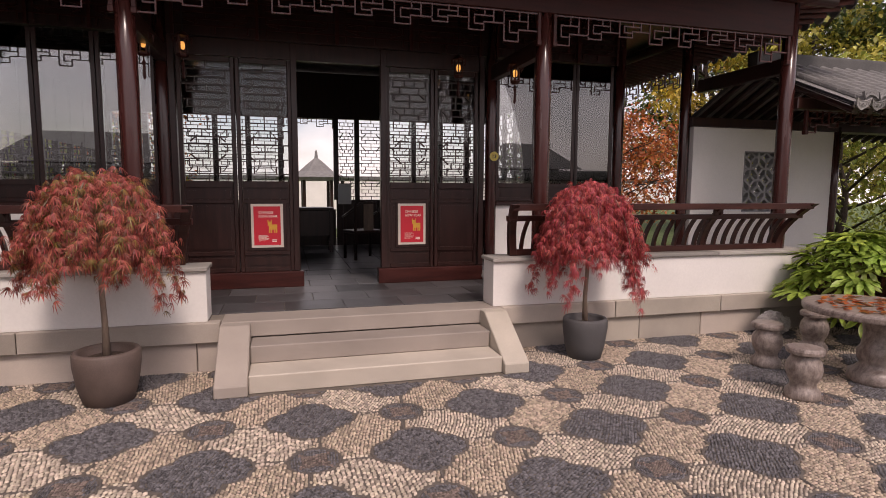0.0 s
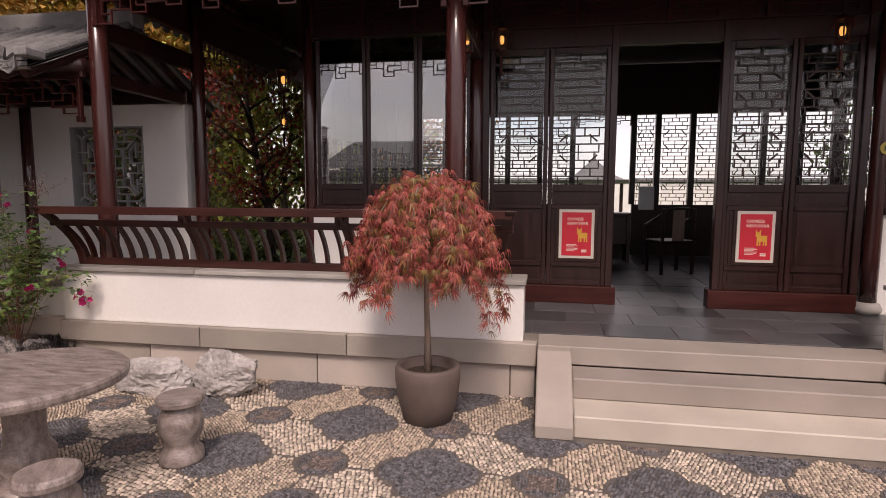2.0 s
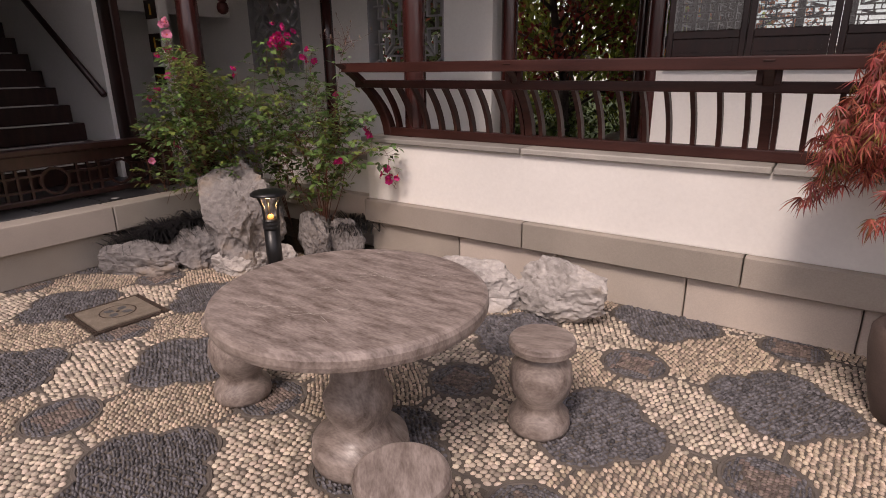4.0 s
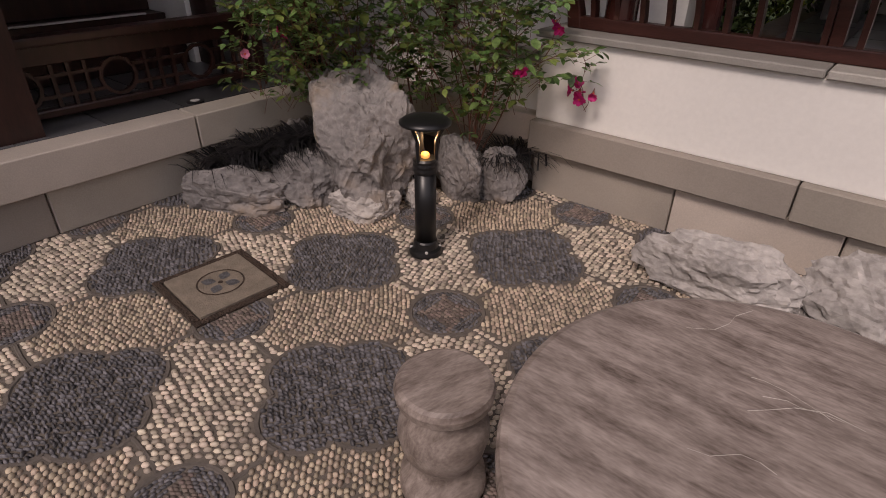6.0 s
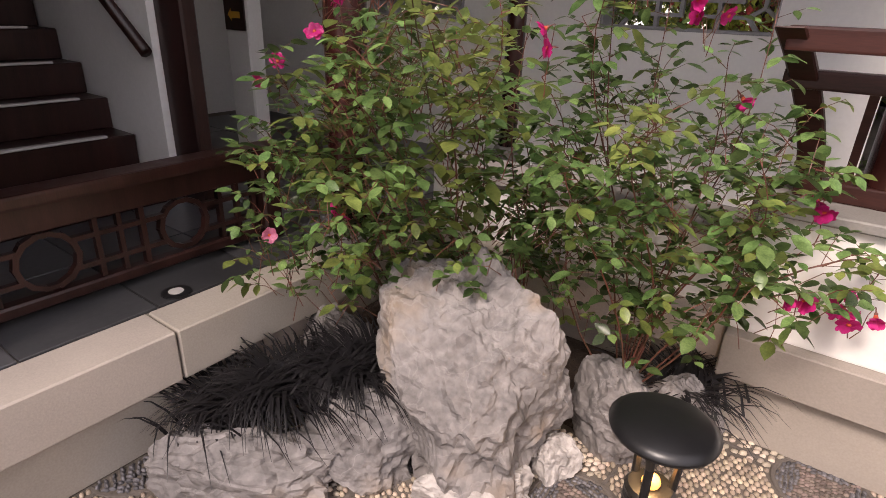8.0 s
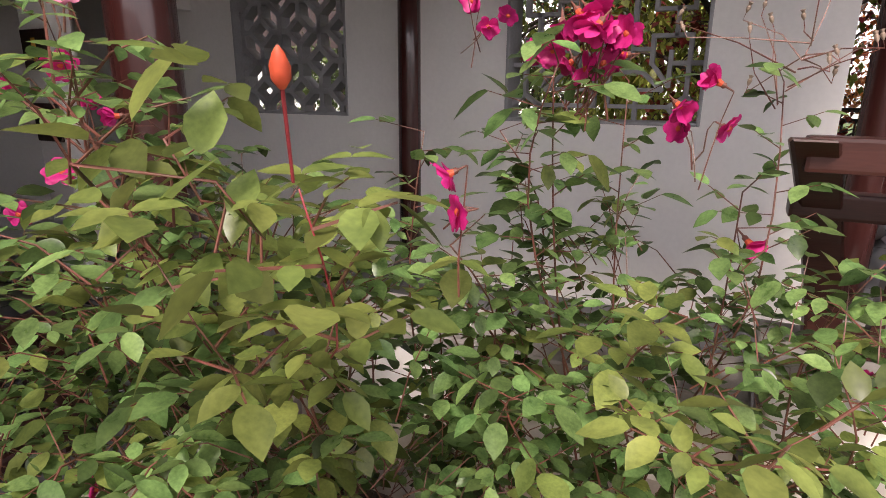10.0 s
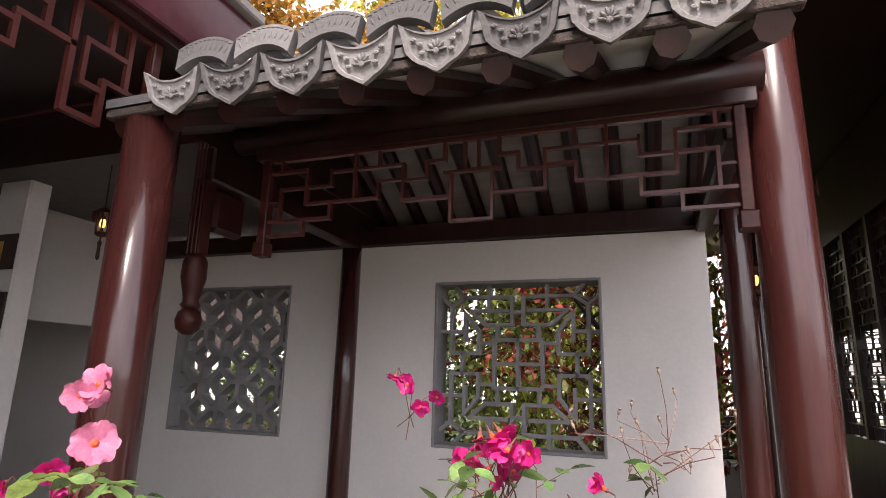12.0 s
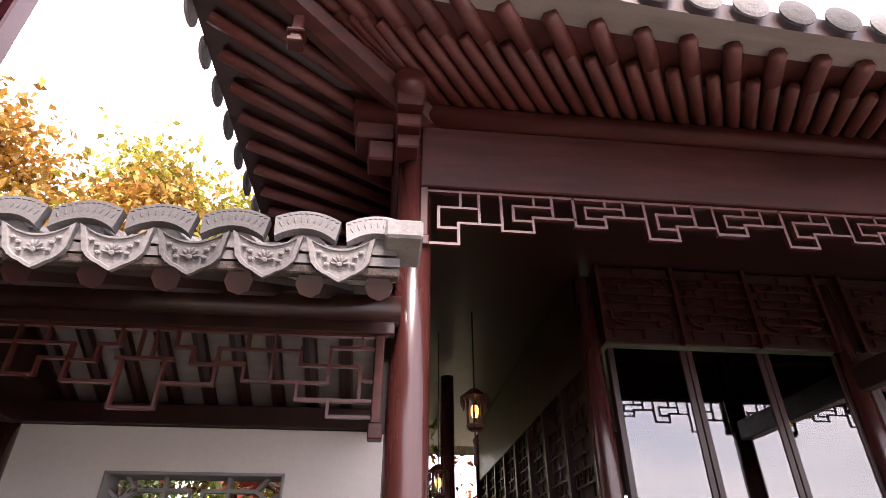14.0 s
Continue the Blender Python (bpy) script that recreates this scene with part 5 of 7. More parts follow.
# ---- stone furniture ----
def stone_table(cx, cy, r=0.52, lift=0.0):
    t = thing("stone_table", "round veined brown-grey marble garden table on a turned pedestal", "table", "stone tables", at=pose(cx, cy, 0))
    part("tabletop", turned([(r - 0.03, 0.605 + lift), (r - 0.005, 0.612 + lift), (r, 0.628 + lift), (r, 0.65 + lift), (r - 0.006, 0.664 + lift), (r - 0.02, 0.67 + lift)], 64), MARBLE, t)
    part("pedestal", turned([(0.185, 0.0), (0.195, 0.03), (0.185, 0.10), (0.14, 0.13), (0.105, 0.17), (0.13, 0.22), (0.135, 0.28), (0.105, 0.33), (0.095, 0.42), (0.105, 0.52 + lift), (0.14, 0.58 + lift), (0.165, 0.606 + lift)], 32), MARBLE, t, "turned stone pedestal", smooth=True)
    bm = bmesh.new()
    rng = random.Random(4)
    for k in range(11):
        p = Vector((rng.uniform(-0.30, 0.30), rng.uniform(-0.34, 0.30), 0.6705 + lift))
        a = rng.uniform(0.2, 0.9)
        for s in range(4):
            q = p + Vector((math.cos(a), math.sin(a), 0)) * rng.uniform(0.02, 0.06)
            n = Vector((-math.sin(a), math.cos(a), 0)) * rng.uniform(0.0004, 0.0012)
            vs = [bm.verts.new(v) for v in (p - n, q - n * 0.7, q + n * 0.7, p + n)]
            bm.faces.new(vs)
            p, a = q, a + rng.uniform(-0.7, 0.7)
    part("vein", bm, MARBLEV, t, "white marble veins", kind="stuff")
    return t


def stone_stool(cx, cy, turn=0.0):
    s = thing("stone_stool", "turned grey marble garden stool", "stool", "stone stools", at=pose(cx, cy, 0, 0, 0, turn))
    part("seat", turned([(0.115, 0.365), (0.135, 0.372), (0.138, 0.395), (0.132, 0.412), (0.12, 0.418)], 32), MARBLE, s, "brown marble seat slab", smooth=False)
    part("body", turned([(0.125, 0.0), (0.13, 0.025), (0.125, 0.07), (0.098, 0.095), (0.092, 0.13), (0.12, 0.18), (0.132, 0.24), (0.122, 0.30), (0.098, 0.335), (0.10, 0.366)], 32), MARBLE, s, smooth=True)
    return s


stone_table(-2.50, 3.265, 0.495, 0.035)
for x, y, a in ((-2.0, 3.83, 20), (-3.263, 3.287, 70), (-1.98, 2.88, 130)):
    stone_stool(x, y, a)
stone_table(5.55, 3.56, 0.56)
for x, y, a in ((5.02, 4.17, 10), (4.63, 3.42, 50), (5.9, 4.45, 80)):
    stone_stool(x, y, a)


# ---- rocks ----
def rock(name, label, cx, cy, sx, sy, sz, seed, material, turn=0, sub=5, rough=0.32, sink=0.04):
    """A weathered lump of limestone with ledges and hollows."""
    bm = bmesh.new()
    bmesh.ops.create_icosphere(bm, subdivisions=sub, radius=1.0)
    off = Vector((seed * 13.7, seed * 7.1, seed * 3.3))
    rg = random.Random(seed)
    cuts = [(Vector((rg.gauss(0, 1), rg.gauss(0, 1), rg.gauss(0.1, 0.8))).normalized(), rg.uniform(0.62, 0.92)) for _ in range(17)]
    for v in bm.verts:
        p = v.co.copy()
        for nrm, dist in cuts:
            k = p.dot(nrm) - dist
            if k > 0:
                p -= nrm * k * 0.86
        d = rough * 0.55 * noise.fractal(p * 1.5 + off, 1.0, 2.0, 3) + 0.11 * noise.ridged_multi_fractal(p * 2.4 + off, 1.0, 2.0, 3, 1.0, 2.0) - 0.09
        d -= 0.10 * max(0, noise.noise(p * 3.1 + off * 2)) ** 0.6
        d += 0.045 * noise.ridged_multi_fractal(p * 6 + off, 1.0, 2.1, 4, 1.0, 2.0) + 0.020 * noise.noise(p * 13 + off) + 0.012 * noise.noise(p * 27 + off)
        q = p * (1 + d)
        v.co = Vector((q.x * sx, q.y * sy, q.z * sz))
    z0 = min(v.co.z for v in bm.verts)
    for v in bm.verts:
        if v.co.z < z0 * 0.72:
            v.co.z = z0 * 0.72 + 0.12 * (v.co.z - z0 * 0.72)
    low = min(v.co.z for v in bm.verts)
    for v in bm.verts:
        v.co.z -= low
    ob = solid(name, bm, material, label, "rock", "garden rocks")
    ob.matrix_world = pose(cx, cy, -sink, 0, 0, turn)
    return ob


rock("rock", "tall pitted grey limestone garden rock", -4.88, 4.54, 0.35, 0.29, 0.45, 3.2, ROCK, 20, 6, 0.40)
rock("rock", "small grey limestone foot rock", -4.72, 4.37, 0.20, 0.13, 0.13, 11.3, ROCKP, 35)
rock("rock", "low pale limestone rock at the planting edge", -5.38, 3.97, 0.33, 0.17, 0.16, 7.7, ROCK, 40)
rock("rock", "squat grey limestone edging rock", -5.12, 4.28, 0.22, 0.16, 0.20, 9.1, ROCK, 40)
rock("rock", "squat grey limestone edging rock", -4.47, 4.92, 0.18, 0.14, 0.23, 13.9, ROCK, -20)
rock("rock", "squat grey limestone edging rock", -4.29, 5.06, 0.16, 0.12, 0.22, 15.2, ROCK, 15)
rock("rock", "small limestone edging rock between larger ones", -4.60, 4.68, 0.10, 0.09, 0.12, 17.4, ROCKP, 60)
rock("rock", "low whitish limestone rock by the wall", -2.95, 4.84, 0.36, 0.17, 0.18, 21.5, ROCKP, 5)
rock("rock", "whitish limestone rock by the wall", -2.36, 4.92, 0.33, 0.17, 0.21, 23.8, ROCKP, -8)
rock("rock", "whitish limestone rock below the shrub", 6.02, 5.08, 0.24, 0.15, 0.17, 27.1, ROCKP, 0)
rock("rock", "limestone edging rock behind the roses", -5.60, 4.62, 0.20, 0.15, 0.20, 31.0, ROCK, 0)
bed = solid("planting_bed", block(-5.76, -4.40, 4.92, 5.36, 0.0, 0.14, 0.05, 2), SOIL, "dark mulch of the rose bed behind rocks", "soil")

# ---- path light ----
bl = thing("bollard_light", "black metal path light with a disc hat, lit", "lamp", at=pose(-4.195, 4.282, 0))
foot_ = part("foot", turned([(0.082, 0.0), (0.085, 0.012), (0.08, 0.03), (0.064, 0.036), (0.060, 0.07), (0.054, 0.078)], 28), BLACK, bl, smooth=False)
part("post", turned([(0.052, 0.07), (0.052, 0.44)], 28), BLACK, bl, smooth=True)
part("collar", turned([(0.056, 0.44), (0.058, 0.452), (0.056, 0.464), (0.058, 0.476), (0.056, 0.488), (0.058, 0.50), (0.05, 0.51)], 28), BLACK, bl)
part("bulb", turned([(0.018, 0.508), (0.022, 0.518), (0.018, 0.532), (0.001, 0.54)], 16), LAMPGLOW, bl, "glowing warm bulb", smooth=True)
for k in range(3):
    a = radians(30 + 120 * k)
    bm = bmesh.new()
    tube(bm, [Vector((0.05 * math.cos(a), 0.05 * math.sin(a), 0.50)), Vector((0.054 * math.cos(a), 0.054 * math.sin(a), 0.60)), Vector((0.085 * math.cos(a), 0.085 * math.sin(a), 0.668))], [0.010, 0.010, 0.012], 8)
    part("arm", bm, BLACK, bl)
part("hat", turned([(0.095, 0.665), (0.118, 0.672), (0.12, 0.682), (0.10, 0.695), (0.04, 0.705), (0.001, 0.707)], 36), BLACK, bl, "shallow black disc hat", smooth=True)
for k in range(4):
    a = radians(45 + 90 * k)
    part("bolt", turned([(0.008, 0.03), (0.008, 0.038), (0.001, 0.041)], 8, 0.072 * math.cos(a), 0.072 * math.sin(a)), STAIREDGE, foot_)
pl = bpy.data.lights.new("path bulb", "POINT")
pl.energy, pl.color, pl.shadow_soft_size = 2.0, (1.0, 0.65, 0.3), 0.03
new("path_bulb", pl).location = (-4.195, 4.282, 0.60)

# ---- drain cover ----
dr = thing("drain_cover", "square rough concrete drain cover with a coin pattern", "drain cover", at=pose(-4.705, 3.44, 0.004, 0, 0, -5))
part("slab", block(-0.185, 0.185, -0.185, 0.185, -0.004, 0.016, 0.004), DRAIN, dr)
for a in (0, 90, 180, 270):
    bm = block(-0.19, 0.225, 0.0, 0.032, -0.004, 0.009, 0.003)
    bmesh.ops.transform(bm, matrix=pose(0, 0, 0, 0, 0, a) @ Matrix.Translation((0, 0.192, 0)), verts=bm.verts)
    part("rim", bm, SOIL, dr, "dark mortar rim")
# ring, petals and hole: the pattern's relief shade drawn as flat dark faces
bm = bmesh.new()
for s in range(36):
    a0, a1 = 2 * math.pi * s / 36, 2 * math.pi * (s + 1) / 36
    vs = [bm.verts.new((r * math.cos(a), r * math.sin(a), 0.018)) for r, a in ((0.098, a0), (0.106, a0), (0.106, a1), (0.098, a1))]
    bm.faces.new(vs)
part("ring", bm, SOIL, dr, "flat dark ring painted as a groove's shade")
for k in range(4):
    bm = bmesh.new()
    n = 10
    pts = []
    for i in range(n + 1):
        u = i / n
        pts.append((0.02 + 0.07 * u, 0.026 * math.sin(math.pi * u)))
    vs = [bm.verts.new((x, y, 0.0175)) for x, y in pts] + [bm.verts.new((x, -y, 0.0175)) for x, y in reversed(pts[1:-1])]
    bm.faces.new(vs)
    bmesh.ops.transform(bm, matrix=pose(0, 0, 0, 0, 0, 45 + 90 * k), verts=bm.verts)
    part("petal", bm, PEBDARK, dr, "flat petal of the coin pattern, relief shade painted in")
part("hole", turned([(0.012, 0.0172), (0.012, 0.0178)], 10), SOIL, dr)


# ---- potted maples ----
def pot(parent, r_top, r_bot, h, material):
    part("pot", turned([(r_bot, 0.0), (r_bot + 0.02, 0.01), (r_top * 0.90, h * 0.35), (r_top, h * 0.75), (r_top, h - 0.02), (r_top - 0.012, h), (r_top - 0.035, h), (r_top - 0.042, h - 0.02), (r_top - 0.05, h - 0.07)], 40), material, parent, "rounded tapered plant pot", smooth=True)
    bm = turned([(r_top - 0.04, h - 0.075), (r_top - 0.10, h - 0.055), (0.001, h - 0.05)], 24)
    part("soil", bm, SOIL, parent, "bark mulch with dry leaves")


BLADE_V = np.array([(0, 0, 0), (0.0027, 0.012, -0.004), (-0.0027, 0.012, -0.004), (0.0022, 0.030, -0.016), (-0.0022, 0.030, -0.016), (0, 0.050, -0.040)], float)
BLADE_F = np.array([(0, 1, 2), (1, 3, 2), (2, 3, 4), (3, 5, 4)], int)


def lace_leaf():
    """A lace-leaf: seven hanging narrow lobes from one point."""
    V, Fc = [], []
    for k in range(7):
        a = radians(-78 + 26 * k)
        s = 1.25 - 0.16 * abs(k - 3)
        R = np.array([[math.cos(a), -math.sin(a), 0], [math.sin(a), math.cos(a), 0], [0, 0, 1]])
        Fc.append(BLADE_F + len(V) * 6)
        V.append((BLADE_V * s) @ R.T)
    return np.concatenate(V), np.concatenate(Fc)


LACE_V, LACE_F = lace_leaf()


def place_mats(points, yaw, pitch, scale, roll=None):
    """(n, 4, 4) matrices: turned by yaw round z, tipped by pitch, scaled."""
    n = len(points)
    cy, sy, cp, sp = np.cos(yaw), np.sin(yaw), np.cos(pitch), np.sin(pitch)
    roll = np.zeros(n) if roll is None else roll
    cr, sr = np.cos(roll), np.sin(roll)
    M = np.zeros((n, 4, 4))
    Rz = np.zeros((n, 3, 3)); Rz[:, 0, 0] = cy; Rz[:, 0, 1] = -sy; Rz[:, 1, 0] = sy; Rz[:, 1, 1] = cy; Rz[:, 2, 2] = 1
    Rx = np.zeros((n, 3, 3)); Rx[:, 0, 0] = 1; Rx[:, 1, 1] = cp; Rx[:, 1, 2] = -sp; Rx[:, 2, 1] = sp; Rx[:, 2, 2] = cp
    Ry = np.zeros((n, 3, 3)); Ry[:, 1, 1] = 1; Ry[:, 0, 0] = cr; Ry[:, 0, 2] = sr; Ry[:, 2, 0] = -sr; Ry[:, 2, 2] = cr
    M[:, :3, :3] = (Rz @ Rx @ Ry) * np.asarray(scale)[:, None, None]
    M[:, :3, 3] = points
    M[:, 3, 3] = 1
    return M


def weeping_maple(label, cx, cy, pr, ph, top, radius, leafm, leafm2, seed, potm, hang=0.55, count=34):
    """A small grafted weeping maple in a pot: stem, arching boughs and curtains of lace leaves."""
    rng = random.Random(seed)
    nr = np.random.default_rng(seed)
    m = thing("potted_maple", label, "potted tree", "potted maples", at=pose(cx, cy, 0, 0, 0, seed * 37))
    pot(m, pr, pr * 0.66, ph, potm)
    bm = bmesh.new()
    head = top - 0.22
    tube(bm, [Vector((0, 0, ph - 0.06)), Vector((0.01, 0, ph + 0.2)), Vector((0.0, 0.01, ph + 0.45)), Vector((0, 0, head))], [0.030, 0.022, 0.019, 0.022], 10)
    part("trunk", bm, BARK, m, "slender pale brown trunk", smooth=True)
    pts, yaws = [], []
    bmb = bmesh.new()
    for i in range(count):
        a = 2 * math.pi * (i * 0.618 + rng.uniform(-0.05, 0.05))
        reach = radius * rng.uniform(0.12, 1.0) ** 0.6
        rise = rng.uniform(0.10, 0.22) * (1.1 - 0.5 * reach / radius)
        fall = hang * rng.uniform(0.45, 1.0) * (0.10 + 0.90 * (reach / radius) ** 1.6)
        d = Vector((math.cos(a), math.sin(a), 0))
        side = Vector((-math.sin(a), math.cos(a), 0))
        bend = rng.uniform(-0.12, 0.12)
        path = []
        for k in range(9):
            s = k / 8
            z = head + rise * math.sin(math.pi * min(1, s * 1.25)) * 1.0 - fall * max(0, s - 0.35) ** 1.5 / 0.65 ** 1.5
            path.append(d * (reach * s ** 0.75) + side * (bend * s) + Vector((0, 0, z)))
        tube(bmb, path, [0.009 * (1 - 0.85 * k / 8) for k in range(9)], 5)
        for k in range(2, 9):
            for _ in range(22):
                p = path[k].lerp(path[k - 1], rng.random()) + Vector((rng.gauss(0, 0.032), rng.gauss(0, 0.032), rng.gauss(-0.01, 0.030)))
                pts.append(p[:])
                yaws.append(a - math.pi / 2 + rng.gauss(0, 0.8))
    part("bough", bmb, BARK, m, "thin arching boughs", smooth=True, kind="stuff")
    P, Y = np.array(pts), np.array(yaws)
    inner = (np.hypot(P[:, 0], P[:, 1]) < radius * 0.58) & (P[:, 2] < head + 0.05) | (nr.random(len(P)) < 0.2)
    for nm, sel, mt in (("foliage", ~inner, leafm), ("inner_foliage", inner, leafm2)):
        n = int(sel.sum())
        M = place_mats(P[sel], Y[sel], nr.normal(-0.75, 0.35, n), nr.uniform(0.85, 1.45, n), nr.normal(0, 0.3, n))
        v, f = scatter(LACE_V, LACE_F, M)
        ob = new(nm, mesh_np(nm, v, f, mt))
        ob.parent = m
        tagged(ob, kind="stuff")
    return m


weeping_maple("weeping lace-leaf maple in orange-red leaf in a brown pot", -0.655, 4.735, 0.235, 0.41, 1.77, 0.56, LEAFM, LEAFM2, 3, POTM, 0.80, 66)
weeping_maple("small crimson lace-leaf maple in a dark grey pot", 3.50, 4.86, 0.215, 0.40, 1.72, 0.55, LEAFR, LEAFR, 5, POTG, 1.0, 62)


# ---- posters, plates, lamps, loose furniture ----
def text_mesh(body, size, material, parent, m, name="lettering", bold=0.0):
    cu = bpy.data.curves.new(name, "FONT")
    cu.body, cu.size, cu.extrude, cu.offset = body, size, 0.0006, bold
    tmp = bpy.data.objects.new(name, cu)
    scene.collection.objects.link(tmp)
    bpy.context.view_layer.update()
    me = bpy.data.meshes.new_from_object(tmp.evaluated_get(bpy.context.evaluated_depsgraph_get()))
    bpy.data.objects.remove(tmp)
    me.materials.clear()
    me.materials.append(material)
    ob = new(name, me)
    ob.parent = parent
    ob.matrix_basis = m
    return ob


def poster(x0, z0, w, h):
    p = thing("poster", "red new year poster in a cream frame on the door", "poster", "door posters", at=pose(x0, YD - 0.031, z0))
    part("mount", block(-0.03, w + 0.03, -0.006, 0.002, -0.03, h + 0.03, 0.002), POSTWHITE, p, "cream frame")
    part("backing", block(-0.065, w + 0.065, 0.0025, 0.012, -0.065, h + 0.065, 0.004), WOOD, p, "dark wooden backing")
    sheet = part("sheet", block(0, w, -0.009, -0.0065, 0, h, 0), POSTRED, p, "red printed sheet")
    text_mesh("CHINESE", 0.043, POSTINK, sheet, pose(0.055, -0.0096, h - 0.085, 90, 0, 0), bold=0.0004)
    text_mesh("NEW YEAR", 0.043, POSTINK, sheet, pose(0.055, -0.0096, h - 0.132, 90, 0, 0), bold=0.0004)
    for k in range(6):
        part("print_line", block(0.05, 0.05 + (0.10, 0.12, 0.09, 0.12, 0.11, 0.08)[k], -0.0102, -0.0092, 0.115 - 0.013 * k, 0.120 - 0.013 * k, 0), POSTINK, sheet)
    for k in range(2):
        part("print_line", block(w - 0.10, w - 0.045, -0.0102, -0.0092, 0.055 - 0.018 * k, 0.066 - 0.018 * k, 0), POSTINK, sheet)
    bm = bmesh.new()
    X, Z = w - 0.135, 0.145
    box(bm, X, X + 0.095, -0.0106, -0.0092, Z + 0.04, Z + 0.10)
    for dx in (0.0, 0.022, 0.058, 0.080):
        box(bm, X + dx, X + dx + 0.014, -0.0104, -0.0090, Z, Z + 0.04)
    box(bm, X - 0.012, X + 0.035, -0.0108, -0.0094, Z + 0.085, Z + 0.135)
    box(bm, X - 0.014, X - 0.004, -0.0110, -0.0096, Z + 0.13, Z + 0.155)
    box(bm, X + 0.026, X + 0.036, -0.0110, -0.0096, Z + 0.13, Z + 0.155)
    part("ox_print", bm, POSTGOLD, sheet, "gold printed ox shape")
    return p


poster(0.325, 0.965, 0.305, 0.46)
poster(2.085, 0.965, 0.295, 0.46)
pl13 = thing("number_plate", "round yellow number plate on the column", "sign", at=pose(3.29, 6.90, 2.06, 90, 0, 0))
part("disc", turned([(0.058, -0.006), (0.060, 0.0), (0.058, 0.006)], 28), BRASS, pl13)
text_mesh("13", 0.062, BLACK, pl13, pose(-0.033, -0.022, 0.0075), bold=0.002)


def lantern(x, y, z, s=1.0, top=3.962):
    l = thing("lantern", "hexagonal hanging palace lantern with amber panes and tassel, lit", "lantern", "hanging lanterns", at=pose(x, y, z, 0, 0, 15) @ Matrix.Scale(s, 4))
    part("base", turned([(0.035, -0.13), (0.06, -0.115), (0.065, -0.095), (0.05, -0.085)], 6), WOODR, l)
    part("roof", turned([(0.05, 0.085), (0.10, 0.095), (0.075, 0.115), (0.03, 0.15), (0.01, 0.16)], 6), WOODR, l)
    for k in range(6):
        a = radians(60 * k)
        part("bar", block(0.055 * math.cos(a) - 0.005, 0.055 * math.cos(a) + 0.005, 0.055 * math.sin(a) - 0.005, 0.055 * math.sin(a) + 0.005, -0.09, 0.09, 0), WOODR, l)
    part("glow", turned([(0.018, -0.04), (0.027, -0.015), (0.027, 0.02), (0.018, 0.04)], 10), LAMPGLOW, l, "amber glowing core", smooth=True)
    part("tassel", turned([(0.004, -0.36), (0.018, -0.34), (0.014, -0.22), (0.022, -0.19), (0.008, -0.17), (0.006, -0.125)], 8), WOODR, l, "dark red tassel")
    for k in range(6):
        a = radians(60 * k)
        part("eave_scroll", turned([(0.004, 0.02), (0.012, 0.05), (0.010, 0.09), (0.004, 0.10)], 6, 0.095 * math.cos(a), 0.095 * math.sin(a)), WOODR, l)
    part("hanger", turned([(0.006, 0.155), (0.006, (top - z) / s)], 6), BLACK, l)
    return l


for x, y, z in ((3.27, 6.2, 2.965), (-0.60, 6.2, 3.03), (-0.31, 6.6, 3.12), (2.71, 6.6, 3.07), (-3.49, 8.4, 2.60)):
    lantern(x, y, z, 0.95)
lantern(-3.24, 7.91, 3.07, 1.2)
lantern(-6.75, 5.55, 2.50, 0.5, 3.001)

uplight = thing("floor_uplight", "small round floor light set in the terrace edge", "lamp", at=pose(-5.98, 4.15, F))
part("ring", turned([(0.055, 0.0), (0.055, 0.006), (0.03, 0.008)], 20), BLACK, uplight)
part("lens", turned([(0.03, 0.005), (0.028, 0.0095)], 16), STAIREDGE, uplight)


def armchair(x, y, turn):
    c = thing("armchair", "dark wooden armchair with curved rail and cushion", "chair", at=pose(x, y, F, 0, 0, turn))
    for dx, dy in ((-0.24, -0.2), (0.24, -0.2), (-0.24, 0.2), (0.24, 0.2)):
        part("leg", block(dx - 0.02, dx + 0.02, dy - 0.02, dy + 0.02, 0, 0.70 if dy < 0 else 0.95, 0.004), WOOD, c)
    part("seat", block(-0.27, 0.27, -0.23, 0.23, 0.44, 0.49, 0.01), WOOD, c)
    part("backrest", block(-0.09, 0.09, 0.19, 0.215, 0.49, 0.95, 0.006), BARK, c, "paler wooden splat")
    bm = bmesh.new()
    tube(bm, [Vector((-0.26, -0.24, 0.70)), Vector((-0.27, 0.05, 0.80)), Vector((-0.15, 0.22, 0.95)), Vector((0.15, 0.22, 0.95)), Vector((0.27, 0.05, 0.80)), Vector((0.26, -0.24, 0.70))], [0.018] * 6, 8)
    part("arm_rail", bm, WOOD, c, smooth=True)


armchair(1.95, 9.6, 200)
cabinet = thing("side_table", "dark wooden altar table inside the hall", "table")
part("top", block(0.55, 1.55, 10.6, 11.1, F + 0.78, F + 0.83, 0.01), WOOD, cabinet)
part("front", block(0.62, 1.48, 10.66, 11.04, F + 0.30, F + 0.78, 0.01), WOOD, cabinet)
for dx, dy in ((0.6, 10.65), (1.5, 10.65), (0.6, 11.05), (1.5, 11.05)):
    part("leg", block(dx - 0.03, dx + 0.03, dy - 0.03, dy + 0.03, F, F + 0.78, 0.004), WOOD, cabinet)
note = thing("notice_board", "white notice sheet on a stand", "sign")
part("sheet", block(1.62, 1.86, 10.49, 10.505, 1.35, 1.72, 0.003), PAPER, note)
part("stand", block(1.72, 1.76, 10.51, 10.53, F, 1.5, 0.003), WOOD, note)
box_ = thing("meter_box", "white box on a low wall beside the veranda", "box")
part("case", block(-3.68, -3.28, 10.9, 11.3, F, 0.95, 0.01), CAPST, box_)

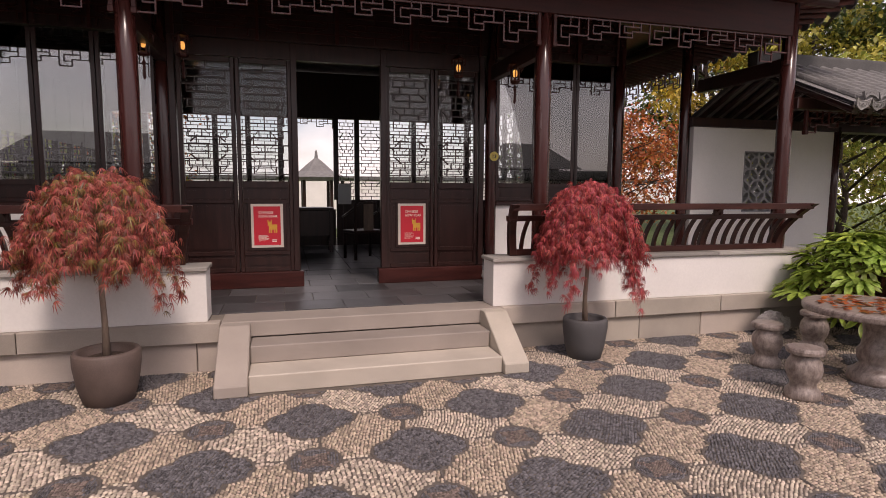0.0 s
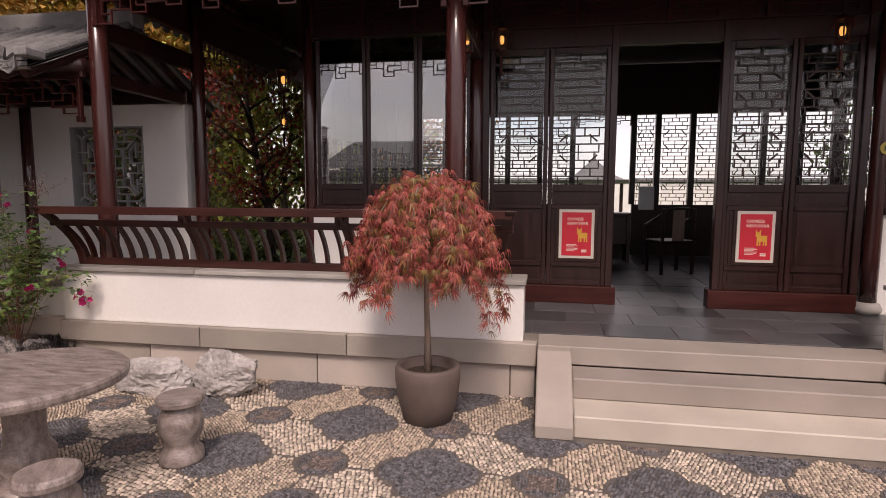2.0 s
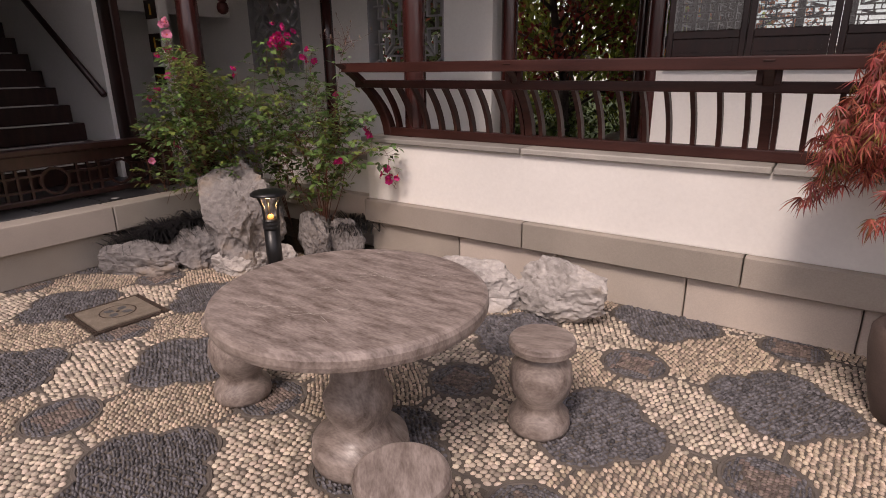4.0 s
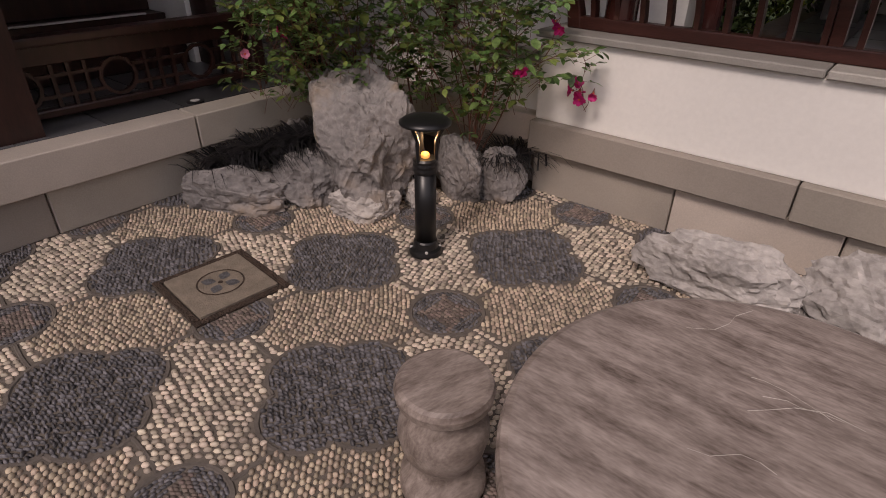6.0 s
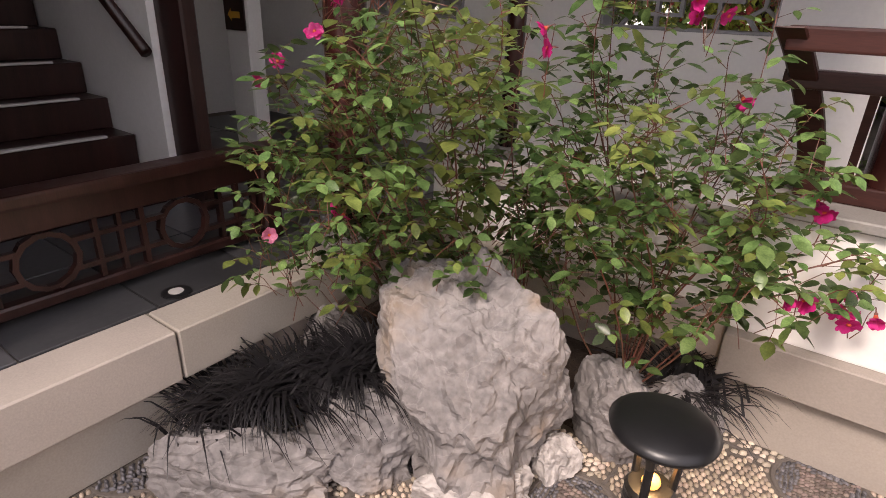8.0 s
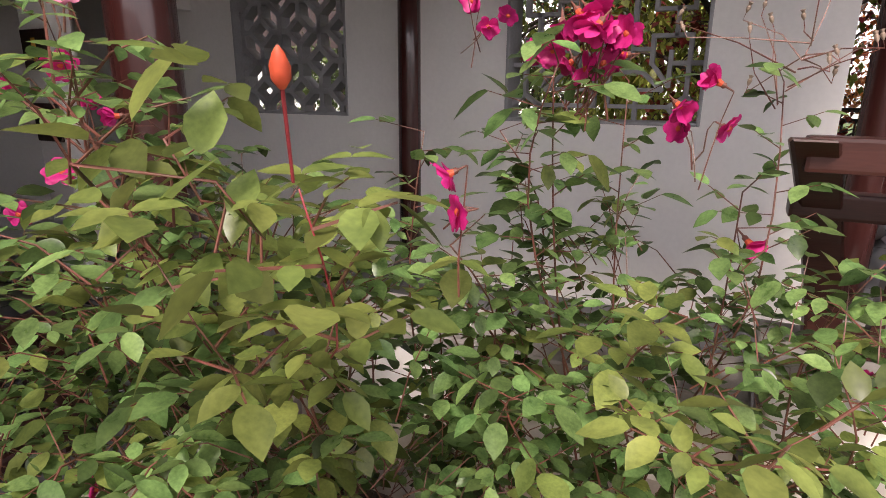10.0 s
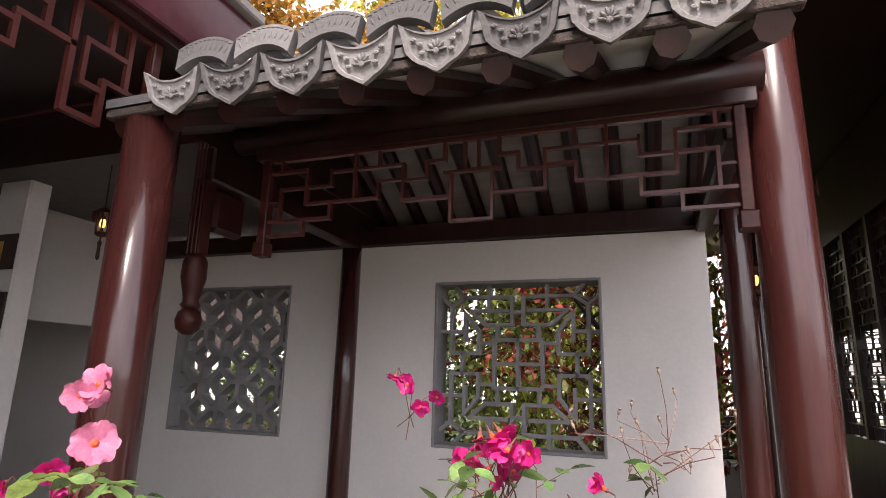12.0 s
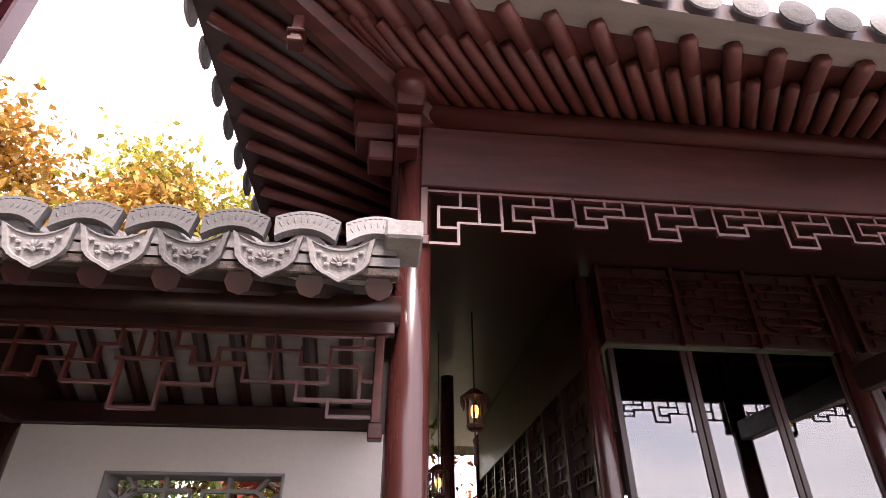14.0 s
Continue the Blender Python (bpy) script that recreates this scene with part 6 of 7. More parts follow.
# ---- roses ----
def leaflet():
    """A pointed oval leaflet folded along its midrib, with a toothed edge; 1 long, along +y."""
    st = [(0.0, 0.0), (0.12, 0.16), (0.32, 0.275), (0.55, 0.285), (0.80, 0.175), (1.0, 0.0)]
    V, L, R, C = [], [], [], []
    for i, (y, w) in enumerate(st):
        droop = -0.10 * y * y
        tooth = 1.0 + (0.06 if i % 2 else -0.03)
        C.append(len(V)); V.append((0, y, droop))
        if w:
            L.append(len(V)); V.append((-w * tooth, y - 0.015, droop + 0.22 * w))
            R.append(len(V)); V.append((w * tooth, y - 0.015, droop + 0.22 * w))
        else:
            L.append(C[-1]); R.append(C[-1])
    Fc = []
    for i in range(5):
        for S, fl in ((L, False), (R, True)):
            for tri in ((C[i], C[i + 1], S[i + 1]), (C[i], S[i + 1], S[i])):
                if len(set(tri)) == 3:
                    Fc.append(tri if fl else tri[::-1])
    return np.array(V, float), np.array(Fc, int)


LEAF_V, LEAF_F = leaflet()
# a plainer leaf of four faces for trees and shrubs farther off
FAR_V = np.array([(0, 0, 0), (0.33, 0.45, 0.08), (0, 0.5, -0.03), (-0.33, 0.45, 0.08), (0, 1.0, -0.1)], float)
FAR_F = np.array([(0, 1, 2), (0, 2, 3), (1, 4, 2), (2, 4, 3)], int)


CLEARING = Vector((-4.37, 3.82, 1.62))


def compound(rng, p, d, size, out, leaflets=5):
    """Adds a rose leaf of five leaflets at p, growing along d; returns its stalk."""
    d = d.normalized()
    tip = p + d * size * 1.5 + Vector((0, 0, -0.10 * size))
    side = d.cross(Vector((0, 0, 1)))
    side = side.normalized() if side.length > 1e-3 else Vector((1, 0, 0))
    yaw = math.atan2(-d.x, d.y)
    spots = [(tip, 0.0, 1.0), (p + d * size * 1.0, 1.15, 0.85), (p + d * size * 1.0, -1.15, 0.85)]
    if leaflets > 3:
        spots += [(p + d * size * 0.45, 1.3, 0.68), (p + d * size * 0.45, -1.3, 0.68)]
    for q, a, s in spots:
        if (q - CLEARING).length < 0.29:
            continue
        out.append((q[:], yaw + a + rng.gauss(0, 0.12), rng.gauss(-0.25, 0.35) + 0.35 * d.z, size * s * rng.uniform(0.85, 1.15), rng.gauss(0, 0.3)))
    return p, tip


def grow_rose(label, canes, seed, infill, size=0.050, group="rose bushes"):
    """A rose bush: canes given as (root, tip, bulge, yellow share), leaves along them, and a filled middle."""
    rng = random.Random(seed)
    b = thing("rose_bush", label, "shrub", group)
    green, yellow, stalks = [], [], bmesh.new()
    for root, tip, bulge, share in canes:
        root, tip = Vector(root), Vector(tip)
        bm = bmesh.new()
        n = 12
        side = Vector((rng.uniform(-1, 1), rng.uniform(-1, 1), rng.uniform(-0.5, 0.5))) * 0.09
        path = [root.lerp(tip, k / n) + Vector(bulge) * math.sin(math.pi * k / n) + side * math.sin(2 * math.pi * k / n) for k in range(n + 1)]
        L = sum((path[k + 1] - path[k]).length for k in range(n))
        tube(bm, path, [(0.0040 if size > 0.055 else 0.0016) * (1 - 0.68 * k / n) for k in range(n + 1)], 6)
        part("cane", bm, STEMR if share > 0.6 and rng.random() < 0.6 else STEM, b, smooth=True)
        m = int(L / 0.042)
        for j in range(int(m * 0.22), m + 1):
            s = min(0.999, j / m)
            k = int(s * n)
            p = path[k].lerp(path[k + 1], s * n - k)
            a = j * 2.4 + rng.uniform(-0.4, 0.4)
            d = Vector((math.cos(a), math.sin(a), rng.uniform(0.05, 0.7)))
            out = yellow if rng.random() < share else green
            q0, q1 = compound(rng, p, d, size * rng.uniform(0.75, 1.25), out, 5 if rng.random() < 0.6 else 3)
            if (q0 - CLEARING).length > 0.33:
                tube(stalks, [q0, q1], [0.0013, 0.0008], 4)
    for (cx, cy, cz), (rx, ry, rz), count, share in infill:
        for _ in range(count):
            while True:
                u = Vector((rng.uniform(-1, 1), rng.uniform(-1, 1), rng.uniform(-1, 1)))
                if 0.15 < u.length < 1 and noise.noise(Vector((cx + u.x * rx, cy + u.y * ry, cz + u.z * rz)) * 3.4) > -0.20:
                    break
            p = Vector((cx + u.x * rx, cy + u.y * ry, cz + u.z * rz))
            d = Vector((u.x, u.y, 0.25 + 0.5 * rng.random())) + Vector((rng.gauss(0, 0.5), rng.gauss(0, 0.5), 0))
            out = yellow if rng.random() < share else green
            q0, q1 = compound(rng, p, d, size * rng.uniform(0.6, 1.05), out)
            if (q0 - CLEARING).length > 0.40:
                tube(stalks, [q0 - d.normalized() * 0.06 - Vector((0, 0, 0.03)), q0, q1], [0.0016, 0.0013, 0.0008], 4)
    ob = part("twig", stalks, STEM, b, kind="stuff")
    for nm, rows, mt in (("green_leaf", green, LEAFG), ("yellow_leaf", yellow, LEAFY)):
        if rows:
            P = np.array([r[0] for r in rows])
            A = np.array([r[1:] for r in rows])
            v, f = scatter(LEAF_V, LEAF_F, place_mats(P, A[:, 0], A[:, 1], A[:, 2], A[:, 3]))
            ob = new(nm, mesh_np(nm, v, f, mt))
            ob.parent = b
            tagged(ob, kind="stuff")
    return b


def petal_bm(l=0.032, w=0.017, cup=0.3, curl=0.0, seed=1):
    """A ragged rose petal, narrow at its foot, with a wavy notched edge; along +y."""
    rg = random.Random(seed)
    bm = bmesh.new()
    g = []
    for v in (0, 0.25, 0.5, 0.75, 0.92, 1.0):
        row = []
        for u in (0, 0.2, 0.4, 0.6, 0.8, 1):
            ww = w * (0.22 + 1.05 * math.sin(math.pi * (0.05 + 0.72 * v)) ** 1.2)
            notch = (0.10 * l * (1 - abs(u - 0.5) * 2) if v > 0.95 else 0.0) + rg.uniform(-0.03, 0.03) * l * v
            z = cup * l * (v * v * 0.5 + (u - 0.5) ** 2 * 1.2) - curl * l * v ** 3 + 0.0025 * v * math.sin(11 * u + 4 * v + seed)
            row.append(bm.verts.new(((u - 0.5) * 2 * ww * (1 - 0.2 * (v > 0.95)), l * v - notch, z)))
        g.append(row)
    for i in range(5):
        for j in range(5):
            bm.faces.new((g[i][j], g[i][j + 1], g[i + 1][j + 1], g[i + 1][j]))
    return bm


PETS = [finish("petal", petal_bm(0.034 - 0.003 * k, 0.016 + 0.001 * k, 0.3, 0.18 * k, k + 1), PETAL, True) for k in range(4)]
PETSP = [finish("petal", petal_bm(0.034, 0.017, 0.2, 0.1 * k, k + 9), PETALP, True) for k in range(4)]
HEART = finish("heart", turned([(0.004, -0.012), (0.006, -0.002), (0.007, 0.003), (0.003, 0.006)], 8), BUD)
SEPAL = finish("hip", turned([(0.0015, -0.03), (0.002, -0.016), (0.0055, -0.012), (0.005, -0.002)], 8), STEM)


def flower(p, tilt, turn, pale=False, s=1.0, droop=0.0, root=None):
    f = thing("rose_flower", "pale pink open rose flower" if pale else "deep pink drooping rose flower", "flower", "rose flowers", at=pose(*p, tilt, 0, turn) @ Matrix.Scale(s, 4))
    rg = random.Random(int(1e5 * abs(p[0] * 7 + p[1] * 3 + p[2])))
    n = 5 if pale or rg.random() < 0.6 else 6
    fold = 26 if pale else rg.choice((10, 25, 45, 62))
    for k in range(n):
        piece("petal", (PETSP if pale else PETS)[rg.randrange(4)], f, Matrix.Rotation(2 * math.pi * k / n + rg.gauss(0, 0.22), 4, "Z") @ Matrix.Rotation(radians(fold + rg.gauss(0, 7 if pale else 16)), 4, "X"))
    piece("heart", HEART, f, Matrix.Identity(4))
    piece("hip", SEPAL, f, Matrix.Identity(4))
    if root is not None:
        bm = bmesh.new()
        inv = f.matrix_world.inverted()
        q = inv @ Vector(root)
        a = Vector((0, 0, -0.012))
        up = inv.to_3x3() @ Vector((0, 0, 1))
        tube(bm, [a, a + Vector((0, 0, -0.02)), a.lerp(q, 0.35) + up * 0.012 + Vector((0, 0, -0.012)), a.lerp(q, 0.7) + Vector((0.006, 0.004, 0)), q], [0.0012, 0.0012, 0.0013, 0.0015, 0.0018], 4)
        part("stalk", bm, STEM, f)
    return f


A0, B0, C0 = (-5.25, 4.80, 0.14), (-4.50, 5.05, 0.14), (-4.95, 5.10, 0.14)
canes_a = [(A0, (-5.35, 4.45, 1.62), (-0.10, 0, 0.10), 0.1), (A0, (-5.05, 4.30, 1.45), (0.05, -0.05, 0.2), 0.5), (A0, (-5.60, 4.70, 1.55), (-0.1, 0, 0.15), 0.1), (A0, (-5.45, 4.25, 1.05), (0, -0.1, 0.3), 0.2),
           (A0, (-4.90, 4.45, 1.42), (0.1, 0, 0.2), 0.6), (A0, (-5.75, 4.45, 0.95), (-0.1, 0, 0.35), 0.1), (A0, (-5.10, 4.15, 0.95), (0, -0.1, 0.4), 0.5), (A0, (-4.86, 4.22, 1.53), (0.12, 0, 0.18), 0.75),
           (A0, (-5.30, 4.55, 1.30), (0, 0, 0.1), 0.2), (A0, (-5.62, 5.05, 1.40), (-0.1, 0, 0.1), 0.1), (A0, (-5.02, 4.60, 1.30), (0.1, 0.1, 0.1), 0.6), (A0, (-5.55, 4.35, 1.35), (-0.15, 0, 0.2), 0.15)]
canes_b = [(B0, (-4.66, 4.82, 1.68), (-0.05, 0.0, 0.10), 0.1), (B0, (-4.30, 5.18, 1.60), (0.02, 0, 0.05), 0.05), (B0, (-4.08, 5.10, 1.12), (0.12, -0.05, 0.35), 0.1), (B0, (-3.90, 5.17, 0.72), (0.16, -0.1, 0.42), 0.2),
           (B0, (-4.20, 4.75, 1.20), (0.1, 0, 0.2), 0.5), (B0, (-4.40, 4.65, 1.28), (0, -0.05, 0.2), 0.7), (B0, (-4.80, 4.95, 1.50), (-0.1, 0, 0.1), 0.05), (B0, (-4.58, 5.10, 1.60), (0, 0, 0), 0.05),
           (B0, (-4.05, 4.75, 0.82), (0.1, -0.1, 0.35), 0.3), (B0, (-4.62, 4.60, 1.12), (0, -0.1, 0.2), 0.3), (B0, (-4.35, 4.90, 1.42), (0.05, 0, 0.1), 0.1), (B0, (-4.12, 5.00, 1.30), (0.1, 0, 0.15), 0.35),
           (B0, (-4.63, 4.75, 1.62), (-0.05, 0, 0.15), 0.05), (C0, (-4.92, 4.85, 1.50), (0, -0.1, 0.1), 0.1), (C0, (-4.74, 4.60, 1.35), (0.05, 0, 0.2), 0.5), (C0, (-5.05, 5.0, 1.25), (0, 0, 0.1), 0.1)]
grow_rose("rose bush with green and yellowing leaves behind the rock", canes_a, 11, [((-5.25, 4.62, 0.95), (0.54, 0.40, 0.48), 230, 0.22), ((-5.10, 4.45, 1.18), (0.30, 0.26, 0.26), 60, 0.3), ((-5.48, 4.40, 0.82), (0.36, 0.28, 0.34), 90, 0.15)], 0.060)
grow_rose("rose bush with dark green leaves and pink flowers", canes_b, 12, [((-4.52, 4.98, 0.92), (0.44, 0.34, 0.50), 250, 0.14), ((-4.22, 4.90, 0.95), (0.30, 0.24, 0.34), 40, 0.3), ((-4.78, 4.72, 0.80), (0.34, 0.22, 0.24), 70, 0.15)], 0.058)

# near shoots with broader leaves, and a bud
grow_rose("young rose shoot with broad yellow-green leaves", [((-5.0, 4.58, 0.95), (-4.56, 4.06, 1.53), (0.03, -0.05, 0.06), 1.0), ((-4.9, 4.5, 1.0), (-4.72, 4.08, 1.50), (0.03, -0.05, 0.05), 1.0), ((-4.6, 4.7, 1.0), (-4.30, 4.26, 1.36), (0.03, -0.05, 0.05), 0.8)], 21, [((-4.58, 4.06, 1.52), (0.06, 0.07, 0.07), 6, 1.0), ((-4.72, 4.20, 1.42), (0.10, 0.09, 0.10), 8, 0.9)], 0.036)
grow_rose("rose shoot with broad dark green leaves", [((-5.1, 4.7, 0.8), (-5.02, 4.22, 1.66), (-0.05, -0.10, 0.05), 0.1), ((-5.2, 4.7, 0.8), (-4.83, 4.13, 1.50), (-0.05, -0.08, 0.10), 0.1)], 22, [((-4.98, 4.22, 1.50), (0.10, 0.08, 0.16), 16, 0.0)], 0.046)
bud = thing("rose_bud", "orange-red rose bud on a thin stem", "flower", "rose flowers", at=pose(-4.511, 3.998, 1.581, 20, 15, 0) @ Matrix.Scale(0.42, 4))
part("bud", turned([(0.003, -0.012), (0.008, -0.004), (0.0085, 0.006), (0.005, 0.016), (0.001, 0.022)], 10), BUD, bud, smooth=True)
part("stalk", turned([(0.0016, -0.10), (0.0018, -0.01)], 6), STEMR, bud)

# the shoot that arches out towards the path
shoot = thing("rose_shoot", "arching young rose shoot with broad yellow-green leaves", "shrub", "rose bushes")
SHOOT = [((-4.710, 4.084, 1.557), -0.5, 1.0, 0.062),
         ((-4.699, 4.124, 1.533), 0.35, 1.1, 0.05),
         ((-4.695, 4.081, 1.498), -1.2, 0.8, 0.06),
         ((-4.675, 4.153, 1.469), 1.9, 0.9, 0.045),
         ((-4.643, 4.167, 1.442), 1.2, 0.5, 0.055),
         ((-4.635, 4.188, 1.445), -0.9, 0.6, 0.05),
         ((-4.700, 4.149, 1.484), 0.2, 0.9, 0.045)]
tips = [Vector(p) for p, *_ in SHOOT]
bm = bmesh.new()
tube(bm, [Vector((-5.0, 4.5, 1.1)), Vector((-4.760, 4.073, 1.528)), tips[1] + Vector((0, 0.01, -0.02)), tips[3]], [0.0018, 0.0014, 0.0011, 0.0007], 7)
part("cane", bm, STEM, shoot, smooth=True)
A = np.array([(a, b, c, 0.15) for _, a, b, c in SHOOT])
v, f = scatter(LEAF_V, LEAF_F, place_mats(np.array([p[:] for p in tips]), A[:, 0], A[:, 1], A[:, 2], A[:, 3]))
ob = new("yellow_leaf", mesh_np("yellow_leaf", v, f, LEAFY))
ob.parent = shoot
tagged(ob, kind="stuff")

rng = random.Random(31)
clusters = [((-4.63, 4.83, 1.66), 13, 0.050, False), ((-4.97, 5.20, 1.76), 4, 0.05, False), ((-4.42, 4.95, 1.55), 4, 0.05, False), ((-5.12, 4.295, 1.70), 1, 0.0, True), ((-5.16, 4.31, 1.79), 3, 0.03, True), ((-5.55, 4.55, 1.55), 6, 0.09, False), ((-5.70, 4.45, 1.28), 2, 0.04, False),
            ((-3.89, 5.19, 0.70), 6, 0.035, False), ((-4.68, 4.46, 1.46), 2, 0.02, False), ((-5.22, 4.28, 0.95), 2, 0.03, False), ((-4.05, 5.12, 1.00), 2, 0.02, False), ((-4.05, 4.80, 0.82), 2, 0.03, False), ((-4.32, 5.1, 1.29), 1, 0.0, False), ((-5.50, 4.25, 0.80), 1, 0.01, True)]
for (x, y, z), n, sp, pale in clusters:
    for k in range(n):
        flower((x + rng.gauss(0, sp), y + rng.gauss(0, sp), z + rng.gauss(0, sp * 0.8)), rng.uniform(60, 165) if not pale else rng.uniform(50, 100), rng.uniform(-70, 70), pale, rng.uniform(0.8, 1.15), 0.0, (x + rng.gauss(0, 0.02), y + 0.02 + rng.gauss(0, 0.015), z - rng.uniform(0.05, 0.15)))
# spent heads above the end of the bench rail
for k in range(16):
    p = Vector((-4.26 + rng.gauss(0, 0.08), 5.18 + rng.gauss(0, 0.05), 1.73 + rng.gauss(0, 0.055)))
    h = thing("spent_rose", "dry brown spent rose head on a thin stalk", "flower", "spent rose heads", at=pose(*p, rng.uniform(-30, 30), rng.uniform(-30, 30), 0))
    part("head", turned([(0.0015, -0.01), (0.0042, -0.004), (0.0045, 0.001), (0.0025, 0.004), (0.005, 0.010)], 7), BARK, h)
    bm = bmesh.new()
    s = rng.random()
    foot = h.matrix_world.inverted() @ Vector((-4.31 + 0.05 * s, 5.18, 1.54 + 0.14 * s))
    tube(bm, [Vector((0, 0, -0.008)), Vector((0, 0, -0.025)), foot.lerp(Vector((0, 0, -0.02)), 0.5) + Vector((rng.gauss(0, 0.01), rng.gauss(0, 0.01), 0.008)), foot], [0.0011, 0.0011, 0.0013, 0.0018], 4)
    part("stalk", bm, STEM, h)

# ---- black mondo grass ----
for (cx, cy, cz, n) in ((-5.42, 4.22, 0.27, 520), (-5.24, 4.42, 0.32, 420), (-5.58, 4.08, 0.20, 420), (-4.30, 5.14, 0.26, 240)):
    V, Fc = [], []
    for i in range(n):
        a, l = rng.uniform(0, 6.283), rng.uniform(0.22, 0.42)
        r0 = abs(rng.gauss(0, 0.08))
        bx, by = cx + r0 * math.cos(a * 3), cy + r0 * math.sin(a * 3)
        nx, ny = -math.sin(a) * 0.0058, math.cos(a) * 0.0058
        k0 = len(V)
        for s in range(5):
            u = s / 4
            x, y = bx + math.cos(a) * l * 0.75 * u, by + math.sin(a) * l * 0.75 * u
            z = cz - 0.06 + l * 0.95 * u - l * 0.85 * u * u
            w = 1 - 0.9 * u
            V += [(x - nx * w, y - ny * w, z), (x + nx * w, y + ny * w, z)]
            if s:
                j = k0 + 2 * s
                Fc.append((j - 2, j - 1, j + 1, j))
    tagged(new("grass_tuft", mesh_np("grass_tuft", np.array(V), np.array(Fc), MONDO)), "tuft of black mondo grass behind the rocks", "grass", kind="stuff")


# ---- broad-leaved shrubs by the east end ----
def palm_leaf():
    """A seven-lobed hand-shaped leaf, about 1 across, along +y."""
    V, Fc = [(0.0, 0.0, 0.0)], []
    prev = None
    for k in range(7):
        a = radians(-108 + 36 * k)
        l = 1.0 - 0.11 * abs(k - 3)
        d, s = (math.sin(a), math.cos(a)), (math.cos(a), -math.sin(a))
        i0 = len(V)
        for u, w, z in ((0.38, 0.075, 0.03), (0.62, 0.125, 0.0), (0.82, 0.09, -0.06)):
            for q in (-1, 1):
                V.append((d[0] * l * u + s[0] * w * q, d[1] * l * u + s[1] * w * q, z))
            V.append((d[0] * l * u, d[1] * l * u, z - 0.03))
        V.append((d[0] * l, d[1] * l, -0.14))
        for j in (0, 3):
            Fc += [(i0 + j, i0 + j + 2, i0 + j + 5), (i0 + j, i0 + j + 5, i0 + j + 3), (i0 + j + 2, i0 + j + 1, i0 + j + 4), (i0 + j + 2, i0 + j + 4, i0 + j + 5)]
        Fc += [(i0 + 6, i0 + 8, i0 + 9), (i0 + 8, i0 + 7, i0 + 9), (0, i0 + 2, i0), (0, i0 + 1, i0 + 2)]
        if prev is not None:
            Fc.append((0, i0, prev + 1))
        prev = i0
    return np.array(V, float), np.array(Fc, int)


PALM_V, PALM_F = palm_leaf()


def fatsia(cx, cy, n, r, h, seed):
    rng = random.Random(seed)
    t = thing("fatsia_shrub", "broad-leaved shrub with yellow-green hand-shaped leaves", "shrub", "fatsia shrubs", at=pose(cx, cy, 0))
    bm = bmesh.new()
    rows = []
    for i in range(n):
        a = rng.uniform(0, 6.283)
        el = rng.uniform(0.05, 1.45)
        d = Vector((math.cos(a) * math.cos(el), math.sin(a) * math.cos(el), math.sin(el)))
        p = Vector((d.x * r * rng.uniform(0.7, 1), d.y * r * rng.uniform(0.7, 1), 0.12 + (h - 0.12) * (0.25 + 0.75 * d.z) * rng.uniform(0.8, 1.0)))
        base = Vector((d.x * 0.1, d.y * 0.1, p.z * 0.35))
        tube(bm, [base, base.lerp(p, 0.6) + Vector((0, 0, 0.03)), p], [0.008, 0.006, 0.004], 5)
        rows.append((p[:], math.atan2(-d.x, d.y), rng.gauss(-0.35, 0.3) + 0.3 * d.z, rng.uniform(0.19, 0.30), rng.gauss(0, 0.2)))
    part("stalk", bm, STEM, t, kind="stuff")
    A = np.array([x[1:] for x in rows])
    v, f = scatter(PALM_V, PALM_F, place_mats(np.array([x[0] for x in rows]), A[:, 0], A[:, 1], A[:, 2], A[:, 3]))
    ob = new("leaf", mesh_np("leaf", v, f, LEAFF))
    ob.parent = t
    tagged(ob, kind="stuff")


fatsia(6.80, 4.62, 280, 0.82, 1.22, 3)
fatsia(7.85, 4.50, 240, 0.85, 1.2, 4)
fatsia(8.6, 4.9, 90, 0.6, 0.85, 8)


